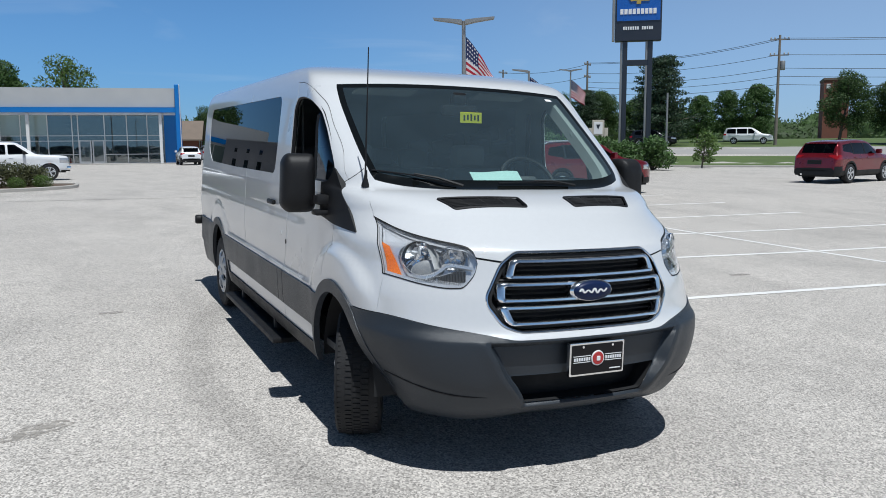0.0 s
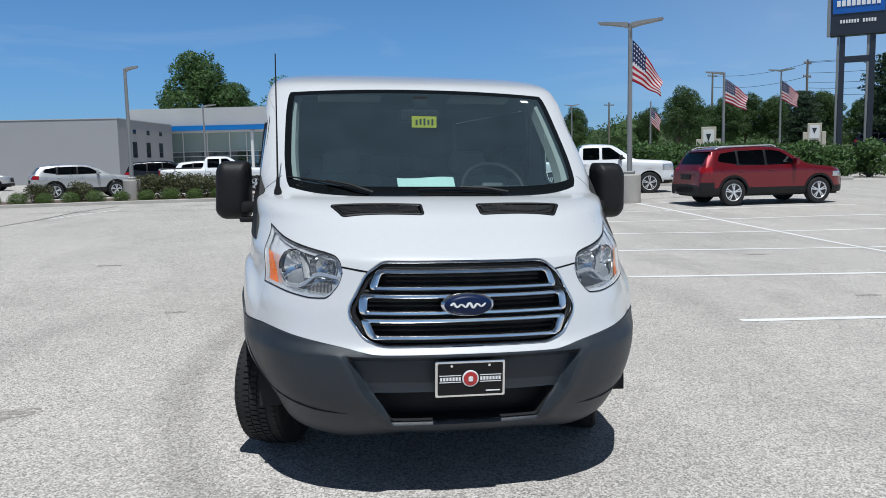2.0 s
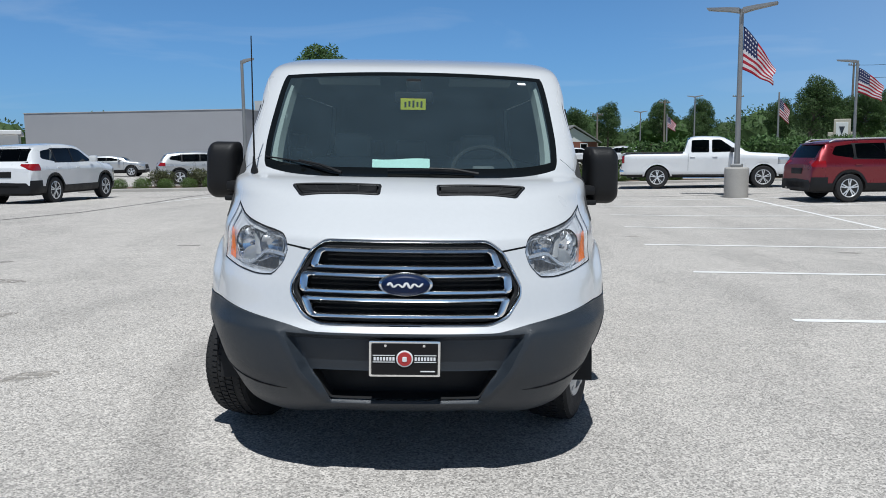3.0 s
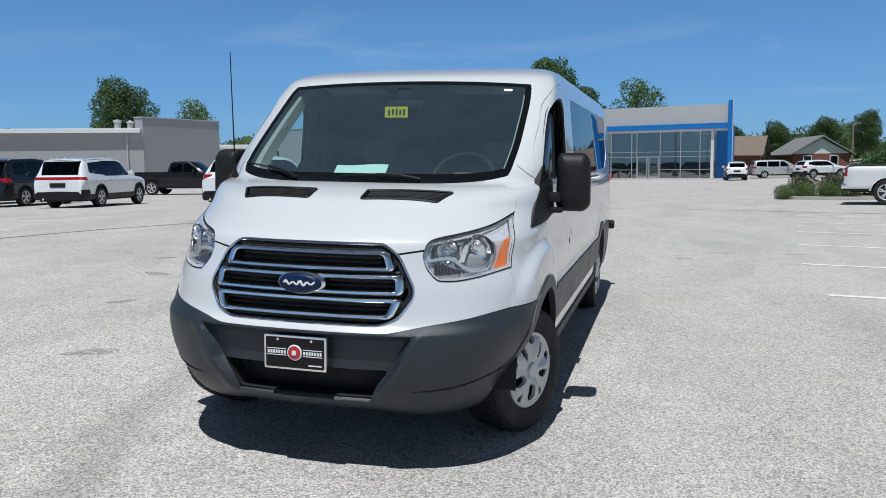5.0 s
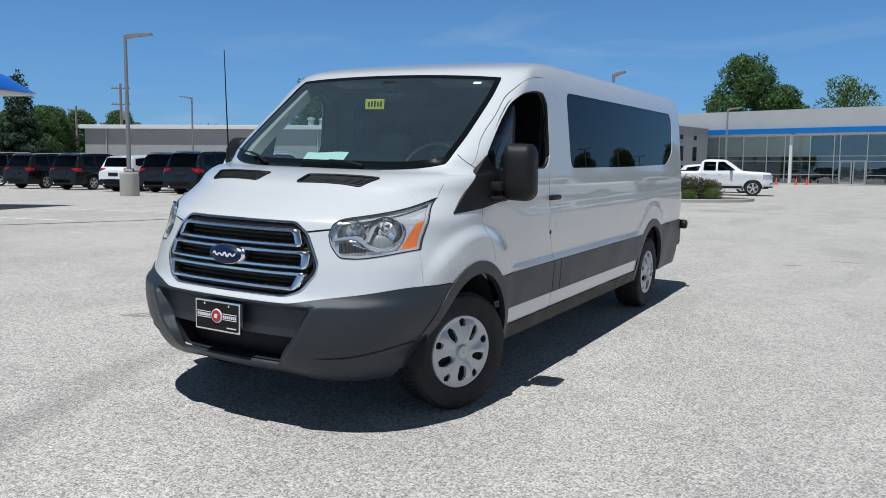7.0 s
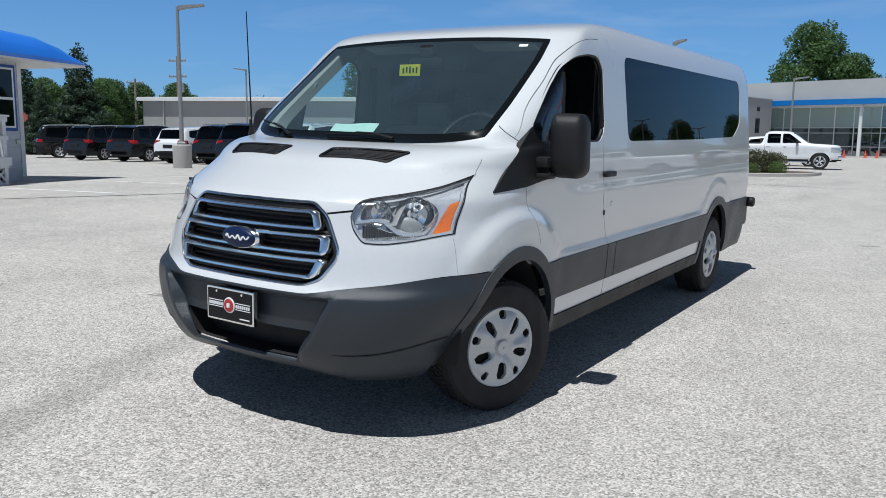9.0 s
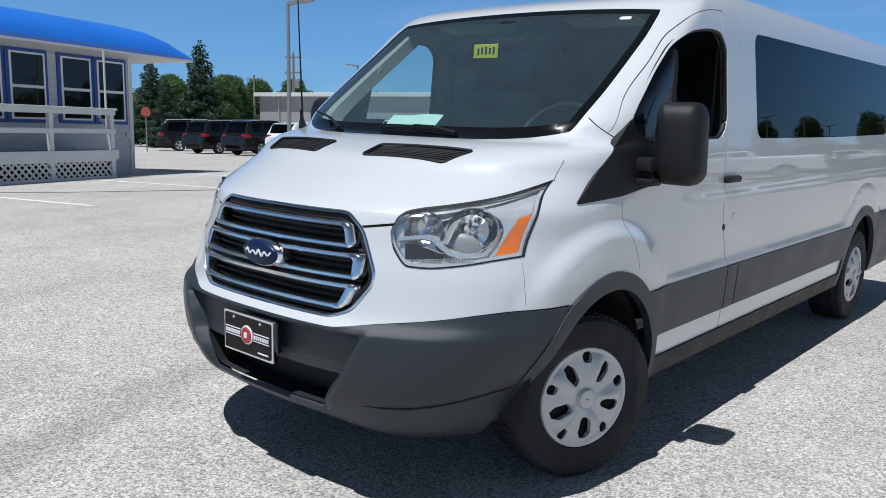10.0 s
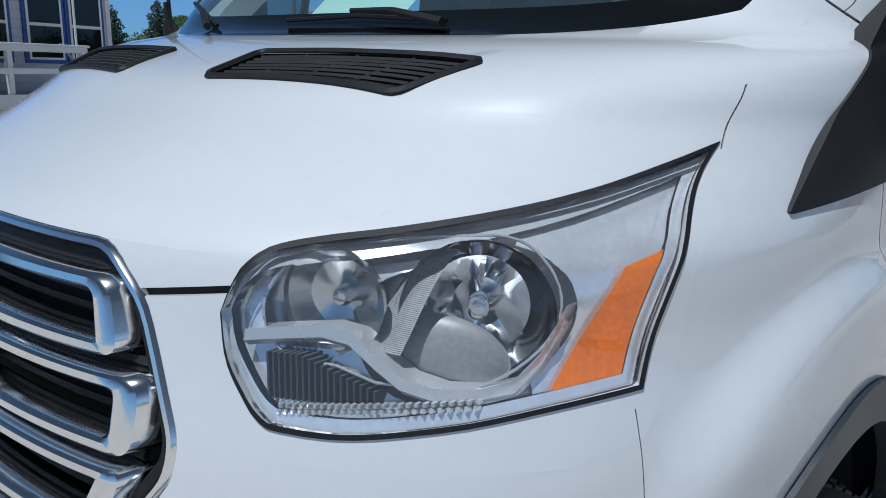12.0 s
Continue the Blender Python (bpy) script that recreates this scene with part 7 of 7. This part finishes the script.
def make_conifer(seed, high, spread, name="conifer", label="dark blue-green conifer with drooping boughs", count=12000, size=.19):
    rng = np.random.default_rng(seed)
    tree = thing(name, label, "tree", None, "trees")
    tr = bmesh.new()
    tube([(0, 0, -.1), (0, 0, high * .5), (0, 0, high * .98)], [high * .02, high * .012, high * .002], 8, False, tr)
    blobs = []
    for k in range(46):
        zf = .06 + .9 * k / 46
        a = k * 2.399 + rng.uniform(-.3, .3)
        ln = spread * (1 - zf) ** .8 * rng.uniform(.65, 1.1) + .15
        e = Vector((math.cos(a) * ln, math.sin(a) * ln, high * zf - ln * .10))
        tube([(0, 0, high * zf), tuple(e)], [high * .005, high * .001], 4, False, tr)
        blobs.append((tuple(e * .62 + Vector((0, 0, high * zf)) * .38), (ln * .48 + .1, ln * .48 + .1, high * .028 + .1)))
    blobs.append(((0, 0, high * .97), (.2, .2, high * .05)))
    part("trunk", tr, BARK, tree)
    crown(leaves(rng, blobs, count, size), NEEDLE, tree)
    return tree


def make_white_pine(seed, high, spread, count=15000, size=.20):
    """A broad old pine: level plumes of needles on long limbs, and an uneven rounded top."""
    rng = np.random.default_rng(seed)
    tree = thing("white_pine", "broad dark pine with level plumes of needles", "tree", None, "trees")
    tr = bmesh.new()
    tube([(0, 0, -.1), (.1, 0, high * .5), (0, .1, high * .95)], [high * .026, high * .016, high * .003], 8, False, tr)
    blobs = []
    for k in range(58):
        zf = .05 + .92 * k / 58
        a = k * 2.399 + rng.uniform(-.5, .5)
        ln = spread * min(1, 1.5 * (1 - zf) ** .62) * (.8 + .2 * math.sin(zf * 9)) * rng.uniform(.55, 1.12) + .2
        e = Vector((math.cos(a) * ln, math.sin(a) * ln, high * zf + ln * .16))
        tube([(0, 0, high * zf), tuple(e * .6 + Vector((0, 0, high * zf * .4))), tuple(e)], [high * .006, high * .004, high * .001], 4, False, tr)
        for u, w in ((.95, .26), (.60, .30), (.30, .24)):
            c = e * u + Vector((0, 0, high * zf)) * (1 - u)
            blobs.append((tuple(c), (spread * w, spread * w, high * .030)))
    part("trunk", tr, BARK, tree)
    crown(leaves(rng, blobs, count, size), NEEDLE, tree)
    return tree


def plant(tree, x, y, turn, k=1.0):
    """Set a first tree in its place, or copy it to a further one."""
    m = put(x, y, turn) @ Matrix.Diagonal((k, k, k, 1))
    if tree.get("set"):
        c = copy_thing(tree, put(x, y, turn))
        c.scale = (k, k, k)
        return c
    tree["set"] = 1
    tree.matrix_basis = m
    return tree


oak = make_tree(3, 11.5, 4.6, LEAFDARK, "broad_tree", "full broad-leaved tree with a dark green crown")
elm = make_tree(8, 9.5, 3.9, LEAF, "broad_tree", "rounded broad-leaved tree in summer leaf", .2)
tall = make_tree(21, 15.5, 5.2, LEAF, "tall_tree", "tall uneven tree rising behind the showroom", .3, .22, 16000, .2)
thin = make_tree(34, 12.5, 4.6, LEAFYOUNG, "thin_tree", "sparse young-leaved tree behind the roof", .4, .21, 3800, .5)
pine = make_white_pine(5, 12.0, 5.0)
spruce = make_conifer(9, 10.0, 3.4)

plant(tall, -14.8, 105.7, 0, 1.04)
plant(thin, -2.5, 106, 0, 1.0)
plant(elm, -9.9, 106.3, 40, 1.22)
plant(oak, -54.2, 69.5, 0, .92)
plant(thin, -47.5, 72, 90, .7)
for k, (x, y) in enumerate(((-80, 54), (-86, 50), (-84, 60), (-92, 56), (-78, 62))):
    plant(elm, x, y, k * 70, .80)
for x, y, k, t in ((-52.3, 32.6, .80, 0), (-55.0, 30.0, .66, 60), (-57, 27.5, .60, 120), (-50.8, 28.8, .50, 200)):
    plant(spruce, x, y, t, k)
for x, y, k, t in ((-60.5, 40.5, .62, 0), (-63.5, 42.5, .66, 120), (-66, 39, .6, 60)):
    plant(elm, x, y, t, k)
# behind the houses
for x, y, k, t in ((16, 122, .62, 0), (22, 121, .64, 60), (29, 125, .6, 130), (37, 121, .58, 200), (43, 124, .6, 20), (10, 126, .6, 80)):
    plant(oak, x, y, t, k)
# across the street
for x, y, k, t in ((54.3, 64.4, .78, 0), (50, 72, .52, 180)):
    plant(pine, x, y, t, k)
for x, y, k, t in ((67.0, 68.2, .60, 0), (68.2, 65.4, .66, 60), (63.0, 68.5, .55, 140), (60, 76, .52, 200)):
    plant(elm, x, y, t, k)
for x, y, k, t in ((66.5, 52.5, .70, 0), (69, 47, .84, 60), (73, 42, .85, 120), (78, 36, .95, 30), (71, 50, .6, 200), (84, 40, .9, 75)):
    plant(oak, x, y, t, k * .84)
for x, y, k, t in ((35.3, 70.3, .66, 30), (45, 79, .58, 0), (50, 83, .64, 60), (40.5, 88, .54, 130), (55, 77, .60, 40), (31, 88, .42, 90), (60, 74, .54, 77), (47, 90, .62, 200), (64, 80, .66, 10), (52.5, 80.5, .60, 150), (54.8, 83, .58, 240), (57.5, 79, .62, 300), (48.5, 86, .60, 20), (41.5, 80, .50, 260), (44.5, 84, .52, 110), (52, 94, .56, 170), (59.5, 84, .62, 45)):
    plant(oak, x, y, t, k * .84)
# the wood that closes the distance
rng = np.random.default_rng(77)
blobs = []
for k in range(120):
    a = radians(-25 + 250 * k / 120)
    r = 170 + 25 * math.sin(k * 1.7)
    blobs.append(((math.cos(a) * r, math.sin(a) * r, 3.5 + 1.2 * math.sin(k * 2.3)), (7, 7, 3.9 + 1.3 * math.sin(k * .9))))
cores = bmesh.new()
for c, r in blobs:
    ball_m = Matrix.Translation(c) @ Matrix.Diagonal((r[0] * .8, r[1] * .8, r[2] * .78, 1))
    for v in bmesh.ops.create_icosphere(cores, subdivisions=3, radius=1, matrix=ball_m)["verts"]:
        v.co.z += 1.1 * noise.noise(v.co * .45) + .5 * noise.noise(v.co * 1.3)
        v.co.x += .6 * noise.noise(v.co * .9)
core_me = bpy.data.meshes.new("wood_mass")
cores.to_mesh(core_me)
cores.free()
core_me.materials.append(LEAFDARK)
tagged(new("wood_mass", core_me), "dark green mass of far trees along the skyline", "trees", "", "stuff")
wood_me = leaves(rng, blobs, 160000, .36)
wood_me.materials.append(LEAFDARK)
tagged(new("distant_wood", wood_me), "dark green wooded skyline in the distance", "trees", "", "stuff")


def make_shrub(seed, rx, ry, rz, mat, name, label, count=1500, size=.055):
    rng = np.random.default_rng(seed)
    sh = thing(name, label, "shrub", None, "shrubs")
    st = bmesh.new()
    blobs = []
    for k in range(11):
        a = k * 2.4
        e = (math.cos(a) * rx * .55 * rng.uniform(.3, 1), math.sin(a) * ry * .55 * rng.uniform(.3, 1), rz * rng.uniform(.5, 1.45))
        tube([(0, 0, -.05), (e[0] * .6, e[1] * .6, e[2] * .55), e], [.02, .014, .005], 5, False, st)
        blobs.append((e, (rx * .48, ry * .48, rz * .52)))
    part("stems", st, BARK, sh)
    crown(leaves(rng, blobs, count, size), mat, sh)
    return sh


bush = make_shrub(11, .95, .8, .62, LEAF, "hedge_bush", "leafy green hedge bush", 2200, .075)


def make_ball(seed):
    """A small shrub clipped to a ball."""
    rng = np.random.default_rng(seed)
    sh = thing("clipped_shrub", "low clipped round green shrub", "shrub", None, "shrubs")
    st = bmesh.new()
    for k in range(7):
        a = k * 2.4
        tube([(0, 0, -.05), (math.cos(a) * .12, math.sin(a) * .12, .16), (math.cos(a) * .24, math.sin(a) * .24, .34)], [.016, .012, .005], 5, False, st)
    part("stems", st, BARK, sh)
    crown(leaves(rng, [((0, 0, .29), (.42, .42, .33)), ((0, 0, .27), (.30, .30, .24)), ((.08, .05, .33), (.33, .33, .30)), ((-.10, -.04, .28), (.32, .34, .29))], 4200, .022), LEAFYOUNG, sh)
    return sh


ball = make_ball(12)
LEAFBROWN = leaf_material("brownish green leaves", (0.105, 0.112, 0.050))
loose = make_shrub(13, .95, .85, .62, LEAFBROWN, "loose_shrub", "loose brownish green shrub in the planted island", 1900, .060)


def island(pts, label):
    """A planted island: mulch within a kerb."""
    bm = bmesh.new()
    bm.faces.new([bm.verts.new((x, y, land(x, y) + .10)) for x, y in pts])
    tagged(part("planting_bed", bm, MULCH, recalc=True), label, "planting bed", "", "structure")
    kerb("kerb", pts, True)


def curve(pts, n=10):
    out = []
    for (x, y) in pts:
        out.append((x, y))
    return rounded(out, 1.2, 6)


island(curve([(-13.4, 26.95), (-4.1, 28.4), (-2.2, 30.6), (-2.1, 33.4), (-3.6, 34.2), (-13.6, 30.6)]), "mulched planting island with shrubs")
for k in range(11):
    u = k / 10
    plant(ball, -11.9 + 8.6 * u, 27.75 + 1.55 * u + 1.2 * u ** 4, k * 50, .84 + .05 * math.sin(k * 2))
for k, (u, s) in enumerate(((.10, .72), (.27, .75), (.56, .95), (.66, 1.0), (.76, .95), (.86, .9), (.95, .8))):
    plant(loose, -11.6 + 8.4 * u, 29.0 + 2.3 * u, k * 77, s)
island(curve([(5.4, 31.6), (8.5, 29.6), (26, 31.5), (26, 34.0), (7.5, 33.6)]), "mulched planting island with shrubs")
for k, x in enumerate((6.1, 6.9, 7.7, 8.5, 9.6, 10.9, 12.4, 14.2)):
    plant(ball, x, 31.0 + .04 * k, k * 40, 1.0 + .1 * math.sin(k))
for k, (x, s) in enumerate(((6.9, .80), (8.1, .85))):
    plant(loose, x, 32.4, k * 77, s)
# the long hedge behind the bays
for k in range(24):
    u = .20 + .66 * k / 23
    x, y = 9.2 + 21.5 * u, 40.4 - 4.4 * u - .8 * math.sin(u * 9)
    plant(bush, x, y, k * 67, 1.50 + .2 * math.sin(k * 1.9))
for k in range(11):
    plant(bush, 10.0 + 1.85 * k, 33.0 + .12 * k, k * 47, 1.5 + .18 * math.sin(k * 2.7))
for k, (x, y) in enumerate(((31.6, 40.0), (33.0, 41.4))):
    plant(bush, x, y, k * 90, .95)
sap = make_tree(55, 2.3, 1.05, LEAFYOUNG, "sapling", "young leafy sapling on the grass verge", .22, .11, 900)
plant(sap, 33.7, 35.8, 0)
plant(sap, 30.8, 43.5, 90, .9)
